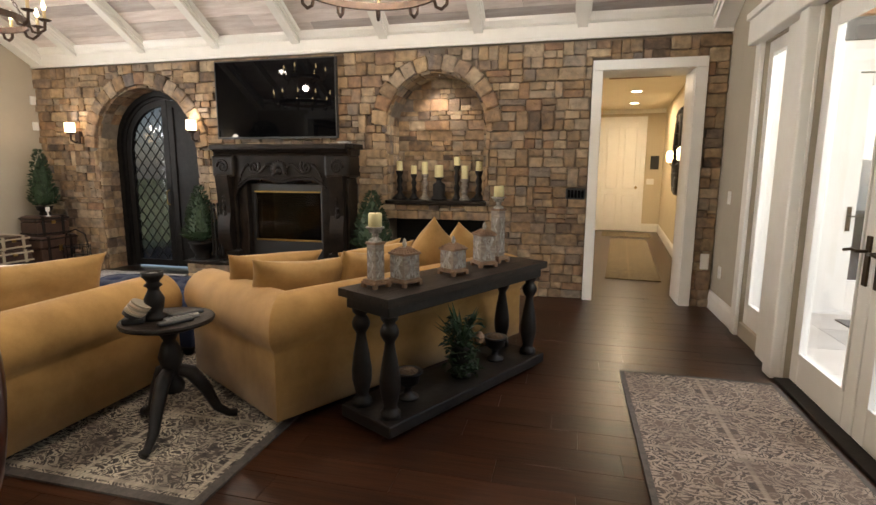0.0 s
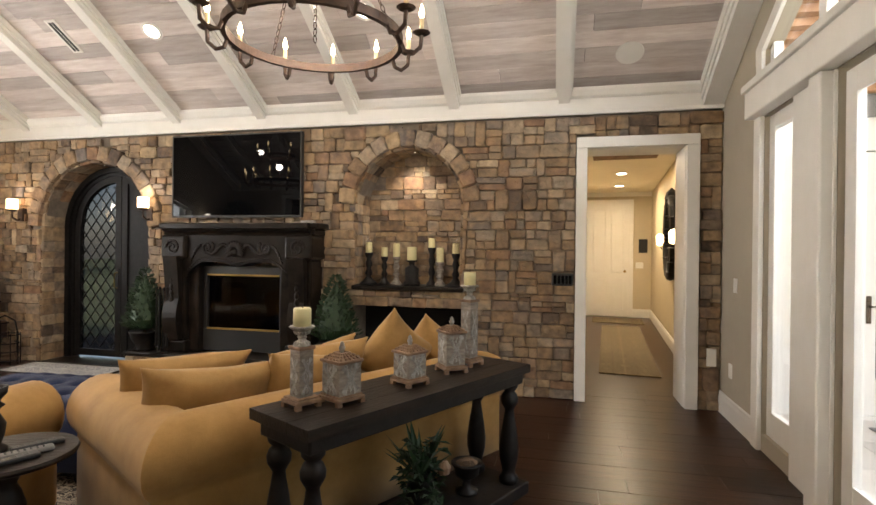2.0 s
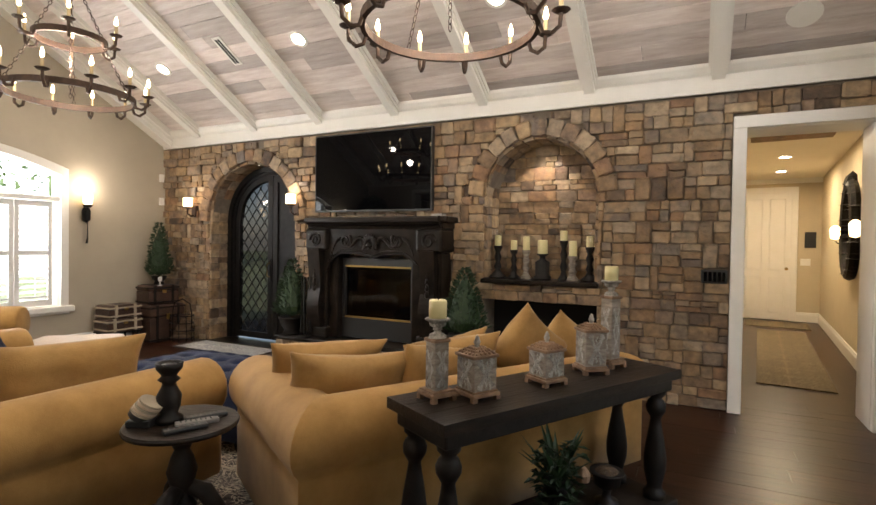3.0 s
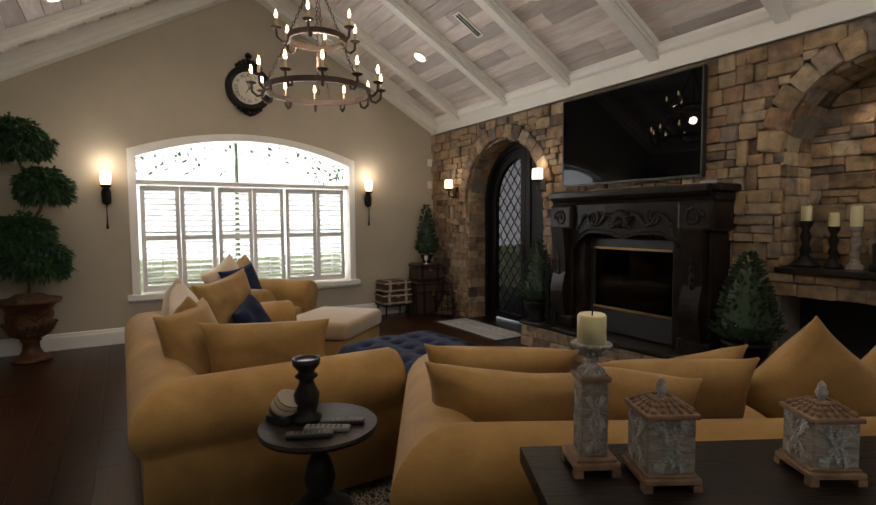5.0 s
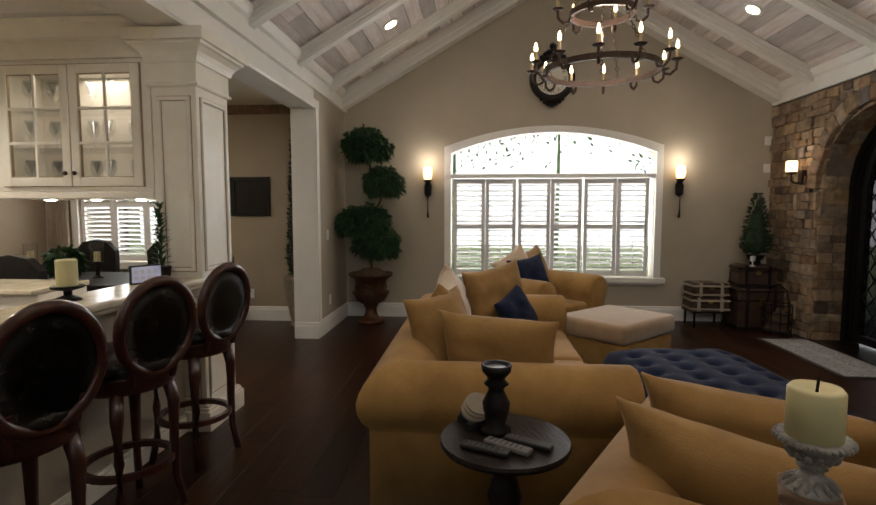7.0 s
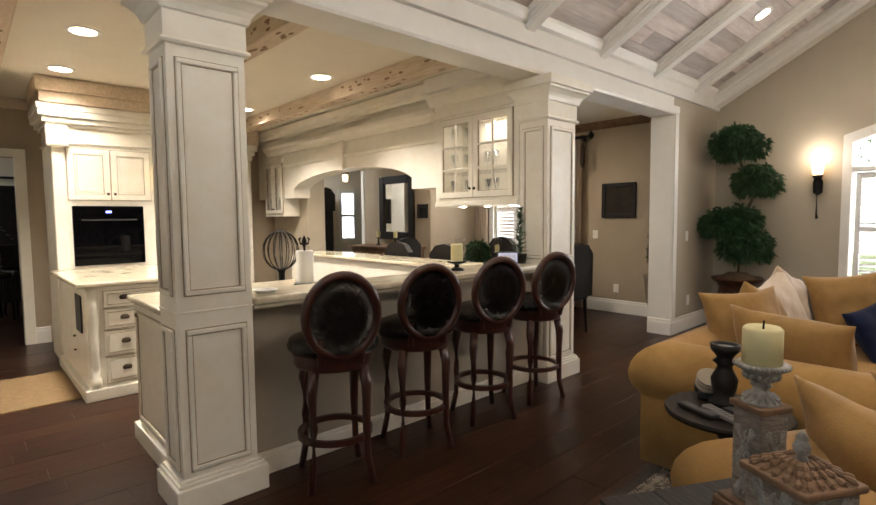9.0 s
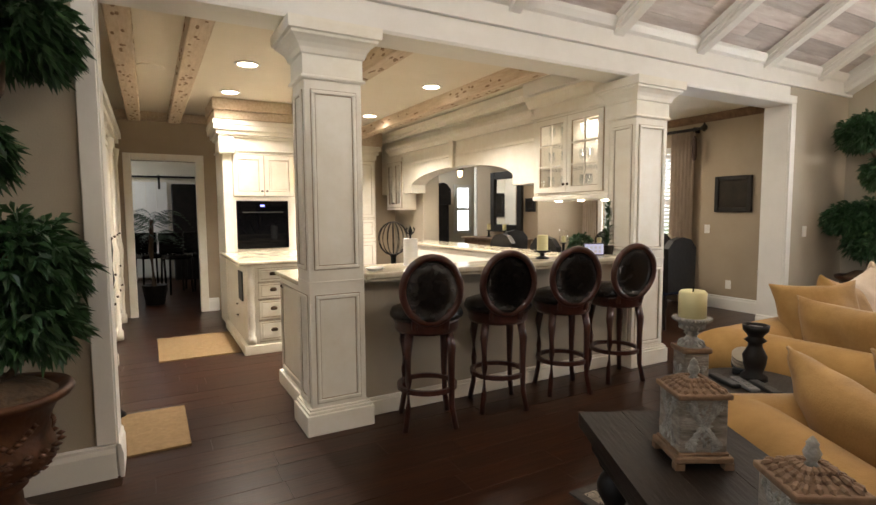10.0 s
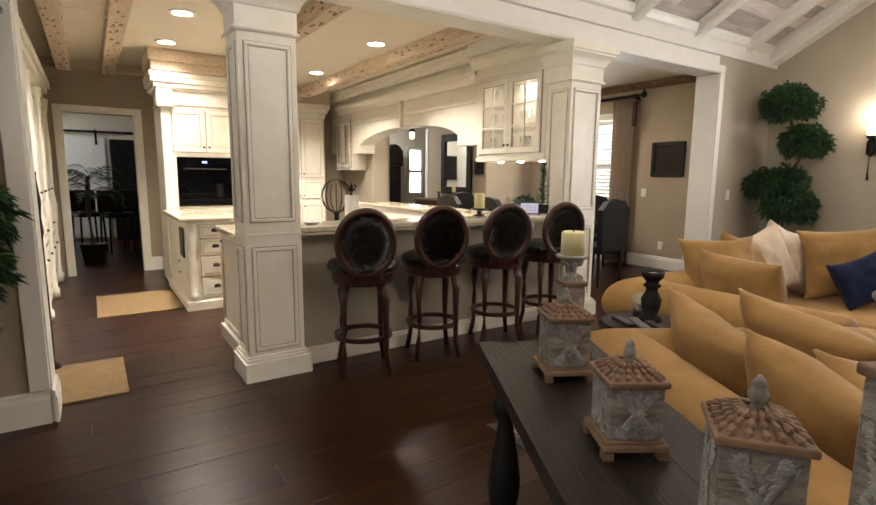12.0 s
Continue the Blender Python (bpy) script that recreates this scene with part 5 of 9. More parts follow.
part("surround", bm, M_BLACK, fb)
for z in (0.53, 1.115):
    part("metal_edge", box(X0 + 0.05, N - 0.15, z, X1 - 0.05, N - 0.135, z + 0.02, 0.003), M_BRASS, fb, "brass edge of the glass doors")
part("glass_door", box(X0 + 0.06, N - 0.12, 0.54, X1 - 0.06, N - 0.114, 1.12), M_SMOKE, fb)
bm = bmesh.new()
box(X0, N - 0.08, 0.37, X1, N + 0.34, 0.40, bm=bm)
box(X0, N + 0.31, 0.40, X1, N + 0.345, 1.14, bm=bm)
part("lining", bm, M_TRUNK, fb, "scorched tan firebrick lining")
bm = bmesh.new()
for k in range(5):
    a = k * 0.9
    tube([(FC - 0.25 + 0.03 * k, N + 0.08 + 0.03 * (k % 2), 0.44 + 0.05 * (k // 2)), (FC + 0.25 - 0.04 * k, N + 0.14 + 0.02 * k, 0.46 + 0.06 * (k // 2))], 0.04, 9, bm)
part("logs", bm, M_TRUNK, fb, "charred logs")
he = thing("hearth", "raised hearth faced with stone under a dark slab", "hearth")
HXA, HXB, HYF = -4.54, -1.94, N - 0.41
part("core", box(HXA + 0.04, HYF + 0.04, 0, HXB - 0.04, N - 0.002, 0.24), M_MORTAR, he)
part("slab", box(HXA, HYF, 0.24, HXB, N - 0.003, 0.285, 0.012), M_MARBLE, he)

# television above the mantel
tv = thing("television", "large black flat television above the mantel, switched off", "television")
part("screen", box(-4.19, N - 0.085, 1.775, -2.625, N - 0.078, 2.655), M_SCREEN, tv)
part("housing", box(-4.201, N - 0.078, 1.756, -2.612, N - 0.03, 2.666, 0.006), M_BLACK, tv)
bm = bmesh.new()
for x0, x1, z0, z1 in ((-4.203, -2.61, 2.654, 2.668), (-4.203, -2.61, 1.753, 1.776), (-4.203, -4.189, 1.776, 2.654), (-2.626, -2.61, 1.776, 2.654)):
    box(x0, N - 0.09, z0, x1, N - 0.07, z1, 0.002, bm)
part("bezel", bm, M_BLACK, tv)
solo("wall_bracket", box(-3.6, N - 0.031, 2.0, -3.2, N + 0.035, 2.4), M_BLACK, "black television wall bracket", "bracket")
solo("mantel_box", box(-2.56, N - 0.2, 1.682, -2.42, N - 0.12, 1.712, 0.004), M_PLAQUE, "small silver trinket box on the mantel", "box")

# niche shelf and its candle holders
solo("niche_shelf", box(NX0 - 0.02, N - 0.06, 1.0, NX1 + 0.02, N + 0.40, 1.045, 0.012), M_MARBLE, "dark stone slab shelf in the niche", "shelf")
def holder(x, y, z, prof, m, wax_r, wax_h, label, glass=False):
    h = thing("candle_holder", label, "candle holder", pose(x, y, z), group="niche candles")
    top = prof[-1][1]
    part("stem", lathe(prof, 14), m, h, smooth=True)
    part("candle", lathe([(0, 0), (wax_r, 0), (wax_r, wax_h - 0.006), (wax_r - 0.006, wax_h), (0.01, wax_h - 0.008), (0, wax_h - 0.008)], 18, at=(0, 0, top)), M_WAX, h, "ivory pillar candle")
    part("wick", tube([(0, 0, top + wax_h - 0.01), (0.002, 0, top + wax_h + 0.012)], 0.002, 5), M_DULLBLACK, h)
    if glass:
        part("hurricane", lathe([(0.055, 0), (0.06, 0.03), (0.055, 0.15), (0.062, 0.17), (0.059, 0.17), (0.052, 0.15), (0.057, 0.03), (0.052, 0)], 18, at=(0, 0, top)), M_GLASS, h, "clear glass hurricane")
    return h
def stick(h, r, b):
    return [(0, 0), (b, 0), (b, 0.02), (b * 0.6, 0.045), (r * 0.55, 0.09), (r * 0.9, h * 0.35), (r * 0.5, h * 0.5), (r * 0.85, h * 0.65), (r * 0.5, h * 0.8), (r, h - 0.02), (r, h)]
NZ = 1.045
holder(-1.93, N + 0.14, NZ, stick(0.34, 0.045, 0.09), M_DARKIRON, 0.035, 0.11, "black iron hurricane candle stand with pillar candle", True)
holder(-1.76, N + 0.16, NZ, stick(0.30, 0.038, 0.055), M_BLACKWOOD, 0.033, 0.10, "dark turned candlestick with short candle")
holder(-1.62, N + 0.14, NZ, stick(0.30, 0.042, 0.055), M_CARVED, 0.036, 0.14, "limed turned candlestick with pillar candle")
holder(-1.45, N + 0.14, NZ, [(0, 0), (0.09, 0), (0.09, 0.03), (0.07, 0.05), (0.075, 0.18), (0.03, 0.21), (0.03, 0.24), (0.06, 0.255), (0.06, 0.265)], M_BLACKWOOD, 0.05, 0.14, "squat black candlestick with thick candle")
holder(-1.24, N + 0.16, NZ, stick(0.40, 0.042, 0.055), M_BLACKWOOD, 0.036, 0.10, "tall black candlestick with pillar candle")
holder(-1.14, N + 0.12, NZ, stick(0.25, 0.05, 0.06), M_CARVED, 0.038, 0.15, "limed twisted candlestick with pillar candle")
holder(-0.98, N + 0.14, NZ, stick(0.34, 0.045, 0.09), M_DARKIRON, 0.035, 0.11, "black iron hurricane candle stand with pillar candle", True)
pl = thing("speaker_plate", "black louvred control plate on the stone", "wall plate")
part("plate", box(-0.01, N - 0.055, 1.09, 0.19, N - 0.03, 1.21, 0.012), M_BLACK, pl)
for k in range(5):
    part("rocker", box(0.012 + k * 0.035, N - 0.062, 1.11, 0.037 + k * 0.035, N - 0.052, 1.19, 0.004), M_SCREEN, pl)
solo("outlet_cover", box(1.36, N - 0.052, 0.40, 1.44, N - 0.03, 0.56, 0.006), M_WHITE, "white outlet cover on the stone", "outlet")
solo("light_switch", box(E - 0.008, 5.40, 1.09, E - 0.0, 5.48, 1.21, 0.002), M_WHITE, "white light switch on beige wall", "switch")
solo("outlet", box(E - 0.008, 5.50, 0.36, E - 0.0, 5.58, 0.48, 0.002), M_WHITE, "white wall outlet on beige wall", "outlet")
for z in (2.24, 1.90):
    solo("thermostat", box(W + 0.0, N - 0.10, z, W + 0.03, N - 0.03, z + 0.11, 0.006), M_WHITE, "small white sensor on beige wall", "sensor", group="wall sensors")
solo("light_switch", box(-6.25, S, 1.08, -6.17, S + 0.008, 1.20, 0.002), M_WHITE, "white light switch on beige wall", "switch")
solo("outlet", box(-6.32, S, 0.30, -6.24, S + 0.008, 0.42, 0.002), M_WHITE, "white wall outlet on beige wall", "outlet")

# ---------- west wall sconces and clock ----------
for y in (1.50, 4.70):
    sc = thing("torch_sconce", "lit iron torch sconce with glowing shade on beige wall", "sconce", pose(W + 0.08, y, 1.70), group="torch sconces")
    part("backplate", lathe([(0, -0.10), (0.045, -0.07), (0.05, 0.05), (0.03, 0.10), (0, 0.11)], 12, at=(-0.03, 0, 0)), M_DARKIRON, sc)
    part("stem", tube([(-0.02, 0, -0.36), (0, 0, -0.30), (0.0, 0, 0.10)], 0.011, 7, taper=[1.4, 0.8, 1]), M_DARKIRON, sc)
    part("cup", lathe([(0, 0.08), (0.045, 0.10), (0.055, 0.13), (0, 0.13)], 12), M_DARKIRON, sc)
    part("shade", lathe([(0, 0.13), (0.045, 0.135), (0.058, 0.22), (0.05, 0.28), (0.02, 0.29), (0, 0.285)], 14), M_SHADE, sc)
    lamp("sconce_light", 'POINT', pose(W + 0.16, y, 2.06), 5, WARM, 0.06)
ck = thing("wall_clock", "large round clock with roman numerals in a dark carved frame", "clock", pose(W + 0.045, 3.09, 3.10, 90, 0, 90))
bm = lathe([(0.20, -0.01), (0.21, 0.025), (0.235, 0.035), (0.26, 0.03), (0.285, 0.015), (0.29, -0.03), (0.20, -0.03)], 40)
for k in range(7):
    a = math.pi / 2 + (k - 3) * 0.16
    lathe([(0, -0.03), (0.05 - 0.006 * abs(k - 3), 0), (0, 0.03)], 9, bm, (0.30 * math.cos(a), 0.30 * math.sin(a) + 0.03 * (3 - abs(k - 3)) / 3, 0))
    lathe([(0, -0.03), (0.04 - 0.006 * abs(k - 3), 0), (0, 0.03)], 9, bm, (0.295 * math.cos(a), -0.295 * math.sin(a) - 0.025 * (3 - abs(k - 3)) / 3, 0))
lathe([(0, -0.02), (0.045, 0), (0, 0.02)], 9, bm, (0, 0.40, 0))
part("carved_frame", bm, M_BLACKWOOD, ck, smooth=True)
part("dial", lathe([(0, 0.0), (0.205, 0.0), (0.205, -0.01), (0, -0.01)], 40), M_FACE, ck)
def lettering(text, size, m, parent, loc, rz=0.0, name="numeral"):
    cu = bpy.data.curves.new("tmp_text", 'FONT')
    cu.body = text
    cu.size = size
    cu.align_x, cu.align_y = 'CENTER', 'CENTER'
    cu.extrude = 0.0008
    tmp = bpy.data.objects.new("tmp_text", cu)
    scene.collection.objects.link(tmp)
    me = bpy.data.meshes.new_from_object(tmp)
    bpy.data.objects.remove(tmp)
    me.materials.append(m)
    ob = new(name, me)
    ob.parent = parent
    ob.matrix_basis = Matrix.Translation(loc) @ Matrix.Rotation(rz, 4, 'Z')
    return ob
for k, t_ in enumerate(("XII", "I", "II", "III", "IIII", "V", "VI", "VII", "VIII", "IX", "X", "XI")):
    a = math.pi / 2 - k * math.pi / 6
    lettering(t_, 0.062, M_BLACK, ck, (0.158 * math.cos(a), 0.158 * math.sin(a), 0.002), a - math.pi / 2)
for a, l_, w in ((2.55, 0.09, 0.007), (0.35, 0.14, 0.005)):
    bm = prism([(-w, -0.02), (w, -0.02), (w * 0.4, l_), (-w * 0.4, l_)], (0.004, 0.006), 'z')
    bm.transform(Matrix.Rotation(a, 4, 'Z'))
    part("clock_hand", bm, M_BLACK, ck)

# ---------- chandeliers ----------
def chandelier(x, y, z):
    c = thing("chandelier", "two-tier rusted iron ring chandelier with lit candle bulbs", "chandelier", pose(x, y, z), group="chandeliers")
    for r, zz, n_, name in ((0.43, 0.0, 12, "lower_ring"), (0.235, 0.43, 6, "upper_ring")):
        bm_ = lathe([(r - 0.012, -0.022), (r + 0.012, -0.022), (r + 0.012, 0.022), (r - 0.012, 0.022), (r - 0.012, -0.022)], 44, at=(0, 0, zz))
        part(name, bm_, M_IRON, c)
        for k in range(n_):
            a = 2 * math.pi * (k + 0.5) / n_
            d = Vector((math.cos(a), math.sin(a), 0))
            p = [Vector((0, 0, zz)) + d * r, Vector((0, 0, zz - 0.055)) + d * (r + 0.02), Vector((0, 0, zz - 0.065)) + d * (r + 0.06), Vector((0, 0, zz - 0.03)) + d * (r + 0.10), Vector((0, 0, zz + 0.03)) + d * (r + 0.105)]
            arm = part("candle_arm", tube(p, 0.011, 7), M_IRON, c)
            q_ = d * (r + 0.105) + Vector((0, 0, zz + 0.03))
            part("drip_pan", lathe([(0, 0), (0.03, 0.003), (0.046, 0.014), (0.042, 0.016), (0.02, 0.01), (0, 0.01)], 12, at=q_), M_IRON, arm)
            part("sleeve", lathe([(0, 0.01), (0.012, 0.01), (0.012, 0.085), (0, 0.085)], 8, at=q_), M_SLEEVE, arm)
            part("bulb", lathe([(0, 0.083), (0.008, 0.087), (0.015, 0.105), (0.011, 0.13), (0.003, 0.155), (0, 0.158)], 8, at=q_), M_BULB, arm, smooth=True)
    def chain(p0, p1):
        bm_ = bmesh.new()
        p0, p1 = Vector(p0), Vector(p1)
        n_ = max(2, int((p1 - p0).length / 0.034))
        d = (p1 - p0).normalized()
        s1 = d.cross(Vector((0.3, 0.9, 0.1))).normalized()
        s2 = d.cross(s1)
        for k in range(n_):
            m_ = p0 + (p1 - p0) * (k + 0.5) / n_
            s_ = s1 if k % 2 else s2
            tube([m_ + d * 0.021 * math.cos(t_) + s_ * 0.010 * math.sin(t_) for t_ in [2 * math.pi * j / 8 for j in range(8)]], 0.003, 4, bm_, closed=True)
        return bm_
    for k in range(3):
        a = 2 * math.pi * k / 3 + 0.5
        d = Vector((math.cos(a), math.sin(a), 0))
        part("chain", chain(d * 0.43 + Vector((0, 0, 0.02)), d * 0.235 + Vector((0, 0, 0.41))), M_IRON, c)
        part("chain", chain(d * 0.235 + Vector((0, 0, 0.45)), (0, 0, 0.95)), M_IRON, c)
    part("chain", chain((0, 0, -0.02), (0, 0, roof(RIDGE) - 0.24 - z)), M_IRON, c)
    part("canopy", lathe([(0, -0.05), (0.03, -0.05), (0.06, -0.02), (0.07, 0), (0, 0)], 16, at=(0, 0, roof(RIDGE) - 0.24 - z)), M_IRON, c)
    lamp("chandelier_light", 'POINT', pose(x, y, z + 0.25), 29, WARM, 0.05)
chandelier(-4.40, 3.10, 2.50)
chandelier(-1.16, 3.107, 2.47)

# recessed lights, speaker and vent in the board slopes
def on_slope(x, y, north):
    a = math.degrees(math.atan(PITCH)) * (1 if not north else -1)
    return pose(x, y, roof(y) - 0.002, a, 0, 0)
for x, y, no_ in ((-3.744, 4.91, True), (-5.88, 4.93, True), (-1.6, 4.91, True), (-5.90, 1.21, False), (-3.744, 1.21, False), (-1.6, 1.21, False)):
    can = thing("downlight", "lit recessed light in the board ceiling", "ceiling light", on_slope(x, y, no_), group="vault downlights")
    part("trim_ring", lathe([(0.07, -0.008), (0.10, -0.008), (0.10, 0.004), (0.07, 0.004)], 22), M_WHITE, can)
    part("lens", lathe([(0.0, -0.004), (0.07, -0.004)], 22), M_CAN, can)
    lamp("vault_light", 'AREA', on_slope(x, y, no_) @ pose(0, 0, -0.03), 6.5, WARM, 0.14, spread=150)
solo("ceiling_speaker", lathe([(0, -0.006), (0.115, -0.006), (0.12, 0.004), (0, 0.004)], 28), M_WHITE, "round white speaker in the board ceiling", "speaker", on_slope(0.637, 5.476, True))
cv = thing("ceiling_register", "slotted white air register in the board ceiling", "vent", on_slope(-4.73, 4.88, True))
part("face", box(-0.06, -0.19, -0.012, 0.06, 0.19, 0.003, 0.003), M_WHITE, cv)
part("slot", box(-0.03, -0.165, -0.015, -0.004, 0.165, -0.010), M_BLACK, cv)
part("slot", box(0.008, -0.165, -0.015, 0.034, 0.165, -0.010), M_BLACK, cv)

# ---------- sofas ----------
def rounded(bm_, off=0.035):
    es = [e for e in bm_.edges if e.calc_face_angle(0.0) > 1.0]
    bmesh.ops.bevel(bm_, geom=es, offset=off, segments=3, affect='EDGES', profile=0.6)
    return bm_
def roll_profile(top, r=0.165, c=0.135):
    """A rolled rail over a flat panel: pairs (outwards from the seat, up)."""
    zc = top - r
    pts = [(0.0, 0.065), (0.0, zc - 0.10)]
    for k in range(17):
        t_ = math.radians(215 - 261 * k / 16)
        pts.append((c + r * math.cos(t_), zc + r * math.sin(t_)))
    return pts + [(0.25, zc - 0.135), (0.25, 0.065)]
def rolled_rail(prof, start, end):
    """The profile run from start(u) to end(u), where u is the way outwards; the ends meet their neighbours on a mitre."""
    bm_ = bmesh.new()
    n_ = 9
    rings = []
    for k in range(n_ + 1):
        t_ = k / n_
        rings.append([bm_.verts.new((*[p + (q - p) * t_ for p, q in zip(start(u), end(u))], z)) for u, z in prof])
    for ra, rb in zip(rings, rings[1:]):
        for k in range(len(prof)):
            j = (k + 1) % len(prof)
            bm_.faces.new((ra[k], ra[j], rb[j], rb[k]))
    return bm_, rings
def sofa(name, m, width, depth, seats, label, category, group="", top=0.735):
    s = thing(name, label, category, m, group)
    part("base", box(0.06, 0.07, 0.065, width - 0.06, depth - 0.02, 0.30, 0.02, None, 3), M_VELVET, s)
    prof = roll_profile(top)
    a, b, f = 0.25, 0.25, depth - 0.01
    part("back", rolled_rail(prof, lambda u: (a - u, b - u), lambda u: (width - a + u, b - u))[0], M_VELVET, s, smooth=True)
    for x, o in ((a, -1), (width - a, 1)):
        bm_, rings = rolled_rail(prof, lambda u: (x + o * u, b - u), lambda u: (x + o * u, f))
        # the scroll at the front of the arm, drawn in to a rounded face
        cu, cz = 0.125, sum(z for _, z in prof) / len(prof)
        last = rings[-1]
        for k, (grow, ahead) in enumerate(((0.985, 0.012), (0.94, 0.026), (0.86, 0.032))):
            ring = [bm_.verts.new((x + o * (cu + (u - cu) * grow), f + ahead, cz + (z - cz) * grow)) for u, z in prof]
            for q in range(len(prof)):
                w_ = (q + 1) % len(prof)
                bm_.faces.new((last[q], last[w_], ring[w_], ring[q]))
            last = ring
        bm_.faces.new(last)
        part("arm", bm_, M_VELVET, s, smooth=True)
    w = (width - 0.54) / seats
    for k in range(seats):
        part("seat_cushion", soft_box(0.27 + k * w + 0.005, 0.27, 0.29, 0.27 + (k + 1) * w - 0.005, depth + 0.0, 0.46, 0.05), M_VELVET, s, smooth=True)
    for x in (0.12, width - 0.12):
        for y in (0.14, depth - 0.10):
            part("foot", lathe([(0, 0), (0.03, 0), (0.045, 0.04), (0.04, 0.07), (0, 0.07)], 10, at=(x, y, 0)), M_BLACKWOOD, s)
    return s
SOFA1 = pose(-1.428, 2.347, 0.004, 0, 0, 59.6)
SOFA2 = pose(-4.70, 1.67, 0.004)
CHAIR = pose(-6.70, 2.86, 0.0, 0, 0, -47)
sofa("sofa", SOFA1, 2.17, 1.09, 2, "gold velvet roll-arm sofa with loose pillows behind a black console", "sofa", "sofas")
sofa("sofa", SOFA2, 2.24, 1.19, 2, "gold velvet roll-arm sofa with piled pillows on a patterned rug", "sofa", "sofas", 0.715)
sofa("armchair", CHAIR, 1.10, 1.00, 1, "wide gold velvet roll-arm chair under the arched window", "armchair")

def pillow(base_m, x, y, z, w, h, t_, tilt, turn, m, label, seed, spin=0.0):
    bm_ = cushion(w, h, t_, seed=seed)
    if spin:
        bm_.transform(Matrix.Translation((0, 0, h / 2)) @ Matrix.Rotation(radians(spin), 4, 'Y') @ Matrix.Translation((0, 0, -h / 2)))
        low = min(v.co.z for v in bm_.verts)
        bm_.transform(Matrix.Translation((0, 0, -low)))
    return solo("throw_pillow", bm_, m, label, "pillow", base_m @ pose(x, y, z, tilt, 0, turn), True, group="sofa pillows")
GP = "plump gold velvet throw pillow on the sofa"
SZ = 0.455
pillow(SOFA1, 0.37, 0.46, SZ, 0.66, 0.42, 0.19, 22, -2, M_VELVET_P, GP, 1, 5)
pillow(SOFA1, 0.37, 0.78, SZ, 0.66, 0.42, 0.18, 22, -3, M_VELVET_P, GP, 2, 5)
pillow(SOFA1, 0.80, 0.40, SZ, 0.44, 0.40, 0.18, 18, 6, M_VELVET_P, GP, 3, 8)
pillow(SOFA1, 1.02, 0.52, SZ, 0.60, 0.42, 0.19, 20, -4, M_VELVET_P, GP, 4, -5)
pillow(SOFA1, 1.16, 0.78, SZ, 0.58, 0.38, 0.18, 24, 6, M_VELVET_P, GP, 5, -6)
pillow(SOFA1, 1.53, 0.42, SZ, 0.44, 0.43, 0.20, 14, -6, M_VELVET_P, GP, 6, 38)
pillow(SOFA1, 1.90, 0.44, SZ, 0.42, 0.40, 0.20, 18, -18, M_VELVET_P, GP, 7, 30)
pillow(SOFA2, 1.58, 0.36, SZ, 0.50, 0.50, 0.21, 18, -38, M_VELVET_P, GP, 8, 4)
pillow(SOFA2, 1.82, 0.62, SZ, 0.66, 0.45, 0.20, 12, 62, M_VELVET_P, "gold velvet lumbar pillow on the sofa", 9)
pillow(SOFA2, 1.28, 0.40, SZ, 0.48, 0.46, 0.20, 16, 8, M_VELVET_P, GP, 10, -14)
pillow(SOFA2, 1.02, 0.42, SZ, 0.50, 0.48, 0.20, 18, -14, M_CREAMV, "cream velvet throw pillow on the sofa", 11, 16)
pillow(SOFA2, 0.66, 0.86, SZ, 0.38, 0.34, 0.16, 26, -34, M_NAVY, "small navy velvet throw pillow on the sofa", 12, 16)
pillow(SOFA2, 0.46, 0.68, SZ, 0.66, 0.52, 0.20, 12, -42, M_VELVET_P, GP, 13, 5)
pillow(SOFA2, 0.66, 0.38, SZ, 0.50, 0.48, 0.20, 12, 4, M_CREAMV, "cream velvet throw pillow on the sofa", 14, -16)
pillow(CHAIR, 0.38, 0.42, SZ, 0.54, 0.50, 0.20, 18, 10, M_VELVET_P, "gold velvet throw pillow on the armchair", 15, 12)
pillow(CHAIR, 0.70, 0.40, SZ, 0.48, 0.46, 0.18, 14, -8, M_CREAMV, "cream velvet throw pillow on the armchair", 16, 26)
pillow(CHAIR, 0.66, 0.58, SZ, 0.48, 0.46, 0.18, 20, -16, M_NAVY, "navy velvet throw pillow on the armchair", 17, 10)
ot = thing("chair_ottoman", "gold velvet ottoman beside the armchair, cushion paled for sky sheen", "ottoman", pose(-5.06, 3.43, 0.0, 0, 0, -47))
part("base", soft_box(-0.42, -0.34, 0.07, 0.42, 0.34, 0.30, 0.04), M_VELVET, ot, smooth=True)
part("cushion", soft_box(-0.44, -0.36, 0.30, 0.44, 0.36, 0.47, 0.05), M_PALEDV, ot, "gold-tan velvet cushion paled for sky sheen", smooth=True)
for x in (-0.34, 0.34):
    for y in (-0.27, 0.27):
        part("foot", lathe([(0, 0), (0.03, 0), (0.045, 0.05), (0.04, 0.075), (0, 0.075)], 10, at=(x, y, 0)), M_BLACKWOOD, ot)
bm = bmesh.new()
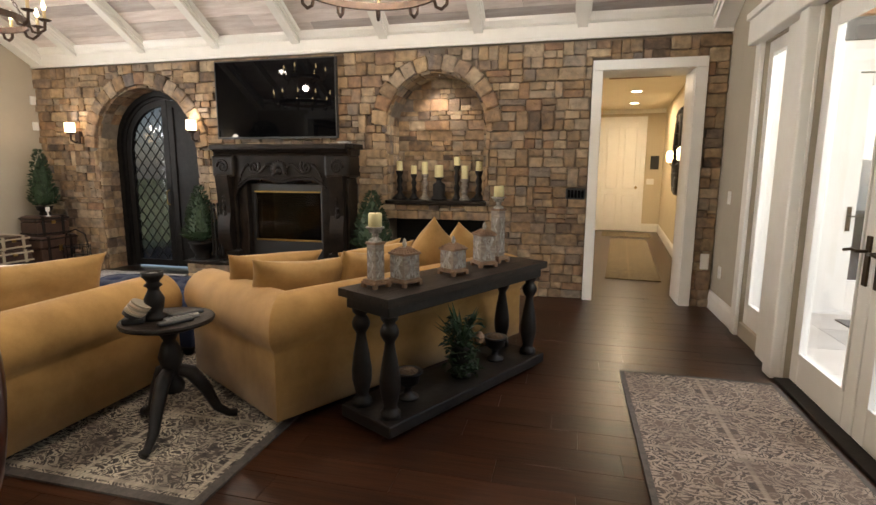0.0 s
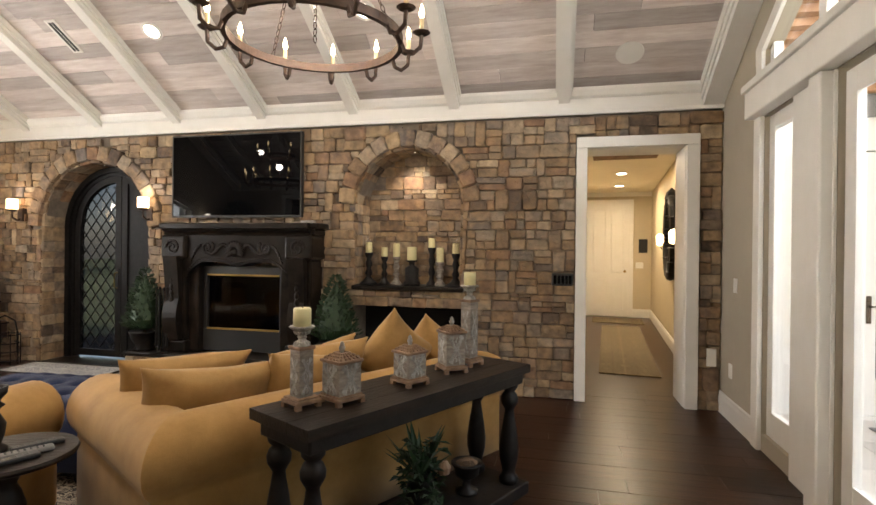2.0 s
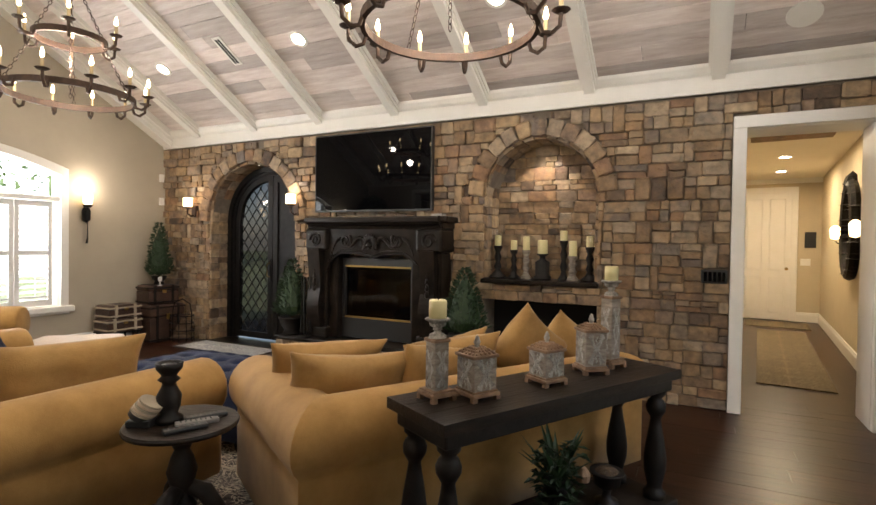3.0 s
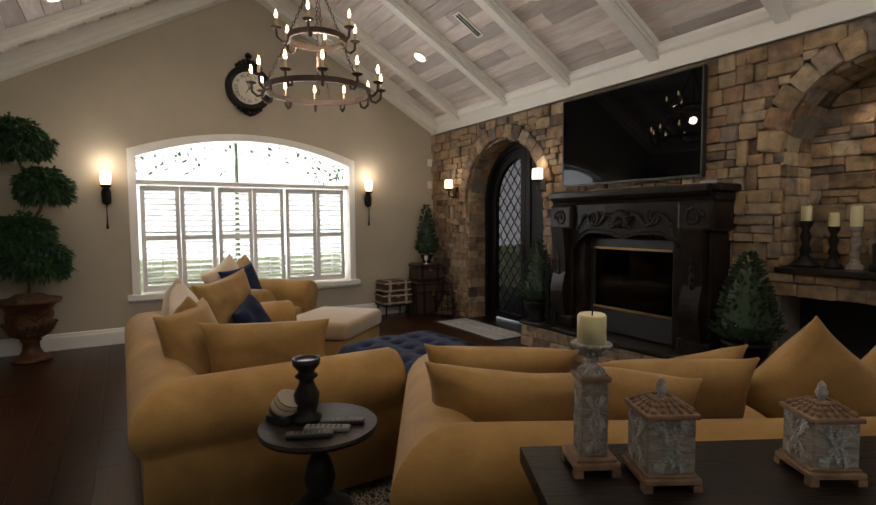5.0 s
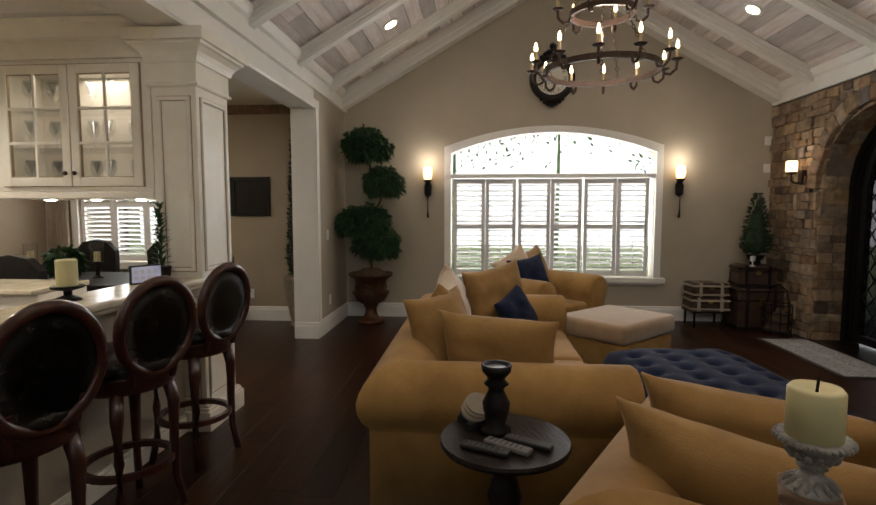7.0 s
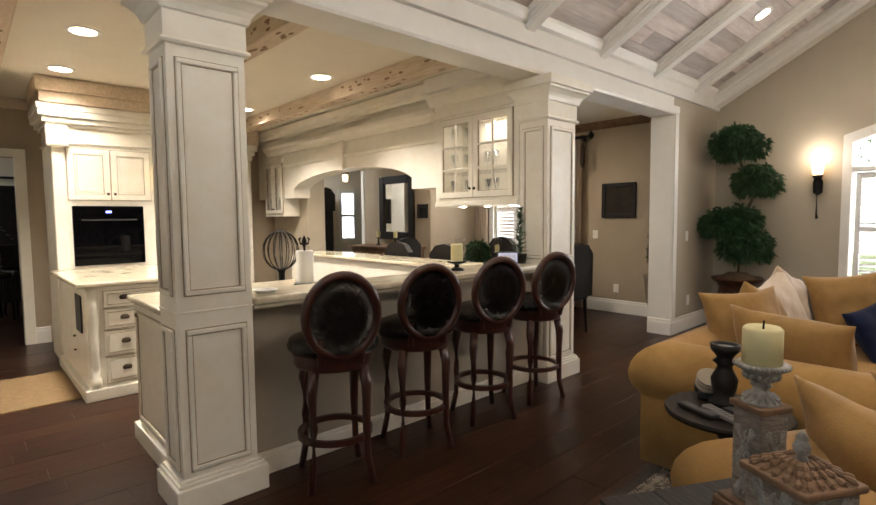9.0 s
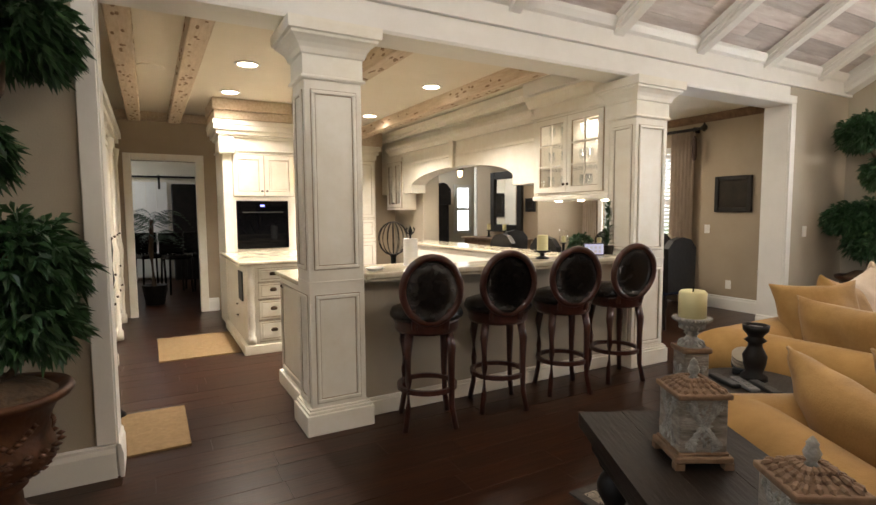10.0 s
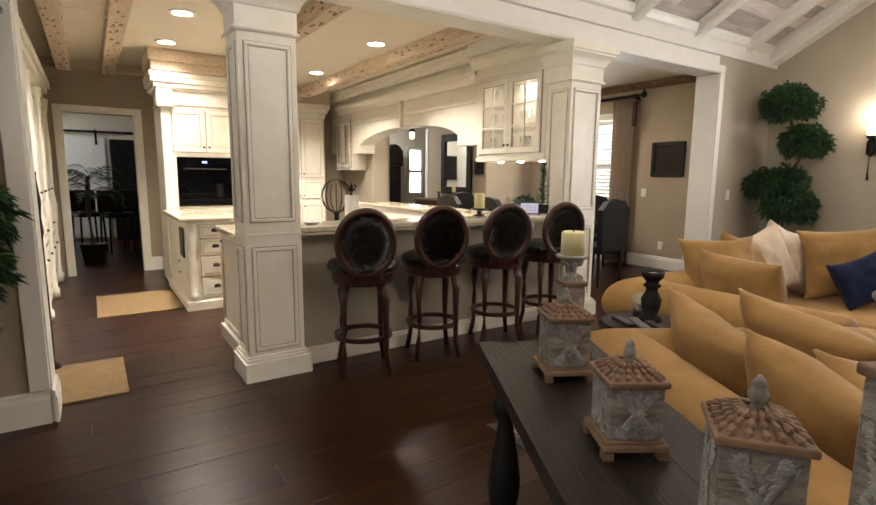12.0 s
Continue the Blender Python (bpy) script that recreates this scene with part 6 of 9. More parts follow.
for k in range(32):
    lathe([(0, -0.004), (0.008, 0), (0, 0.006)], 6, bm, (-0.42 + 0.84 * k / 31, -0.342, 0.10))
part("nailheads", bm, M_BRASS, ot)

# navy tufted ottoman
bl = thing("tufted_ottoman", "large navy velvet ottoman with button tufting", "ottoman", pose(-3.36, 3.58, 0.006, 0, 0, 3))
lx, ly, nx, ny = 0.72, 0.46, 7, 4
bm = bmesh.new()
gx, gy = 70, 44
def tuft_z(u, v):
    e = (1 - abs(u) ** 10) * (1 - abs(v) ** 8)
    z = 0.30 + 0.15 * max(0.0, e) ** 0.4
    d = 9.0
    for i in range(nx):
        for j in range(ny):
            bx_, by_ = -0.84 + 1.68 * (i + (0.5 if j % 2 else 0.0)) / (nx - 0.5), -0.72 + 1.44 * j / (ny - 1)
            d = min(d, math.hypot((u - bx_) * lx, (v - by_) * ly))
    z -= 0.045 * math.exp(-(d / 0.035) ** 2) + 0.012 * math.exp(-(d / 0.09) ** 2)
    return z
grid = [[bm.verts.new((lx * (-1 + 2 * i / gx), ly * (-1 + 2 * j / gy), tuft_z(-1 + 2 * i / gx, -1 + 2 * j / gy))) for j in range(gy + 1)] for i in range(gx + 1)]
for i in range(gx):
    for j in range(gy):
        bm.faces.new((grid[i][j], grid[i + 1][j], grid[i + 1][j + 1], grid[i][j + 1]))
part("tufted_top", bm, M_NAVY, bl, smooth=True)
part("body", soft_box(-lx, -ly, 0.08, lx, ly, 0.315, 0.025), M_NAVY, bl, smooth=True)
bm = bmesh.new()
for i in range(nx):
    for j in range(ny):
        u, v = -0.84 + 1.68 * (i + (0.5 if j % 2 else 0.0)) / (nx - 0.5), -0.72 + 1.44 * j / (ny - 1)
        lathe([(0, -0.006), (0.012, 0), (0, 0.006)], 8, bm, (u * lx, v * ly, tuft_z(u, v) + 0.003))
part("buttons", bm, M_NAVY, bl)
for x in (-0.62, 0.62):
    for y in (-0.36, 0.36):
        part("foot", lathe([(0, 0), (0.03, 0), (0.045, 0.05), (0.04, 0.085), (0, 0.085)], 10, at=(x, y, 0)), M_BLACKWOOD, bl)

# ---------- rugs ----------
def rug(name, x0, y0, x1, y1, m, label, rot=0.0, border=0.09, m2=None):
    cx, cy = (x0 + x1) / 2, (y0 + y1) / 2
    r = thing(name, label, "rug", pose(cx, cy, 0.0, 0, 0, rot))
    a, b = (x1 - x0) / 2, (y1 - y0) / 2
    part("field", box(-a + border, -b + border, -0.002, a - border, b - border, 0.010), m, r)
    bm_ = bmesh.new()
    box(-a, -b, -0.002, a, -b + border, 0.011, bm=bm_)
    box(-a, b - border, -0.002, a, b, 0.011, bm=bm_)
    box(-a, -b + border, -0.002, -a + border, b - border, 0.011, bm=bm_)
    box(a - border, -b + border, -0.002, a, b - border, 0.011, bm=bm_)
    part("border", bm_, m2 or M_BORDER, r)
    return r
rug("area_rug", -5.3, 1.70, -1.42, 4.35, M_RUG, "large charcoal and cream distressed rug under the seating", border=0.05)
rug("runner_rug", 0.42, 1.68, 1.40, 3.75, M_RUG2, "worn grey-brown patterned rug before the french doors", border=0.03)
rug("entry_rug", -6.15, 5.28, -4.78, 5.80, M_RUG4, "pale grey-blue faded rug before the entry door", border=0.025)
solo("kitchen_mat", box(-0.45, -2.90, -0.002, 0.31, -1.88, 0.012, 0.004), M_JUTE, "tan woven kitchen mat on dark boards", "mat", group="kitchen mats")
solo("kitchen_mat", box(0.165, -0.55, -0.002, 0.68, 0.17, 0.012, 0.004), M_JUTE, "tan woven mat in the kitchen opening", "mat", group="kitchen mats")

# ---------- console table ----------
CON = pose(-0.632, 3.135, 0.0, 0, 0, 61.8)
ct = thing("console_table", "black distressed console table with baluster legs behind the sofa", "console table", CON)
A, B = 0.75, 0.20
for k in range(3):
    part("top_board", box(-A, -B + 0.1334 * k + 0.0003, 0.725, A, -B + 0.1334 * (k + 1) - 0.0003, 0.77, 0.0015), M_BLACKTOP, ct)
part("apron", box(-A + 0.03, -B + 0.03, 0.66, A - 0.03, B - 0.03, 0.726, 0.008), M_BLACKWOOD, ct)
part("shelf", box(-A + 0.0, -B + 0.0, 0.035, A - 0.0, B - 0.0, 0.105, 0.01), M_BLACKWOOD, ct)
LEG = [(0, 0.10), (0.055, 0.10), (0.055, 0.135), (0.04, 0.15), (0.036, 0.17), (0.054, 0.25), (0.056, 0.31), (0.044, 0.40), (0.030, 0.48), (0.026, 0.515), (0.034, 0.53), (0.048, 0.555), (0.05, 0.58), (0.04, 0.605), (0.028, 0.62), (0.045, 0.64), (0.048, 0.665), (0, 0.665)]
for x in (-A + 0.085, A - 0.085):
    for y in (-B + 0.085, B - 0.085):
        part("leg", lathe(LEG, 18, at=(x, y, 0)), M_BLACKWOOD, ct, smooth=True)
        part("foot", lathe([(0, 0), (0.035, 0), (0.045, 0.02), (0.03, 0.04), (0, 0.04)], 10, at=(x, y, 0)), M_BLACKWOOD, ct)

def plaque(bm_, w, h, y, seed, n_=10):
    """A floral appliqué: leafy scrolls springing from a rosette, on a face at -y."""
    r_ = random.Random(seed * 7 + n_)
    k0 = min(w, h) * 0.098
    def leaf(x, z, ang, size):
        o_ = lathe([(0, -1.6 * size), (0.62 * size, -0.4 * size), (0.5 * size, 0.5 * size), (0, 1.6 * size)], 6)
        join(bm_, o_, Matrix.Translation((x, y, z)) @ Matrix.Rotation(ang, 4, 'Y') @ Matrix.Diagonal((1, 0.45, 1, 1)))
    for sx in (-1, 1):
        for sz in (-1, 1):
            for t_ in range(9):
                u = t_ / 8
                ang = 0.5 + 2.9 * u
                x = sx * w * (0.10 + 0.34 * u ** 0.7 - 0.10 * math.sin(3.1 * u) * u)
                z = sz * h * (0.08 + 0.36 * math.sin(1.9 * u))
                leaf(x, z, sx * sz * ang, k0 * (1.15 - 0.45 * u))
                leaf(x + sx * k0 * 0.9 * math.cos(ang), z + sz * k0 * 1.1, sx * (ang + 0.9), k0 * 0.7)
    for k in range(9):
        z = h * (-0.42 + 0.105 * k)
        leaf(0.0 + w * 0.03 * (-1) ** k, z, 0.5 * (-1) ** k, k0 * 0.8)
    for k in range(7):
        a = 2 * math.pi * k / 7
        leaf(math.cos(a) * k0 * 1.3, math.sin(a) * k0 * 1.3, math.pi / 2 - a, k0 * 0.75)
    return bm_
def frame_foot(w, h, bm_):
    """A footed plinth."""
    box(-w, -w, h * 0.5, w, w, h, 0.004, bm_)
    box(-w * 0.9, -w * 0.9, h, w * 0.9, w * 0.9, h * 1.25, 0.004, bm_)
    for sx in (-1, 1):
        for sy in (-1, 1):
            box(sx * w - 0.022 * (sx > 0) - 0.0, sy * w - 0.022 * (sy > 0), 0, sx * w + 0.022 * (sx < 0), sy * w + 0.022 * (sy < 0), h * 0.5, bm=bm_)
    return bm_
def canister(x, y, w, h, rot, label):
    c = thing("lidded_canister", label, "canister", pose(x, y, 0.77, 0, 0, rot), group="console canisters")
    a = w / 2
    part("foot", frame_foot(a + 0.012, 0.032, bmesh.new()), M_RAWWOOD, c)
    part("body", box(-a, -a, 0.038, a, a, h, 0.004), M_CARVED, c)
    for k in range(4):
        bm_ = plaque(bmesh.new(), w * 0.82, (h - 0.04) * 0.82, -a - 0.002, k)
        bm_.transform(Matrix.Rotation(radians(90 * k), 4, 'Z') @ Matrix.Translation((0, 0, h / 2 + 0.02)))
        part("plaque", bm_, M_PLAQUE, c, "silvered floral plaque")
    bm_ = bmesh.new()
    box(-a - 0.008, -a - 0.008, h, a + 0.008, a + 0.008, h + 0.014, 0.004, bm_)
    t0, t1 = [(-a, -a), (a, -a), (a, a), (-a, a)], [(-a * 0.35, -a * 0.35), (a * 0.35, -a * 0.35), (a * 0.35, a * 0.35), (-a * 0.35, a * 0.35)]
    lo = [bm_.verts.new((*p, h + 0.014)) for p in t0]
    hi = [bm_.verts.new((*p, h + 0.036)) for p in t1]
    bm_.faces.new(hi)
    for k in range(4):
        j = (k + 1) % 4
        bm_.faces.new((lo[k], lo[j], hi[j], hi[k]))
    ld = part("lid", bm_, M_RAWWOOD, c)
    bm_ = bmesh.new()
    for side in range(4):
        for q in range(5):
            t_ = (q - 2) / 2
            for ring in range(3):
                rr = a * (0.92 - 0.24 * ring)
                off = t_ * rr * 0.8
                o_ = lathe([(0, -0.011), (0.0065, -0.003), (0.005, 0.006), (0, 0.012)], 6)
                join(bm_, o_, Matrix.Rotation(radians(90 * side), 4, 'Z') @ Matrix.Translation((off, -rr, h + 0.016 + 0.022 * (1 - rr / a) / 0.65)) @ Matrix.Rotation(t_ * 0.7, 4, 'Z') @ Matrix.Rotation(radians(-62), 4, 'X'))
    part("lid_carving", bm_, M_RAWWOOD, ld)
    part("finial", lathe([(0, 0.030), (0.013, 0.034), (0.007, 0.042), (0.012, 0.05), (0.0145, 0.058), (0.009, 0.07), (0.0105, 0.074), (0.004, 0.084), (0, 0.088)], 12, at=(0, 0, h)), M_PLAQUE, ld, smooth=True)
    return c
canister(-0.84, 2.742, 0.116, 0.17, 61, "square limed wood canister with silvered floral plaques")
canister(-0.645, 3.10, 0.112, 0.15, 58, "squat square limed wood canister with floral plaque")
canister(-0.505, 3.415, 0.110, 0.205, 38, "tall square limed wood canister with floral plaques")
def tall_stick(x, y, w, h, candle_r, candle_h, rot, label):
    c = thing("pillar_candlestick", label, "candlestick", pose(x, y, 0.77, 0, 0, rot), group="console candlesticks")
    a = w / 2
    part("foot", frame_foot(a + 0.024, 0.035, bmesh.new()), M_RAWWOOD, c)
    part("shaft", box(-a, -a, 0.043, a, a, h - 0.095, 0.004), M_CARVED, c)
    for k in range(4):
        bm_ = bmesh.new()
        for zz in (0.3, 0.7):
            p_ = plaque(bmesh.new(), w * 0.8, (h - 0.16) * 0.42, -a - 0.002, k, 8)
            join(bm_, p_, Matrix.Translation((0, 0, 0.043 + (h - 0.16) * zz)))
        bm_.transform(Matrix.Rotation(radians(90 * k), 4, 'Z'))
        part("plaque", bm_, M_PLAQUE, c, "silvered scroll plaque")
    part("cap", box(-a - 0.006, -a - 0.006, h - 0.095, a + 0.006, a + 0.006, h - 0.08, 0.004), M_RAWWOOD, c)
    part("vase", lathe([(0, h - 0.081), (0.036, h - 0.081), (0.035, h - 0.076), (0.022, h - 0.064), (0.015, h - 0.056), (0.014, h - 0.05), (0.020, h - 0.045), (0.015, h - 0.041), (0.022, h - 0.034), (0.031, h - 0.024), (0.034, h - 0.016), (0.044, h - 0.011), (0.048, h - 0.004), (0.046, h), (0, h)], 28), M_PLAQUE, c, smooth=True)
    bm_ = bmesh.new()
    for k in range(14):
        ang = 2 * math.pi * k / 14
        o_ = lathe([(0, -0.012), (0.005, -0.004), (0.004, 0.005), (0, 0.011)], 6)
        join(bm_, o_, Matrix.Rotation(ang, 4, 'Z') @ Matrix.Translation((0.027, 0, h - 0.068)) @ Matrix.Rotation(radians(-48), 4, 'Y'))
        o_ = lathe([(0, -0.010), (0.005, -0.003), (0.004, 0.005), (0, 0.010)], 6)
        join(bm_, o_, Matrix.Rotation(ang, 4, 'Z') @ Matrix.Translation((0.029, 0, h - 0.027)) @ Matrix.Rotation(radians(40), 4, 'Y'))
    part("gadroon", bm_, M_PLAQUE, c, smooth=True)
    bm_ = bmesh.new()
    for k in range(34):
        ang = 2 * math.pi * k / 34
        lathe([(0, -0.0055), (0.0042, -0.002), (0.0042, 0.002), (0, 0.0055)], 6, bm_, (0.0475 * math.cos(ang), 0.0475 * math.sin(ang), h - 0.004))
    part("beaded_rim", bm_, M_PLAQUE, c, smooth=True)
    part("candle", lathe([(0, 0), (candle_r, 0), (candle_r, candle_h - 0.006), (candle_r - 0.005, candle_h), (candle_r * 0.5, candle_h - 0.008), (0, candle_h - 0.012)], 48, at=(0, 0, h)), M_WAX, c, "ivory pillar candle", smooth=True)
    part("wick", tube([(0, 0, h + candle_h - 0.015), (0.002, 0, h + candle_h + 0.012)], 0.002, 5), M_DULLBLACK, c)
tall_stick(-0.972, 2.642, 0.068, 0.328, 0.036, 0.074, 62, "limed wood pillar candlestick with ivory candle")
tall_stick(-0.44, 3.60, 0.070, 0.449, 0.034, 0.074, 60, "taller limed wood pillar candlestick with ivory candle")

# under the console: planted arrangement and two small urns
def con_at(x, y, z):
    return CON @ pose(x, y, z)
for x in (-0.44, 0.40):
    u = thing("small_urn", "small black footed urn on the console shelf", "urn", con_at(x, -0.02, 0.105), group="console urns")
    part("bowl", lathe([(0, 0), (0.06, 0), (0.06, 0.015), (0.025, 0.03), (0.02, 0.06), (0.03, 0.075), (0.065, 0.10), (0.07, 0.14), (0.085, 0.155), (0.085, 0.165), (0.06, 0.16), (0, 0.15)], 18), M_BLACKWOOD, u, smooth=True)
    part("moss", lathe([(0, 0.185), (0.03, 0.18), (0.06, 0.162), (0, 0.155)], 12), M_MOSS, u)
def blades(bm_, c, n_, l0, l1, w, seed, up=0.3, droop=0.5):
    r_ = random.Random(seed)
    for _ in range(n_):
        a = r_.uniform(0, 2 * math.pi)
        l_ = r_.uniform(l0, l1)
        d = Vector((math.cos(a), math.sin(a), r_.uniform(up - 0.4, up + 0.7))).normalized()
        s_ = d.cross(Vector((0, 0, 1)))
        s_ = s_.normalized() if s_.length > 0.01 else Vector((1, 0, 0))
        p0 = Vector(c)
        p1 = p0 + d * l_ * 0.55
        p2 = p0 + d * l_ - Vector((0, 0, droop * l_ * r_.uniform(0.2, 1)))
        vs = [bm_.verts.new(p) for p in (p0 - s_ * w * 0.4, p1 - s_ * w, p2, p1 + s_ * w, p0 + s_ * w * 0.4)]
        bm_.faces.new(vs)
    return bm_
ar = thing("planted_arrangement", "green succulent arrangement in a dark footed vase on the console shelf", "plant", con_at(0.02, -0.03, 0.105))
part("vase", lathe([(0, 0), (0.065, 0), (0.06, 0.015), (0.03, 0.04), (0.05, 0.08), (0.075, 0.13), (0.06, 0.19), (0.07, 0.21), (0, 0.20)], 18), M_BLACKWOOD, ar, smooth=True)
for k in range(20):
    part("leaf", blades(bmesh.new(), (0, 0, 0.20), 1, 0.20, 0.33, 0.013, 300 + k, 1.3, 0.12), M_LEAF, ar)
bm = bmesh.new()
r_ = random.Random(9)
for k in range(120):
    a, zz = r_.uniform(0, 6.28), r_.uniform(0.02, 0.36)
    rr = r_.uniform(0.03, 0.12)
    blades(bm, (rr * math.cos(a), rr * math.sin(a), zz), 4, 0.03, 0.075, 0.012, k, 0.2, 0.5)
part("trailing_leaves", bm, M_NEEDLE, ar)
part("cone", lathe([(0, 0), (0.03, 0.01), (0.035, 0.04), (0.015, 0.07), (0, 0.075)], 10, at=(0.07, -0.09, 0.22)), M_RAWWOOD, ar, "brown seed cone")

# ---------- side table ----------
st = thing("pedestal_table", "small round black pedestal table between the sofas", "side table", pose(-1.985, 2.255, 0.008, 0, 0, 20))
part("tabletop", lathe([(0, 0.585), (0.19, 0.585), (0.225, 0.598), (0.23, 0.61), (0.225, 0.62), (0, 0.62)], 44), M_BLACKTOP, st)
part("column", lathe([(0, 0.22), (0.055, 0.22), (0.06, 0.26), (0.035, 0.30), (0.05, 0.36), (0.062, 0.41), (0.045, 0.47), (0.03, 0.50), (0.045, 0.53), (0.09, 0.57), (0.10, 0.586), (0, 0.586)], 20), M_BLACKWOOD, st, smooth=True)
for k in range(3):
    a = 2 * math.pi * k / 3 + 0.4
    d = Vector((math.cos(a), math.sin(a), 0))
    p = [d * 0.02 + Vector((0, 0, 0.34)), d * 0.09 + Vector((0, 0, 0.31)), d * 0.16 + Vector((0, 0, 0.20)), d * 0.21 + Vector((0, 0, 0.08)), d * 0.27 + Vector((0, 0, 0.03)), d * 0.31 + Vector((0, 0, 0.025))]
    part("leg", tube(p, 0.03, 9, taper=[1.1, 1.3, 1.1, 0.85, 0.7, 0.8]), M_BLACKWOOD, st, smooth=True)
cs = thing("black_candlestick", "turned black wooden candlestick on the pedestal table", "candlestick", pose(-2.03, 2.225, 0.628))
part("stem", lathe([(0, 0), (0.055, 0), (0.055, 0.02), (0.035, 0.035), (0.045, 0.07), (0.05, 0.11), (0.03, 0.15), (0.028, 0.165), (0.045, 0.18), (0.03, 0.195), (0.035, 0.205), (0.052, 0.225), (0.055, 0.25), (0.045, 0.25), (0.04, 0.235), (0, 0.232)], 22), M_BLACKWOOD, cs, smooth=True)
part("wick_cup", lathe([(0, 0.234), (0.035, 0.234), (0.035, 0.24), (0, 0.24)], 16), M_STEEL, cs)
co = thing("coaster_stack", "stack of cream coasters tilted in a black holder", "coasters", pose(-2.085, 2.145, 0.628, 0, 0, 30))
part("holder", box(-0.05, -0.045, 0, 0.05, 0.045, 0.03, 0.006), M_BLACK, co)
for k in range(5):
    bm = lathe([(0, 0), (0.05, 0), (0.05, 0.009), (0, 0.009)], 24)
    bm.transform(Matrix.Translation((0.016 * k * 0.55, 0, 0.05 + 0.010 * k)) @ Matrix.Rotation(radians(30), 4, 'Y'))
    part("coaster", bm, M_CREAMV if k % 2 else M_STRAP, co)
bm = lathe([(0, 0), (0.052, 0), (0.052, 0.02), (0, 0.02)], 24)
bm.transform(Matrix.Translation((-0.008, 0, 0.032)) @ Matrix.Rotation(radians(30), 4, 'Y'))
part("tray", bm, M_BLACK, co)
for k, (x, y, r0) in enumerate(((-1.93, 2.33, 62), (-1.90, 2.26, 58), (-1.875, 2.185, 66))):
    rc = thing("remote_control", "black remote control with grey buttons on the pedestal table", "remote", pose(x, y, 0.628, 0, 0, r0), group="remotes")
    part("body", box(-0.085, -0.022, 0, 0.085, 0.022, 0.018, 0.006), M_BLACK if k != 1 else M_GREYMAT, rc)
    bm = bmesh.new()
    for i in range(7):
        for j in range(3):
            box(-0.065 + i * 0.019, -0.013 + j * 0.010, 0.017, -0.058 + i * 0.019, -0.008 + j * 0.010, 0.0195, 0.001, bm)
    part("buttons", bm, M_GREYMAT if k != 1 else M_BLACK, rc)

# ---------- plants ----------
def leaf_ball(bm_, c, r, n_, seed, flat=0.85, lw=0.0135, ll=(0.05, 0.10)):
    r_ = random.Random(seed)
    for _ in range(n_):
        a, u = r_.uniform(0, 6.28), r_.uniform(-0.75, 1.0)
        rr = r * (0.5 + 0.42 * r_.random()) * (1 + 0.22 * noise.noise(Vector((math.cos(a) * 1.7 + seed, math.sin(a) * 1.7, u * 1.7))))
        q_ = math.sqrt(max(0, 1 - u * u))
        p = Vector(c) + Vector((math.cos(a) * q_ * rr, math.sin(a) * q_ * rr, u * rr * flat))
        out = Vector((math.cos(a) * q_, math.sin(a) * q_, u * 0.6)).normalized()
        for _k in range(5):
            d = (out + Vector((r_.uniform(-0.8, 0.8), r_.uniform(-0.8, 0.8), r_.uniform(-0.9, 0.3)))).normalized()
            l_ = r_.uniform(*ll)
            s_ = d.cross(Vector((r_.uniform(-1, 1), r_.uniform(-1, 1), 1))).normalized()
            p1 = p + d * l_ * 0.5
            p2 = p + d * l_ - Vector((0, 0, 0.3 * l_))
            bm_.faces.new([bm_.verts.new(v) for v in (p, p1 - s_ * lw, p2, p1 + s_ * lw)])
    return bm_
URN = [(0, 0), (0.17, 0), (0.175, 0.03), (0.15, 0.05), (0.10, 0.075), (0.075, 0.13), (0.07, 0.19), (0.095, 0.215), (0.08, 0.23), (0.14, 0.26), (0.20, 0.32), (0.205, 0.38), (0.185, 0.43), (0.195, 0.52), (0.22, 0.57), (0.27, 0.60), (0.285, 0.62), (0.275, 0.64), (0.24, 0.63), (0.20, 0.60), (0, 0.59)]
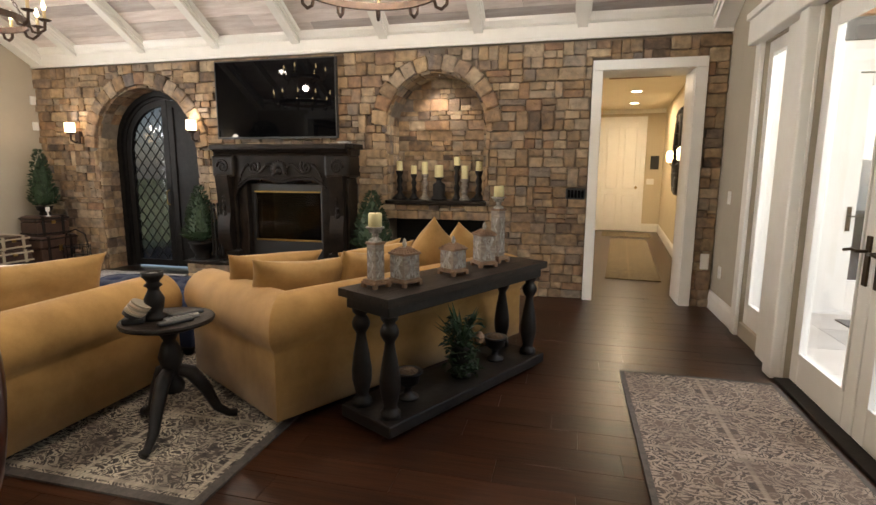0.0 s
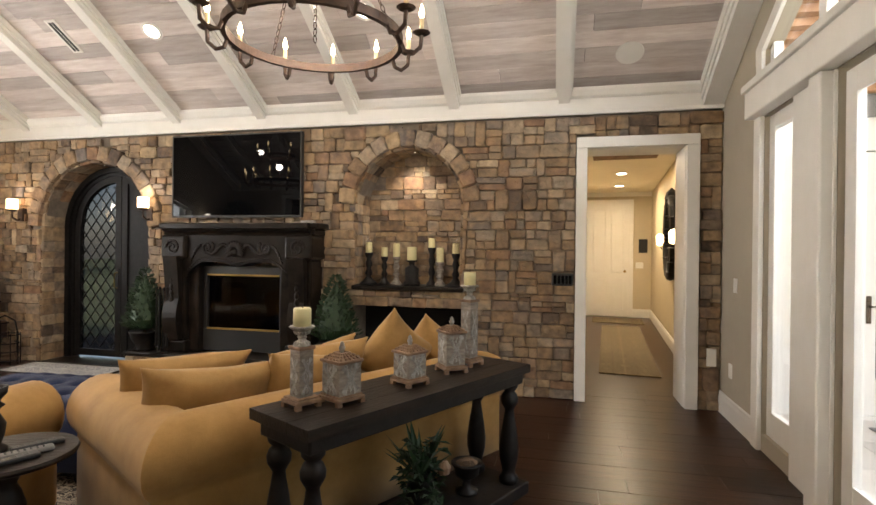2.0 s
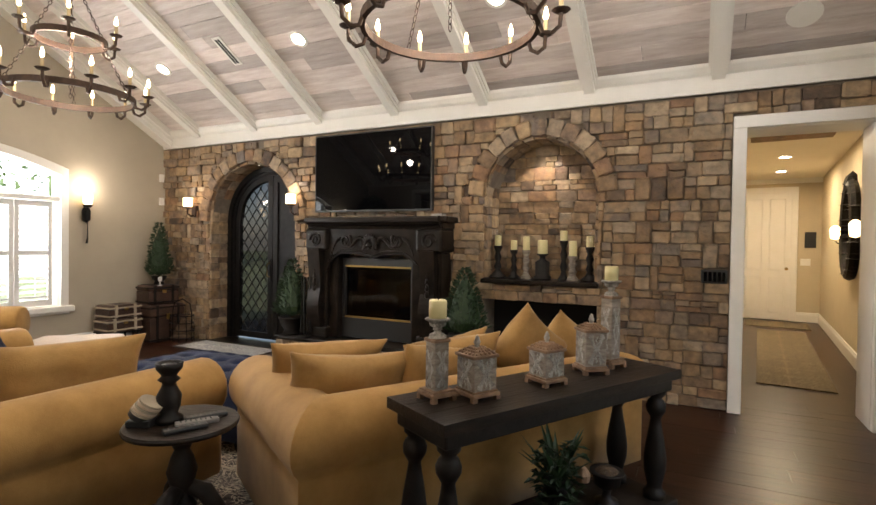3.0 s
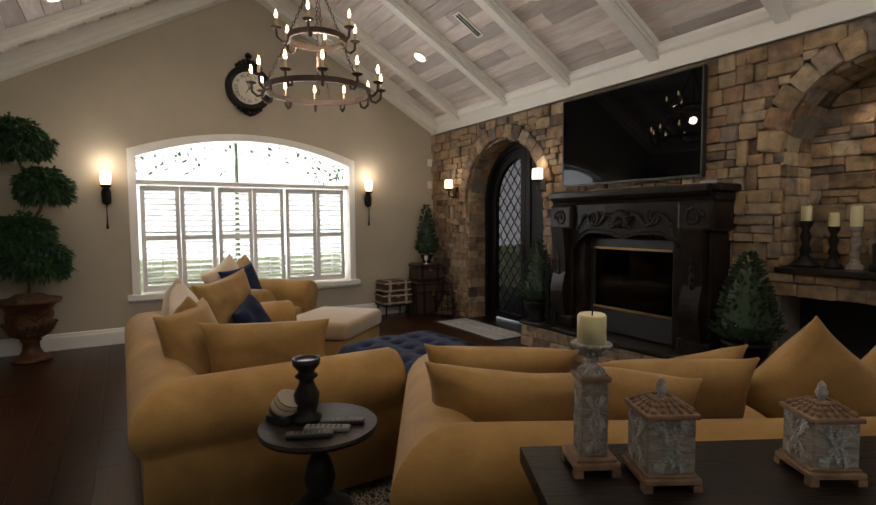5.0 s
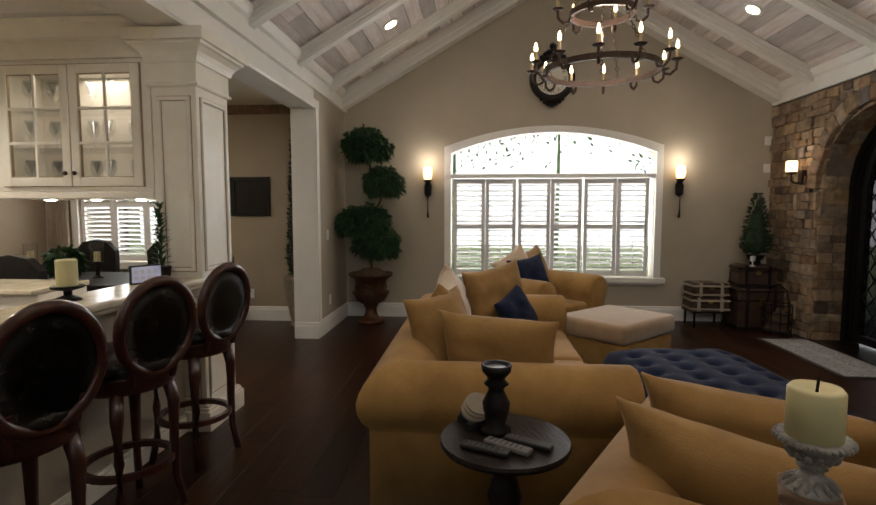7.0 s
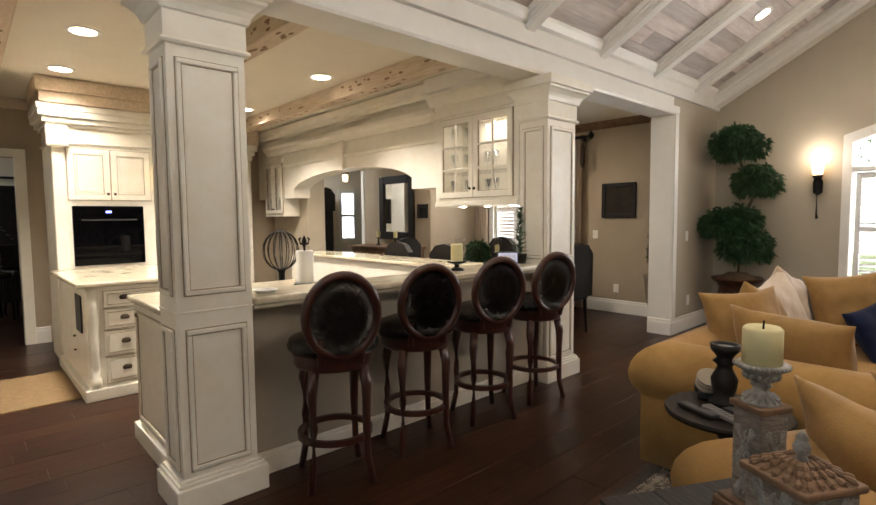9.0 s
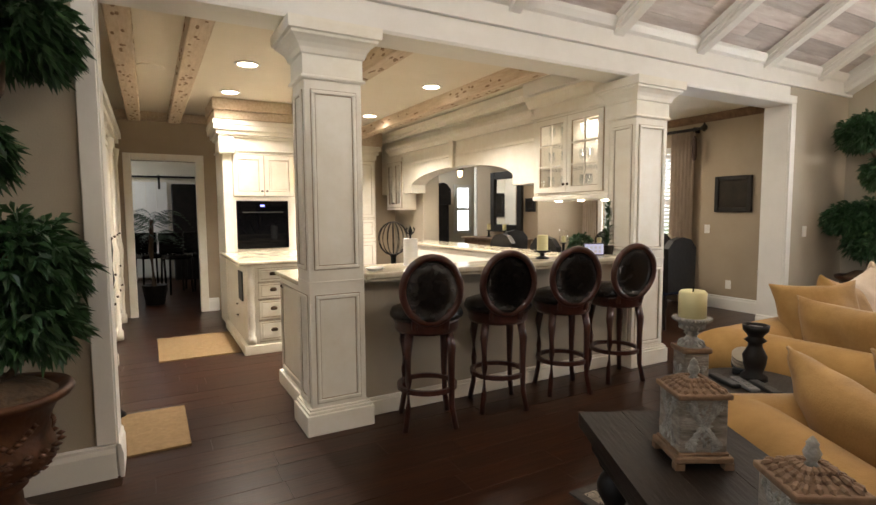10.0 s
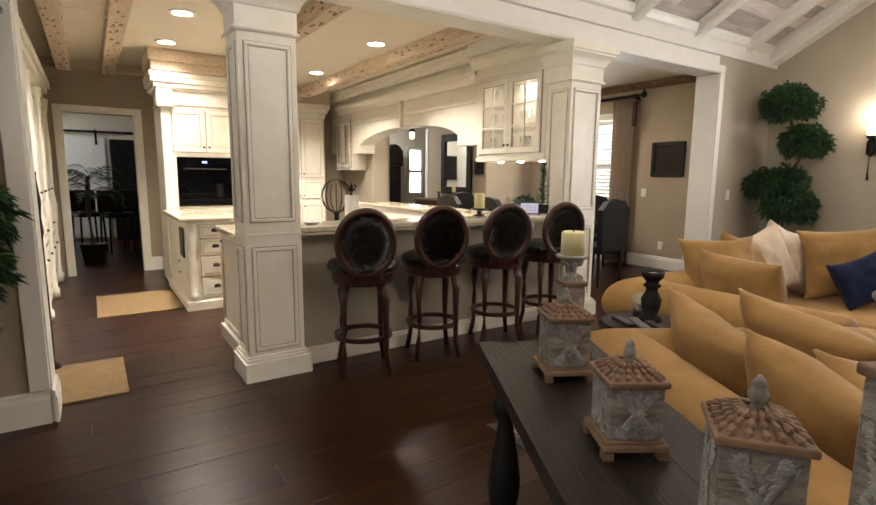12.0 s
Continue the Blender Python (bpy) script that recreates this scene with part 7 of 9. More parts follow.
def topiary_urn(x, y, balls, seed, label, k=1.0):
    u = thing("potted_tree", label, "potted tree", pose(x, y, 0.0), group="urn trees")
    bm_ = lathe([(r_ * k, z * k) for r_, z in URN], 32)
    part("urn", bm_, M_URN, u, "footed copper-bronze urn", smooth=True)
    bm_ = bmesh.new()
    for i in range(20):
        a = 2 * math.pi * i / 20
        for t_ in range(5):
            o_ = lathe([(0, -0.012), (0.02, 0), (0, 0.014)], 6)
            zz = 0.285 + 0.026 * t_
            rr = 0.165 + 0.014 * t_
            join(bm_, o_, Matrix.Translation((rr * k * math.cos(a), rr * k * math.sin(a), zz * k)))
    for i in range(4):
        a = math.pi / 2 * i + 0.4
        for t_ in range(9):
            b = a + (t_ - 4) * 0.12
            lathe([(0, -0.015), (0.018, 0), (0, 0.018)], 6, bm_, (0.19 * k * math.cos(b), 0.19 * k * math.sin(b), (0.50 - 0.018 * (4 - abs(t_ - 4))) * k))
    part("relief", bm_, M_URN, u, smooth=True)
    bm_ = lathe([(0, 0.70 * k), (0.10 * k, 0.69 * k), (0.2 * k, 0.64 * k), (0.23 * k, 0.61 * k), (0, 0.60 * k)], 18)
    for v in bm_.verts:
        v.co += Vector((noise.noise(v.co * 14), noise.noise(v.co * 14 + Vector((3, 1, 2))), noise.noise(v.co * 17))) * 0.02
    part("moss", bm_, M_MOSS, u)
    bm_ = bmesh.new()
    last = Vector((0, 0, 0.62 * k))
    for (bx_, by_, bz_, r) in balls:
        c = Vector((bx_, by_, bz_))
        mid_ = (last + c) / 2 + Vector((0.06 * math.sin(bz_ * 5), 0.06 * math.cos(bz_ * 4), 0))
        tube([last, mid_, c], 0.02, 7, bm_, taper=[1, 0.8, 0.6])
        last = c - Vector((bx_, by_, 0)) * 0.4
    part("trunk", bm_, M_TRUNK, u, smooth=True)
    for i, b in enumerate(balls):
        part("foliage", leaf_ball(bmesh.new(), b[:3], b[3], int(3600 * b[3] ** 1.4), seed + i), M_LEAF, u)
    return u
topiary_urn(-6.69, 0.80, [(0.0, 0.08, 1.02, 0.29), (0.02, -0.17, 1.27, 0.25), (0.0, 0.02, 1.32, 0.22), (0.0, 0.18, 1.77, 0.255), (0.0, -0.03, 2.22, 0.295)], 40, "silk ficus in cloud balls in a bronze urn in the corner")
topiary_urn(0.94, 0.73, [(-0.09, 0.0, 0.93, 0.24), (-0.12, 0.02, 1.19, 0.25), (0.12, 0.0, 1.67, 0.24), (-0.12, 0.0, 2.15, 0.27)], 60, "silk ficus in cloud balls in a bronze urn by the opening")

def cone_tree(x, y, z, h, r, pot, seed, label, name="potted_conifer"):
    c = thing(name, label, "potted conifer", pose(x, y, z), group="conifers")
    ph = pot[1]
    part("pot", lathe([(0, 0), (pot[0] * 0.62, 0), (pot[0] * 0.66, 0.02), (pot[0] * 0.55, 0.05), (pot[0] * 0.85, ph * 0.6), (pot[0] * 0.95, ph * 0.9), (pot[0], ph * 0.92), (pot[0], ph), (pot[0] * 0.85, ph), (0, ph - 0.02)], 20), pot[2], c, smooth=True)
    part("trunk", tube([(0, 0, ph - 0.03), (0, 0, ph + h * 0.9)], 0.015, 6), M_TRUNK, c)
    bm_ = bmesh.new()
    r_ = random.Random(seed)
    for _ in range(int(1500 * h * max(r, 0.1) * 4)):
        u = r_.random() ** 1.25
        rad = r * (1 - u) ** 0.66 * min(1, (u + 0.12) * 5) * (0.75 + 0.3 * r_.random())
        a = r_.uniform(0, 6.28)
        p = Vector((math.cos(a) * rad, math.sin(a) * rad, ph + 0.02 + u * h))
        d = Vector((math.cos(a), math.sin(a), r_.uniform(0.1, 1.1))).normalized()
        s_ = d.cross(Vector((r_.uniform(-1, 1), r_.uniform(-1, 1), 0.3))).normalized()
        l_ = r_.uniform(0.03, 0.06)
        bm_.faces.new([bm_.verts.new(v) for v in (p - s_ * 0.006, p + d * l_ * 0.6 - s_ * 0.008, p + d * l_, p + d * l_ * 0.6 + s_ * 0.008, p + s_ * 0.006)])
    bm_2 = lathe([(0, ph), (r * 0.55, ph + 0.04), (r * 0.72, ph + h * 0.2), (r * 0.5, ph + h * 0.6), (0, ph + h * 0.95)], 14)
    part("inner_mass", bm_2, M_NEEDLE, c)
    part("needles", bm_, M_NEEDLE, c)
    return c
POT = (0.19, 0.26, M_URN)
cone_tree(-4.40, 5.58, 0.285, 0.66, 0.22, (0.16, 0.21, M_BLACKWOOD), 5, "small clipped evergreen cone in a dark pot on the hearth end")
cone_tree(-2.14, 5.60, 0.285, 0.64, 0.24, (0.17, 0.20, M_BLACKWOOD), 6, "small clipped evergreen cone in a dark pot on the hearth")
cone_tree(-6.47, -0.06, 0.0, 2.05, 0.13, (0.19, 0.62, M_STONEURN), 7, "tall slim cypress topiary in a weathered stone urn")

# fire tools by the hearth
ft = thing("fire_tools", "black iron fire tool set beside the mantel", "fire tools", pose(-4.12, 5.47, 0.285))
part("stand", lathe([(0, 0), (0.09, 0), (0.09, 0.012), (0.012, 0.025), (0.009, 0.6), (0.02, 0.63), (0, 0.65)], 12), M_DARKIRON, ft)
for k, x in enumerate((-0.06, -0.02, 0.03, 0.07)):
    part("tool", tube([(x, 0.03, 0.06), (x, 0.03, 0.66), (x, 0.03, 0.70)], 0.008, 6, taper=[2.2, 0.8, 1.6]), M_DARKIRON, ft)

# stacked trunks and conifer in the north-west corner
def chest(x, y, z, w, d, h, rot, label, strap):
    c = thing("storage_trunk", label, "trunk", pose(x, y, z, 0, 0, rot), group="corner trunks")
    part("body", box(-w / 2, -d / 2, 0, w / 2, d / 2, h * 0.68, 0.012), M_TRUNKCASE, c)
    part("lid", box(-w / 2 - 0.006, -d / 2 - 0.006, h * 0.69, w / 2 + 0.006, d / 2 + 0.006, h, 0.03, None, 3), M_TRUNKCASE, c)
    for sx in (-0.3, 0.3):
        part("strap", box(sx * w - 0.018, -d / 2 - 0.011, 0.005, sx * w + 0.018, d / 2 + 0.011, h + 0.004, 0.004), strap, c)
    for zz in (0.02, h - 0.045):
        part("band", box(-w / 2 - 0.009, -d / 2 - 0.009, zz, w / 2 + 0.009, d / 2 + 0.009, zz + 0.022, 0.003), strap, c)
    part("latch", box(-0.025, -d / 2 - 0.022, h * 0.6, 0.025, -d / 2 - 0.005, h * 0.76, 0.004), M_BRASS, c)
    return c
chest(-6.78, 5.52, 0.0, 0.52, 0.40, 0.50, 90, "brown leather storage trunk in the corner", M_BLACKWOOD)
chest(-6.80, 5.52, 0.506, 0.42, 0.32, 0.26, 84, "smaller brown leather trunk stacked on another", M_BLACKWOOD)
chest(-6.82, 4.98, 0.20, 0.44, 0.32, 0.17, 88, "striped brown travel case with cream straps", M_STRAP)
chest(-6.82, 4.98, 0.376, 0.42, 0.30, 0.17, 92, "striped brown travel case with cream straps stacked above", M_STRAP)
bs = thing("luggage_stand", "black iron stand under the travel cases", "stand", pose(-6.82, 4.98, 0))
for sx in (-0.14, 0.14):
    for sy in (-0.18, 0.18):
        part("leg", tube([(sx, sy, 0), (sx, sy, 0.195)], 0.014, 7), M_DARKIRON, bs)
part("tray", box(-0.17, -0.22, 0.18, 0.17, 0.22, 0.199, 0.004), M_DARKIRON, bs)
cone_tree(-6.80, 5.54, 0.768, 0.72, 0.17, (0.10, 0.12, M_BLACKWOOD), 8, "small evergreen cone standing on stacked trunks")
sm = thing("security_camera", "small white cube camera on a stand on the trunk", "camera", pose(-6.58, 5.40, 0.768, 0, 0, -50))
part("head", box(-0.035, -0.02, 0.06, 0.035, 0.02, 0.125, 0.012), M_PAPER, sm)
part("lens", box(-0.018, -0.024, 0.075, 0.018, -0.019, 0.11, 0.001), M_BLACK, sm)
part("stand", lathe([(0, 0), (0.03, 0), (0.03, 0.008), (0.008, 0.012), (0.007, 0.062), (0, 0.062)], 12), M_PAPER, sm)
wb = thing("log_basket", "dark iron log basket beside the entry arch", "basket", pose(-6.42, 5.62, 0, 0, 0, 10))
bm = bmesh.new()
for k in range(4):
    tube([(0.17 * math.cos(t_), 0.12 * math.sin(t_), 0.05 + 0.1 * k) for t_ in [2 * math.pi * j / 20 for j in range(20)]], 0.007, 5, bm, closed=True)
for k in range(10):
    t_ = 2 * math.pi * k / 10
    tube([(0.17 * math.cos(t_), 0.12 * math.sin(t_), 0), (0.17 * math.cos(t_), 0.12 * math.sin(t_), 0.37)], 0.006, 5, bm)
part("cage", bm, M_DARKIRON, wb)
part("handle", tube([(-0.17, 0, 0.35), (-0.13, 0, 0.52), (0, 0, 0.58), (0.13, 0, 0.52), (0.17, 0, 0.35)], 0.009, 7), M_DARKIRON, wb)
bm = bmesh.new()
for k in range(5):
    tube([(-0.12 + 0.02 * k, -0.05 + 0.025 * k, 0.05 + 0.055 * k), (0.12, 0.04 - 0.02 * k, 0.07 + 0.05 * k)], 0.035, 8, bm)
part("logs", bm, M_TRUNK, wb, "split brown logs")

# ---------- kitchen columns and bar ----------
def raised_panel(bm_line, bm_panel, x0, z0, x1, z1, y, m_=None):
    """A picture-frame moulding with a glazed edge on a face at y, facing +y."""
    for a0, c0, a1, c1 in ((x0, z0, x1, z0 + 0.022), (x0, z1 - 0.022, x1, z1), (x0, z0 + 0.022, x0 + 0.022, z1 - 0.022), (x1 - 0.022, z0 + 0.022, x1, z1 - 0.022)):
        box(a0, y, c0, a1, y + 0.014, c1, 0.005, bm_panel)
    e = 0.005
    for a0, c0, a1, c1 in ((x0 - e, z0 - e, x1 + e, z0), (x0 - e, z1, x1 + e, z1 + e), (x0 - e, z0, x0, z1), (x1, z0, x1 + e, z1), (x0 + 0.022, z0 + 0.022, x1 - 0.022, z0 + 0.022 + e), (x0 + 0.022, z1 - 0.022 - e, x1 - 0.022, z1 - 0.022), (x0 + 0.022, z0 + 0.027, x0 + 0.022 + e, z1 - 0.027), (x1 - 0.022 - e, z0 + 0.027, x1 - 0.022, z1 - 0.027)):
        box(a0, y, c0, a1, y + 0.0025, c1, bm=bm_line)
def column(x0, x1, y0, y1, label):
    c = thing("kitchen_column", label, "column", group="kitchen columns")
    part("shaft", box(x0, y0, 0.10, x1, y1, 2.24, 0.006), M_GLAZE, c)
    bm_ = bmesh.new()
    for g, z0, z1 in ((0.04, 0.0, 0.13), (0.028, 0.13, 0.15), (0.018, 0.15, 0.165)):
        box(x0 - g, y0 - g, z0, x1 + g, y1 + g, z1, 0.005, bm_)
    part("plinth", bm_, M_GLAZE, c)
    bm_ = bmesh.new()
    for g, z0, z1 in ((0.012, 0.955, 0.965),):
        box(x0 - g * 0.4, y0 - g * 0.4, z0, x1 + g * 0.4, y1 + g * 0.4, z1, 0.002, bm_)
    part("band", bm_, M_GLAZE, c)
    bm_ = bmesh.new()
    prof = [(0.0, 2.19), (0.018, 2.192), (0.024, 2.203), (0.018, 2.214), (0.008, 2.218), (0.008, 2.335), (0.02, 2.34), (0.024, 2.352), (0.03, 2.37), (0.045, 2.395), (0.07, 2.42), (0.085, 2.43), (0.088, 2.445), (0.105, 2.45), (0.108, 2.50), (0.108, 2.518)]
    rows_ = [[bm_.verts.new(v) for v in ((x0 - g, y0 - g, z), (x1 + g, y0 - g, z), (x1 + g, y1 + g, z), (x0 - g, y1 + g, z))] for g, z in prof]
    for ra, rb in zip(rows_, rows_[1:]):
        for k in range(4):
            bm_.faces.new((ra[k], ra[(k + 1) % 4], rb[(k + 1) % 4], rb[k]))
    bm_.faces.new(rows_[-1])
    part("capital", bm_, M_GLAZE, c)
    for side in range(4):
        bl_, bp_ = bmesh.new(), bmesh.new()
        w_, d_ = x1 - x0, y1 - y0
        cx, cy = (x0 + x1) / 2, (y0 + y1) / 2
        hw = (w_ if side % 2 == 0 else d_) / 2
        dist = (d_ if side % 2 == 0 else w_) / 2
        for z0, z1 in ((0.195, 0.875), (1.04, 2.13)):
            raised_panel(bl_, bp_, -hw + 0.04, z0, hw - 0.04, z1, dist)
        m_ = Matrix.Translation((cx, cy, 0)) @ Matrix.Rotation(radians(90 * side), 4, 'Z')
        bl_.transform(m_)
        bp_.transform(m_)
        part("panel_moulding", bp_, M_GLAZE, c)
        part("glaze_line", bl_, M_GLAZELINE, c, "rubbed brown glaze")
    return c
column(-0.872, -0.510, 0.12, 0.390, "cream glazed panelled column at the end of the bar")
column(-3.765, -3.36, 0.12, 0.412, "cream glazed panelled column under the beam")
br = thing("breakfast_bar", "cream bar front under a granite top", "bar")
part("front_panel", box(-3.36, 0.20, 0.0, -0.872, 0.27, 0.94, 0.003), M_WALL, br, "taupe painted bar front")
bm = box(-3.36, 0.27, 0, -0.872, 0.295, 0.10, 0.004)
box(-3.36, 0.27, 0.10, -0.872, 0.285, 0.125, 0.004, bm)
part("plinth", bm, M_GLAZE, br)
bm = bmesh.new()
for x in (-1.25, -2.1, -2.95):
    prism([(0.275, 0.60), (0.30, 0.62), (0.32, 0.80), (0.40, 0.90), (0.40, 0.94), (0.275, 0.94)], (x - 0.03, x + 0.03), 'x', bm)
part("bracket", bm, M_GLAZE, br)
top = thing("granite_bar_top", "cream veined granite bar top with rounded edge", "countertop")
part("slab", box(-3.36, 0.10, 0.957, -0.872, 0.425, 1.0, 0.014, None, 3), M_GRANITE, top)
part("subtop", box(-3.36, 0.12, 0.941, -0.872, 0.41, 0.957), M_GRANITE, top)
solo("bar_cabinet", box(-1.70, -0.75, 0.0, -0.60, 0.118, 0.884, 0.004), M_GLAZE, "cream base cabinets on the kitchen side of the bar", "cabinet")
bm = box(-1.75, -0.80, 0.885, -0.55, 0.118, 0.922, 0.01)
box(-3.36, -0.25, 0.884, -1.752, 0.118, 0.921, 0.01, bm)
solo("kitchen_worktop", bm, M_GRANITE, "cream granite worktop behind the bar", "worktop")
cp = thing("bar_end_panel", "cream panelled cabinet end with dark knob", "cabinet")
part("panel", box(-0.60, -0.74, 0.10, -0.578, 0.114, 0.88, 0.004), M_GLAZE, cp)
bl_, bp_ = bmesh.new(), bmesh.new()
raised_panel(bl_, bp_, 0.04, 0.15, 0.76, 0.83, 0.0)
for b_ in (bl_, bp_):
    b_.transform(Matrix.Translation((-0.578, 0.08, 0)) @ Matrix.Rotation(radians(-90), 4, 'Z'))
part("panel_moulding", bp_, M_GLAZE, cp)
part("glaze_line", bl_, M_GLAZELINE, cp)
part("plinth", box(-0.605, -0.76, 0, -0.55, 0.078, 0.11, 0.006), M_GLAZE, cp)
part("knob", lathe([(0, 0), (0.012, 0.005), (0.016, 0.02), (0, 0.03)], 10, at=(-0.565, -0.62, 0.80)), M_BRONZE, cp)

# bar stools
def stool(m):
    s = thing("bar_stool", "dark cherry bar stool with oval leather back and black leather seat", "bar stool", m, "bar stools")
    part("seat", lathe([(0, 0.70), (0.215, 0.70), (0.238, 0.715), (0.243, 0.735), (0.23, 0.768), (0.16, 0.792), (0, 0.797)], 30), M_LEATHER, s, smooth=True)
    part("seat_rail", lathe([(0, 0.62), (0.20, 0.62), (0.21, 0.64), (0.21, 0.68), (0.22, 0.69), (0.22, 0.70), (0, 0.70)], 30), M_CHERRY, s, smooth=True)
    for k in range(4):
        a = math.pi / 4 + k * math.pi / 2
        d = Vector((math.cos(a), math.sin(a), 0))
        p = [d * 0.175 + Vector((0, 0, 0.64)), d * 0.20 + Vector((0, 0, 0.52)), d * 0.195 + Vector((0, 0, 0.32)), d * 0.20 + Vector((0, 0, 0.14)), d * 0.23 + Vector((0, 0, 0.0))]
        part("leg", tube(p, 0.023, 8, taper=[1.25, 1.25, 0.95, 0.8, 0.85]), M_CHERRY, s, smooth=True)
    part("foot_ring", lathe([(0.175, 0.235), (0.2, 0.235), (0.2, 0.265), (0.175, 0.265), (0.175, 0.235)], 30), M_CHERRY, s)
    n_ = 36
    lean = -0.16
    def oval(w, h, t_, off):
        return Vector((w * math.cos(t_), -0.215 + off + lean * (0.20 + h * math.sin(t_)) * 0.8, 0.912 + h * math.sin(t_)))
    part("back_frame", tube([oval(0.178, 0.205, 2 * math.pi * k / n_, 0) for k in range(n_)], 0.024, 8, closed=True), M_CHERRY, s, smooth=True)
    for off, nm in ((0.012, "back_pad"), (-0.014, "back_panel")):
        bm_ = bmesh.new()
        c = bm_.verts.new(oval(0, 0, 0, off * 1.4))
        r1 = [bm_.verts.new(oval(0.10, 0.12, 2 * math.pi * k / n_, off * 1.2)) for k in range(n_)]
        r2 = [bm_.verts.new(oval(0.162, 0.189, 2 * math.pi * k / n_, off * 0.5)) for k in range(n_)]
        for k in range(n_):
            j = (k + 1) % n_
            bm_.faces.new((c, r1[k], r1[j]))
            bm_.faces.new((r1[k], r2[k], r2[j], r1[j]))
        bmesh.ops.solidify(bm_, geom=bm_.faces[:], thickness=0.006)
        part(nm, bm_, M_LEATHER, s, smooth=True)
    for sx in (-1, 1):
        part("back_post", tube([(sx * 0.10, -0.185, 0.66), (sx * 0.105, -0.205, 0.74), (sx * 0.115, -0.225, 0.80)], 0.02, 7), M_CHERRY, s)
    return s
st0 = stool(pose(-1.24, 0.55, 0, 0, 0, 160))
for x, y, a in ((-1.82, 0.54, 162), (-2.45, 0.52, 160), (-3.03, 0.52, 166)):
    copy_thing(st0, pose(x, y, 0, 0, 0, a))

# things on the bar
pc = thing("bar_candle", "ivory pillar candle on a dark pedestal on the bar", "candle", pose(-2.50, 0.22, 1.0))
part("stand", lathe([(0, 0), (0.06, 0), (0.05, 0.012), (0.018, 0.025), (0.018, 0.045), (0.07, 0.06), (0.07, 0.07), (0, 0.07)], 18), M_DARKIRON, pc)
part("candle", lathe([(0, 0.07), (0.045, 0.07), (0.045, 0.19), (0.038, 0.196), (0, 0.185)], 20), M_WAX, pc)
tb = thing("smart_display", "small tablet display leaning on the bar", "tablet", pose(-3.08, 0.22, 1.0, 0, 0, 150))
part("body", box(-0.09, -0.012, 0, 0.09, 0.012, 0.11, 0.006), M_BLACK, tb)
part("screen", box(-0.082, -0.0145, 0.01, 0.082, -0.012, 0.10), glow_mat("tablet_screen", (0.05, 0.10, 0.30), 0.8), tb, "dim blue screen")
for k in range(8):
    part("icon", box(-0.07 + 0.037 * (k % 4), -0.016, 0.025 + 0.035 * (k // 4), -0.05 + 0.037 * (k % 4), -0.0144, 0.045 + 0.035 * (k // 4)), M_PAPER, tb)
pt = thing("paper_towel_holder", "white paper towel roll on a stand with a fleur-de-lis finial", "paper towel", pose(-1.60, -0.42, 0.922))
part("roll", lathe([(0.02, 0.015), (0.058, 0.015), (0.06, 0.02), (0.06, 0.24), (0.058, 0.245), (0.02, 0.245)], 24), M_PAPER, pt)
part("base", lathe([(0, 0), (0.08, 0), (0.08, 0.012), (0, 0.015)], 20), M_DARKIRON, pt)
bm = lathe([(0, 0.0), (0.008, 0.0), (0.008, 0.27), (0.018, 0.275), (0.008, 0.285), (0.02, 0.31), (0.0, 0.36)], 8)
for s_ in (-1, 1):
    tube([(0, 0, 0.285), (s_ * 0.03, 0, 0.295), (s_ * 0.04, 0, 0.325), (s_ * 0.028, 0, 0.335)], 0.008, 6, bm)
part("finial", bm, M_DARKIRON, pt)
gl = thing("desk_fan", "dark wire globe fan on the worktop", "fan", pose(-1.70, -1.0, 0.0))
bm = bmesh.new()
for k in range(8):
    a = math.pi * k / 8
    tube([(0.14 * math.cos(t_) * math.cos(a), 0.14 * math.cos(t_) * math.sin(a), 1.14 + 0.16 * math.sin(t_)) for t_ in [2 * math.pi * j / 20 for j in range(20)]], 0.004, 4, bm, closed=True)
part("cage", bm, M_DARKIRON, gl)
part("base", lathe([(0, 0), (0.16, 0), (0.15, 0.03), (0.03, 0.08), (0.025, 0.96), (0.04, 0.99), (0, 1.0)], 14), M_DARKIRON, gl)
pg = thing("bar_plant", "small upright green plant at the end of the bar", "plant", pose(-3.28, 0.19, 1.0))
part("pot", lathe([(0, 0), (0.05, 0), (0.06, 0.08), (0.05, 0.08), (0, 0.07)], 14), M_BLACKWOOD, pg)
bm = bmesh.new()
for k in range(16):
    blades(bm, (0, 0, 0.07 + 0.025 * k), 14, 0.05, 0.12 - 0.004 * k, 0.007, 70 + k, 0.6, 0.1)
part("stems", bm, M_LEAF, pg)
sd = thing("soap_dish", "small white dish at the end of the bar", "dish", pose(-0.98, 0.30, 1.0))
part("bowl", lathe([(0, 0), (0.04, 0), (0.065, 0.02), (0.06, 0.022), (0.038, 0.008), (0, 0.006)], 20), M_PAPER, sd)

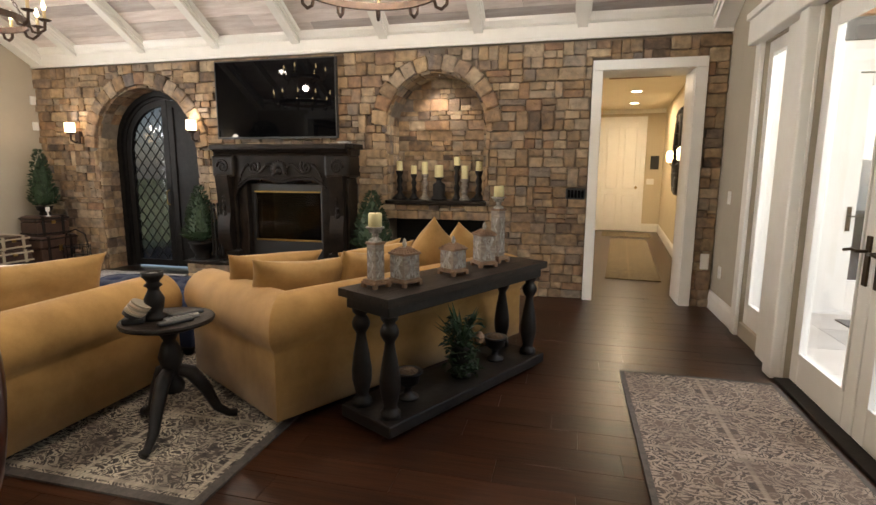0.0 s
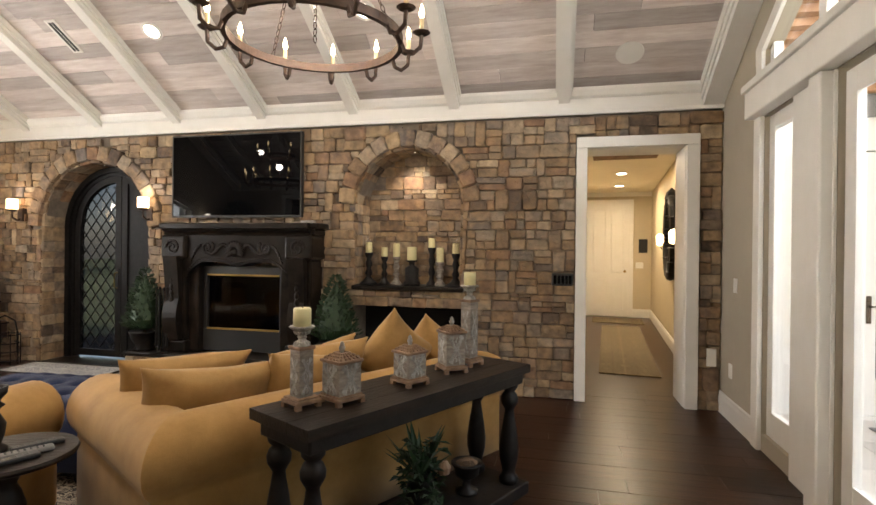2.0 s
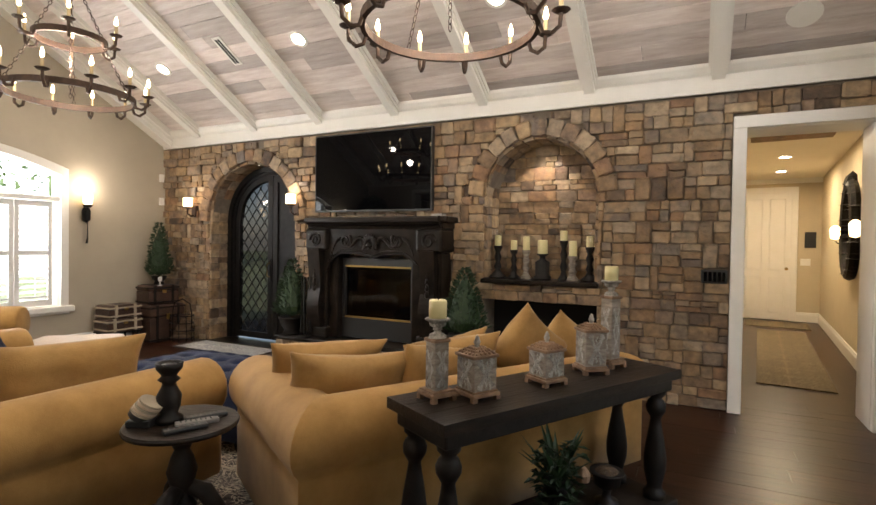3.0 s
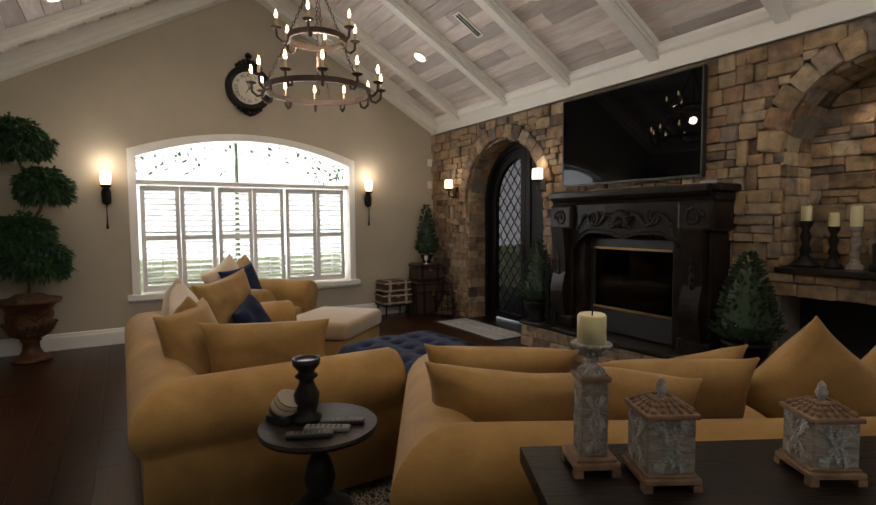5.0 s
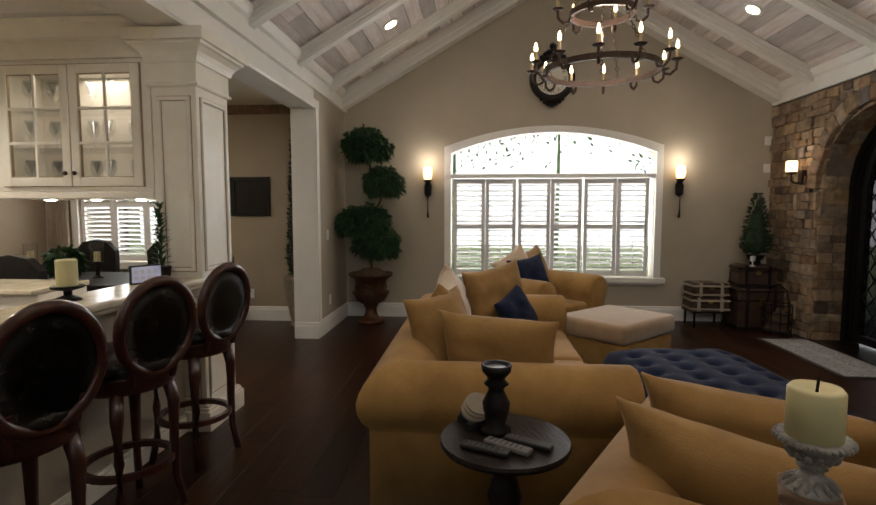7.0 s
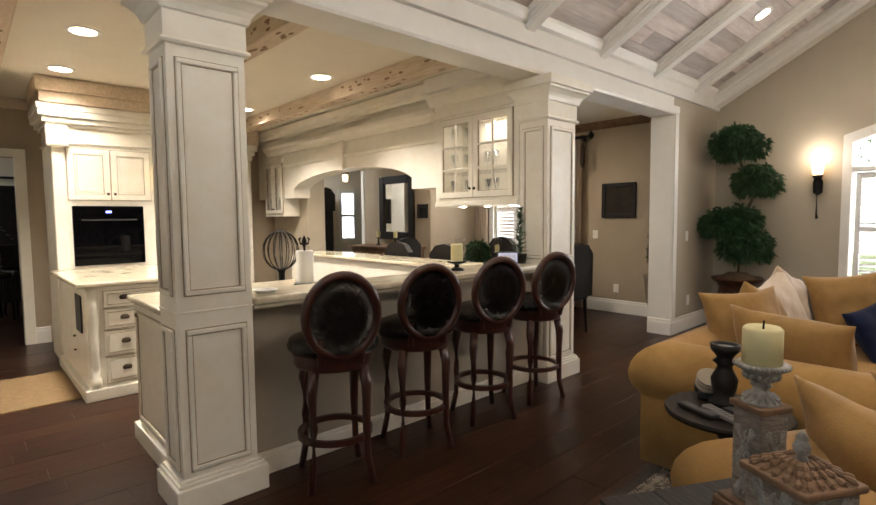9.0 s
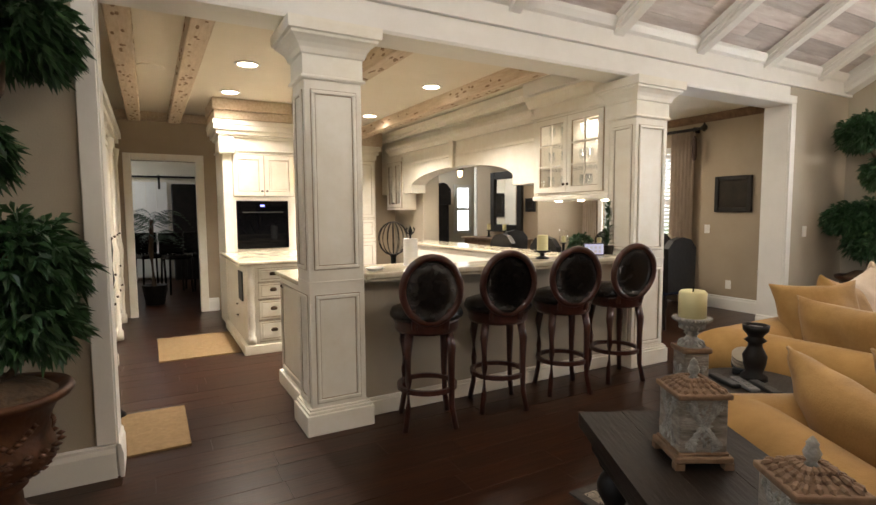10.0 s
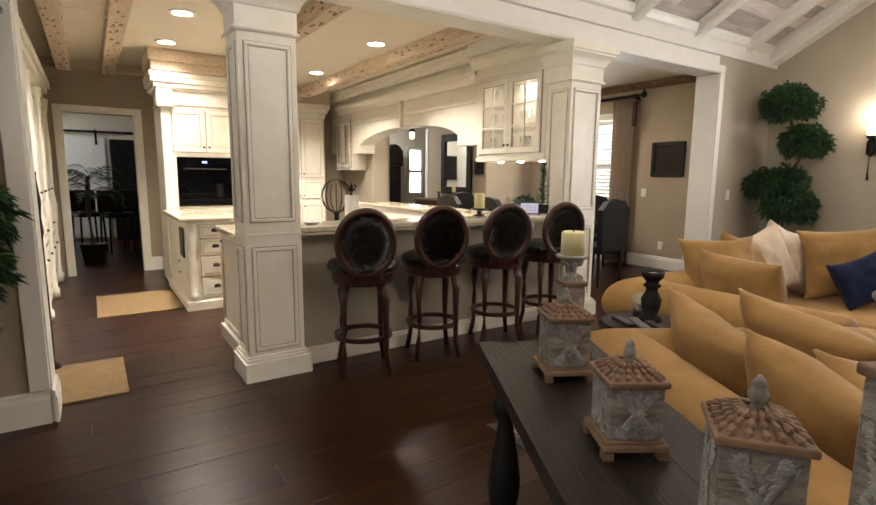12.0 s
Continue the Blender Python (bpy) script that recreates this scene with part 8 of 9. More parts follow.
# ---------- cabinets over and beyond the bar ----------
def door_front(parent, u0, z0, u1, z1, m_, knob=None, glass=False, name="cabinet_door"):
    """A framed cabinet door in x-z facing +y, then moved by m_."""
    bm_ = bmesh.new()
    f = 0.055
    for a0, c0, a1, c1 in ((u0, z0, u0 + f, z1), (u1 - f, z0, u1, z1), (u0 + f, z0, u1 - f, z0 + f), (u0 + f, z1 - f, u1 - f, z1)):
        box(a0, 0, c0, a1, 0.022, c1, 0.003, bm_)
    if not glass:
        box(u0 + f, 0.0, z0 + f, u1 - f, 0.012, z1 - f, bm=bm_)
        if u1 - u0 > 0.2 and z1 - z0 > 0.2:
            box(u0 + f + 0.025, 0.010, z0 + f + 0.025, u1 - f - 0.025, 0.018, z1 - f - 0.025, 0.006, bm_)
    else:
        n_ = 3
        for k in range(1, n_):
            zz = z0 + f + (z1 - z0 - 2 * f) * k / n_
            box(u0 + f, 0.002, zz - 0.009, u1 - f, 0.02, zz + 0.009, 0.003, bm_)
        um = (u0 + u1) / 2
        box(um - 0.009, 0.003, z0 + f, um + 0.009, 0.019, z1 - f, 0.003, bm_)
    bm_.transform(m_)
    d = part(name, bm_, M_GLAZE, parent)
    bm_ = bmesh.new()
    e = 0.005
    for a0, c0, a1, c1 in ((u0 + f, z0 + f, u1 - f, z0 + f + e), (u0 + f, z1 - f - e, u1 - f, z1 - f), (u0 + f, z0 + f + e, u0 + f + e, z1 - f - e), (u1 - f - e, z0 + f + e, u1 - f, z1 - f - e), (u0 - e, z0 - e, u1 + e, z0), (u0 - e, z1, u1 + e, z1 + e), (u0 - e, z0, u0, z1), (u1, z0, u1 + e, z1)):
        box(a0, 0.0, c0, a1, 0.0145, c1, bm=bm_)
    bm_.transform(m_)
    part("glaze_line", bm_, M_GLAZELINE, d)
    if glass:
        bm_ = box(u0 + f, 0.006, z0 + f, u1 - f, 0.010, z1 - f)
        bm_.transform(m_)
        part("pane", bm_, M_GLASS, d)
    if knob:
        bm_ = lathe([(0, 0), (0.007, 0.004), (0.015, 0.018), (0.01, 0.026), (0, 0.028)], 10)
        bm_.transform(m_ @ Matrix.Translation((knob[0], 0.022, knob[1])) @ Matrix.Rotation(radians(-90), 4, 'X'))
        part("knob", bm_, M_BRONZE, d)
    return d
EASTWARD = Matrix.Rotation(radians(-90), 4, 'Z')   # local +y becomes world +x, local x becomes world -y

uc = thing("glass_wall_cabinet", "cream hanging cabinet with glass doors full of stemware", "cabinet")
UY0, UY1, UX = -0.94, 0.115, -3.36
for y0, y1 in ((UY0, UY0 + 0.02), (UY1 - 0.02, UY1)):
    part("side_panel", box(-3.74, y0, 1.572, -3.386, y1, 2.343), M_GLAZE, uc)
part("bottom_panel", box(-3.74, UY0, 1.547, -3.36, UY1, 1.57, 0.004), M_GLAZE, uc)
part("top_panel", box(-3.74, UY0, 2.345, -3.36, UY1, 2.369), M_GLAZE, uc)
for z in (1.82, 2.08):
    part("shelf", box(-3.73, UY0 + 0.02, z, -3.40, UY1 - 0.02, z + 0.008), M_GLASS, uc, "clear glass shelf")
for y0, y1 in ((UY0, UY0 + 0.06), (UY1 - 0.06, UY1)):
    part("stile", box(-3.385, y0, 1.572, -3.36, y1, 2.343), M_GLAZE, uc)
part("valance", box(-3.74, UY0 - 0.01, 1.50, -3.35, UY1, 1.546, 0.008), M_GLAZE, uc)
md = (UY0 + UY1) / 2
mm = Matrix.Translation((UX, 0, 0)) @ EASTWARD
door_front(uc, -(UY1 - 0.06), 1.58, -md - 0.003, 2.335, mm, (-md - 0.03, 1.66), True)
door_front(uc, -md + 0.003, 1.58, -(UY0 + 0.06), 2.335, mm, (-md + 0.03, 1.66), True)
part("back_panel", box(-3.738, UY0 + 0.02, 1.57, -3.72, UY1 - 0.02, 2.345), M_GLAZE, uc)
bm = moulding([(0, 0), (0.015, 0.0), (0.02, 0.11), (0.04, 0.125), (0.07, 0.165), (0.095, 0.19), (0.10, 0.225), (0, 0.225)], (-3.36, UY0 - 0.05, 2.37), (-3.36, UY1, 2.37), (1, 0, 0))
box(-3.76, UY0, 2.37, -3.36, UY1, 2.595, bm=bm)
part("crown", bm, M_GLAZE, uc)
gg = bmesh.new()
def goblet_profile():
    return [(0.0, 0.0), (0.032, 0.0), (0.032, 0.004), (0.005, 0.01), (0.004, 0.075), (0.02, 0.09), (0.036, 0.12), (0.037, 0.15), (0.031, 0.19), (0.0305, 0.19), (0, 0.1)]
gm = bpy.data.meshes.new("stemware")
gb = lathe(goblet_profile(), 14)
bmesh.ops.recalc_face_normals(gb, faces=gb.faces)
gb.to_mesh(gm)
gb.free()
gg.free()
gm.materials.append(M_STEM)
for p_ in gm.polygons:
    p_.use_smooth = True
r_ = random.Random(21)
for z in (1.571, 1.833, 2.093):
    for k in range(7):
        for j in range(1):
            g_ = tagged(new("wine_glass", gm), "clear stemmed wine glass in the glass cabinet", "wine glass", "stemware")
            g_.location = (-3.52 - 0.05 * (k % 2), UY0 + 0.10 + k * 0.14 + r_.uniform(-0.01, 0.01), z)
# added fill that brightens the cabinet inside; no fitting is modelled here
lamp("cabinet_fill", 'AREA', pose(-3.55, -0.42, 2.33), 3, WARM, 0.3)
for y in (-0.75, -0.42, -0.1):
    solo("puck_light", lathe([(0, -0.01), (0.03, -0.01), (0.035, 0.002), (0, 0.002)], 14, at=(-3.55, y, 1.50)), M_CAN, "small lit puck light under the cabinet", "puck light", group="puck lights")
lamp("undercabinet_light", 'AREA', pose(-3.55, -0.42, 1.48), 3, WARM, 0.08, 1.0)

# arched bridge over the pass-through, along x = XK
def bridge_spans(y):
    u = (y - (-2.75)) / 1.35
    if abs(u) < 1:
        return [(1.78 + 0.24 * math.sqrt(1 - u * u * 0.96), KZ - 0.005)]
    return [(1.70, KZ - 0.005)]
bg = thing("arched_valance", "cream arched timber valance over the pass-through", "valance", kind="structure")
part("arch", strip_wall('y', -3.68, 0.26, cuts_of(-5.3, -4.1, -1.4, UY0 - 0.002, arcs=[(-4.1, -1.4)]), bridge_spans), M_GLAZE, bg)
bm = moulding([(0, 0), (0.02, 0), (0.03, 0.03), (0.0, 0.035)], (-3.42, -4.9, 2.16), (-3.42, UY0, 2.16), (1, 0, 0))
moulding([(0, 0), (0.03, 0), (0.06, 0.05), (0.10, 0.08), (0.11, 0.12), (0, 0.12)], (-3.42, -4.9, 2.36), (-3.42, UY0, 2.36), (1, 0, 0), bm)
moulding([(0, 0), (0.12, 0.0), (0.12, 0.04), (0.16, 0.06), (0.16, 0.14), (0, 0.14)], (-3.42, -5.28, 2.58), (-3.42, UY0, 2.58), (1, 0, 0), bm)
prism([(-2.79, 2.0), (-2.71, 2.0), (-2.69, 2.37), (-2.81, 2.37)], (-3.42, -3.37), 'x', bm)
part("moulding", bm, M_GLAZE, bg)
solo("soffit_beam", box(-3.68, UY0, 2.60, -3.2, S - 0.27, KZ - 0.004, 0.006), M_WHITE, "cream boxed beam above the glass cabinet", "beam", kind="structure")
# counter along the pass-through
ps = thing("pass_counter", "cream cabinets with granite top along the pass-through", "cabinet")
part("body", box(-3.72, -4.0, 0.0, -3.30, -0.66, 0.884, 0.004), M_GLAZE, ps)
part("granite", box(-3.76, -4.02, 0.885, -3.26, -0.665, 0.922, 0.01), M_GRANITE, ps)

# oven tower with drawer unit in front
TWY = -3.20
ow = thing("oven_tower", "cream tall cabinet with built-in black oven under crown moulding", "cabinet")
part("carcass", box(-1.42, -3.85, 0.0, -0.46, TWY, 2.36, 0.004), M_GLAZE, ow)
NORTHWARD = Matrix.Translation((0, TWY, 0))
door_front(ow, -1.30, 1.60, -0.945, 2.10, NORTHWARD, (-0.97, 1.66))
door_front(ow, -0.935, 1.60, -0.58, 2.10, NORTHWARD, (-0.91, 1.66))
bm = bmesh.new()
for g, z0, z1 in ((0.02, 2.14, 2.16), (0.03, 2.30, 2.33), (0.06, 2.33, 2.38), (0.09, 2.38, 2.44), (0.10, 2.44, 2.50)):
    box(-1.42 - g, -3.86, z0, -0.46 + g, TWY + g, z1, 0.006, bm)
box(-0.60, TWY, 2.10, -0.42, TWY + 0.09, 2.30, 0.02, bm)
box(-0.56, TWY, 0.92, -0.46, TWY + 0.04, 2.12, 0.01, bm)
part("crown", bm, M_GLAZE, ow)
bm = box(-1.44, -3.86, 2.50, -0.38, TWY + 0.12, 2.60, 0.006)
box(-1.46, -3.86, 2.60, -0.36, TWY + 0.14, KZ - 0.004, 0.006, bm)
part("cypress_cap", bm, M_RUSTIC, ow, "pecky cypress cap")
ov = part("oven", box(-1.22, TWY, 0.95, -0.60, TWY + 0.03, 1.54, 0.006), M_SCREEN, ow, "black glass oven with blue display")
part("display", box(-0.93, TWY + 0.03, 1.47, -0.88, TWY + 0.033, 1.49), glow_mat("oven_display", (0.05, 0.1, 1.0), 3), ov)
part("oven_handle", tube([(-1.15, TWY + 0.05, 1.40), (-0.67, TWY + 0.05, 1.40)], 0.008, 7), M_BLACK, ov)
sc = thing("kitchen_sconce", "small lit candle sconce on the cabinet", "sconce", pose(-1.36, TWY + 0.02, 1.78))
part("arm", tube([(0, 0, -0.10), (0, 0.05, -0.12), (0, 0.08, -0.06), (0, 0.08, 0.0)], 0.008, 6), M_DARKIRON, sc)
part("bulb", lathe([(0, 0.0), (0.012, 0.0), (0.012, 0.05), (0.02, 0.08), (0.006, 0.13), (0, 0.14)], 10, at=(0, 0.08, 0)), M_BULB, sc)
dr = thing("drawer_unit", "cream drawer cabinet with carved corner post and bronze pulls", "cabinet")
part("carcass", box(-1.30, -3.195, 0.0, -0.47, -1.76, 0.884, 0.004), M_GLAZE, dr)
for z0, z1 in ((0.715, 0.845), (0.545, 0.70), (0.335, 0.53), (0.12, 0.32)):
    bm = box(-0.98, -1.76, z0, -0.58, -1.742, z1, 0.005)
    box(-0.955, -1.745, z0 + 0.025, -0.605, -1.735, z1 - 0.025, 0.004, bm)
    d_ = part("drawer", bm, M_GLAZE, dr)
    bm = bmesh.new()
    for a0, c0, a1, c1 in ((-0.985, z0 - 0.005, -0.575, z0), (-0.985, z1, -0.575, z1 + 0.005), (-0.955, z0 + 0.02, -0.605, z0 + 0.025), (-0.955, z1 - 0.025, -0.605, z1 - 0.02)):
        box(a0, -1.7415, c0, a1, -1.7405, c1, bm=bm)
    part("glaze_line", bm, M_GLAZELINE, d_)
    part("cup_pull", lathe([(0, -0.018), (0.03, -0.015), (0.035, 0.005), (0.02, 0.02), (0, 0.022)], 12, at=(-0.72, -1.73, (z0 + z1) / 2 + 0.01), squash=0.6), M_BRONZE, d_)
bm = lathe([(0, 0.10), (0.04, 0.10), (0.04, 0.16), (0.025, 0.18), (0.035, 0.26), (0.03, 0.36), (0.036, 0.44), (0.028, 0.54), (0.036, 0.62), (0.04, 0.70), (0.04, 0.86), (0, 0.86)], 14, at=(-0.51, -1.755, 0))
part("carved_post", bm, M_GLAZE, dr, smooth=True)
part("plinth", box(-1.30, -3.19, 0, -0.43, -1.715, 0.09, 0.006), M_GLAZE, dr)
part("granite", box(-1.32, -3.195, 0.885, -0.40, -1.70, 0.922, 0.012), M_GRANITE, dr)
for z in (0.30, 0.42):
    part("knob", lathe([(0, -0.012), (0.014, 0), (0, 0.012)], 10, at=(-0.46, -2.35, z)), M_BRONZE, dr)
part("towel", box(-0.468, -2.2, 0.50, -0.455, -1.95, 0.80, 0.005), M_BLACK, dr, "dark dish towel")

# back run with tall doors and fridge
bk = thing("pantry_cabinets", "cream tall pantry doors under crown moulding", "cabinet")
part("carcass", box(-3.1, -5.29, 0.0, -1.45, -4.85, 2.36, 0.004), M_GLAZE, bk)
SOUTHRUN = Matrix.Translation((0, -4.85, 0))
for k in range(4):
    u0 = -3.08 + k * 0.405
    door_front(bk, u0, 1.30, u0 + 0.395, 2.25, SOUTHRUN, (u0 + (0.36 if k % 2 == 0 else 0.035), 1.36))
    door_front(bk, u0, 0.95, u0 + 0.395, 1.27, SOUTHRUN, (u0 + (0.36 if k % 2 == 0 else 0.035), 1.0))
    door_front(bk, u0, 0.12, u0 + 0.395, 0.88, SOUTHRUN, (u0 + (0.36 if k % 2 == 0 else 0.035), 0.82))
bm = bmesh.new()
for g, z0, z1 in ((0.02, 2.28, 2.36), (0.05, 2.36, 2.42), (0.08, 2.42, 2.50)):
    box(-3.1 - g, -5.29, z0, -1.45 + g, -4.85 + g, z1, 0.005, bm)
part("crown", bm, M_GLAZE, bk)
part("cypress_cap", box(-3.2, -5.29, 2.50, -1.36, -4.75, KZ - 0.004, 0.006), M_RUSTIC, bk, "pecky cypress cap")
sc2 = thing("corner_glass_cabinet", "small cream glass-door cabinet in the kitchen corner", "cabinet")
bm = box(-3.66, -5.0, 1.45, -3.40, -4.98, 2.25)
box(-3.66, -4.42, 1.45, -3.40, -4.40, 2.25, bm=bm)
box(-3.66, -5.0, 1.43, -3.38, -4.40, 1.455, bm=bm)
box(-3.66, -5.0, 2.24, -3.38, -4.40, 2.30, bm=bm)
part("carcass", bm, M_GLAZE, sc2)
mm = Matrix.Translation((-3.40, 0, 0)) @ EASTWARD
door_front(sc2, 4.41, 1.47, 4.695, 2.23, mm, (4.67, 1.54), True)
door_front(sc2, 4.705, 1.47, 4.99, 2.23, mm, (4.73, 1.54), True)
lamp("backsplash_light", 'AREA', pose(-2.4, -4.6, 1.28), 8, WARM, 0.05, 0.8)

# east run of cabinets
ec = thing("sideboard_cabinets", "cream tall cabinets with turned posts along the kitchen wall", "cabinet")
part("carcass", box(0.70, -4.2, 0.0, E - 0.01, -0.9, 2.28, 0.004), M_GLAZE, ec)
for y in (-0.92, -2.0, -3.1, -4.15):
    part("turned_post", lathe([(0, 0.0), (0.05, 0.0), (0.05, 0.10), (0.035, 0.12), (0.03, 0.3), (0.04, 0.45), (0.03, 0.6), (0.045, 0.86), (0.05, 0.95), (0.03, 1.1), (0.04, 1.6), (0.03, 2.0), (0.06, 2.2), (0, 2.22)], 12, at=(0.68, y, 0)), M_GLAZE, ec, smooth=True)
WESTWARD = Matrix.Translation((0.70, 0, 0)) @ Matrix.Rotation(radians(90), 4, 'Z')
for k in range(6):
    u0 = -4.1 + k * 0.53
    door_front(ec, u0, 1.0, u0 + 0.5, 2.15, WESTWARD, (u0 + 0.05, 1.15))
    door_front(ec, u0, 0.12, u0 + 0.5, 0.60, WESTWARD, (u0 + 0.05, 0.5))
    door_front(ec, u0, 0.65, u0 + 0.5, 0.88, WESTWARD, (u0 + 0.25, 0.76), name="drawer")
bm = bmesh.new()
for g, z0, z1 in ((0.03, 2.2, 2.28), (0.07, 2.28, 2.34), (0.10, 2.34, 2.42)):
    box(0.70 - g, -4.2 - g, z0, E - 0.01, -0.9 + g, z1, 0.005, bm)
part("crown", bm, M_GLAZE, ec)
bb = thing("baluster_lamp", "slim turned black lamp base on the sideboard edge", "lamp", pose(0.58, -0.55, 0.0))
part("stem", lathe([(0, 0), (0.06, 0), (0.05, 0.03), (0.02, 0.06), (0.02, 0.9), (0.03, 0.95), (0.02, 1.05), (0.03, 1.15), (0.015, 1.3), (0.02, 1.34), (0, 1.36)], 10), M_BLACKWOOD, bb, smooth=True)

# ---------- dining room ----------
def picture(x, y0, y1, z0, z1, label):
    p = thing("framed_picture", label, "picture")
    bm_ = bmesh.new()
    for a0, c0, a1, c1 in ((y0, z0, y0 + 0.06, z1), (y1 - 0.06, z0, y1, z1), (y0 + 0.06, z0, y1 - 0.06, z0 + 0.06), (y0 + 0.06, z1 - 0.06, y1 - 0.06, z1)):
        box(x, a0, c0, x + 0.035, a1, c1, 0.008, bm_)
    part("picture_frame", bm_, M_BLACKWOOD, p)
    part("canvas", box(x, y0 + 0.06, z0 + 0.06, x + 0.018, y1 - 0.06, z1 - 0.06), M_MARBLE, p, "very dark canvas")
    return p
picture(W2, -1.01, -0.49, 1.36, 1.855, "dark square framed picture on tan wall")
picture(-5.60, -3.86, -3.60, 1.38, 1.62, "small dark framed picture by the dining window")
fp_ = thing("framed_picture", "dark framed picture on the pale foyer wall", "picture")
bm = bmesh.new()
for a0, c0, a1, c1 in ((-3.98, 1.25, -3.90, 1.85), (-3.62, 1.25, -3.54, 1.85), (-3.90, 1.25, -3.62, 1.33), (-3.90, 1.77, -3.62, 1.85)):
    box(a0, -7.28, c0, a1, -7.245, c1, 0.008, bm)
part("picture_frame", bm, M_BLACKWOOD, fp_)
part("canvas", box(-3.90, -7.28, 1.33, -3.62, -7.262, 1.77), M_MARBLE, fp_, "very dark canvas")
mr_ = thing("framed_mirror", "large black carved rectangular mirror on tan wall", "mirror")
bm = bmesh.new()
for a0, c0, a1, c1 in ((-4.92, 1.0, -4.78, 2.14), (-4.08, 1.0, -3.94, 2.14), (-4.78, 1.0, -4.08, 1.14), (-4.78, 2.0, -4.08, 2.14)):
    box(-5.60, a0, c0, -5.54, a1, c1, 0.015, bm)
part("carved_frame", bm, M_BLACKWOOD, mr_)
part("mirror_glass", box(-5.60, -4.78, 1.14, -5.575, -4.08, 2.0), M_MIRROR, mr_)
sb = thing("buffet", "weathered wood buffet with panel doors below the mirror", "buffet")
part("body", box(-5.58, -5.2, 0.05, -5.12, -3.7, 0.86, 0.006), M_RAWWOOD, sb)
part("top", box(-5.60, -5.24, 0.86, -5.08, -3.66, 0.90, 0.008), M_RAWWOOD, sb)
for k in range(3):
    y0 = -5.15 + k * 0.49
    part("door", box(-5.125, y0, 0.12, -5.105, y0 + 0.45, 0.58, 0.006), M_RAWWOOD, sb)
    part("drawer", box(-5.125, y0, 0.62, -5.105, y0 + 0.45, 0.82, 0.006), M_RAWWOOD, sb)
    part("knob", lathe([(0, -0.012), (0.015, 0), (0, 0.012)], 8, at=(-5.09, y0 + 0.22, 0.72)), M_DARKIRON, sb)
for y in (-4.7, -4.2):
    c_ = thing("buffet_candle", "pillar candle on a dark stand on the buffet", "candle", pose(-5.36, y, 0.90), group="buffet candles")
    part("stand", lathe([(0, 0), (0.06, 0), (0.02, 0.03), (0.015, 0.12), (0.06, 0.14), (0, 0.145)], 14), M_DARKIRON, c_)
    part("candle", lathe([(0, 0.145), (0.035, 0.145), (0.035, 0.25), (0, 0.245)], 16), M_WAX, c_)
dt = thing("dining_table", "dark wooden dining table set with hurricane lamps", "dining table", pose(-5.05, -1.95, 0))
part("tabletop", box(-0.5, -1.0, 0.71, 0.5, 1.0, 0.76, 0.01), M_BLACKWOOD, dt)
for x in (-0.42, 0.42):
    for y in (-0.9, 0.9):
        part("leg", lathe([(0, 0), (0.03, 0), (0.04, 0.1), (0.03, 0.4), (0.05, 0.66), (0.05, 0.72), (0, 0.72)], 10, at=(x, y, 0)), M_BLACKWOOD, dt)
def dchair(m):
    c = thing("dining_chair", "dark upholstered dining chair at the table", "chair", m, "dining chairs")
    part("seat", soft_box(-0.24, -0.24, 0.40, 0.24, 0.24, 0.50, 0.04), M_NAVY, c)
    bm_ = prism([(-0.24, 0.45), (-0.25, 0.95), (-0.15, 1.05), (0, 1.08), (0.15, 1.05), (0.25, 0.95), (0.24, 0.45)], (-0.28, -0.20), 'y')
    part("backrest", rounded(bm_, 0.02), M_BLACKWOOD, c)
    for x in (-0.2, 0.2):
        for y in (-0.2, 0.2):
            part("leg", tube([(x, y, 0.42), (x * 1.05, y * 1.1, 0)], 0.022, 7, taper=[1.1, 0.7]), M_BLACKWOOD, c)
    return c
dc0 = dchair(pose(-4.25, -2.4, 0, 0, 0, 90))
for x, y, a in ((-4.25, -1.5, 90), (-5.85, -2.4, -90), (-5.85, -1.5, -90), (-5.05, -0.60, 180), (-5.05, -3.25, 0)):
    copy_thing(dc0, pose(x, y, 0, 0, 0, a))
for y in (-0.25, 0.25):
    h_ = thing("table_hurricane", "glass hurricane lamp on the dining table", "hurricane lamp", pose(-5.05, -1.95 + y * 1.4, 0.76), group="table hurricanes")
    part("stand", lathe([(0, 0), (0.06, 0), (0.02, 0.03), (0.02, 0.14), (0.06, 0.16), (0, 0.165)], 14), M_DARKIRON, h_)
    part("glass", lathe([(0.06, 0.165), (0.065, 0.35), (0.062, 0.35), (0.057, 0.165)], 18), M_GLASS, h_)
    part("candle", lathe([(0, 0.165), (0.03, 0.165), (0.03, 0.26), (0, 0.258)], 14), M_WAX, h_)
fl = thing("table_centrepiece", "leafy centrepiece in a dark bowl on the dining table", "plant", pose(-5.05, -1.95, 0.76))
part("bowl", lathe([(0, 0), (0.08, 0), (0.13, 0.06), (0.12, 0.06), (0, 0.04)], 16), M_DARKIRON, fl)
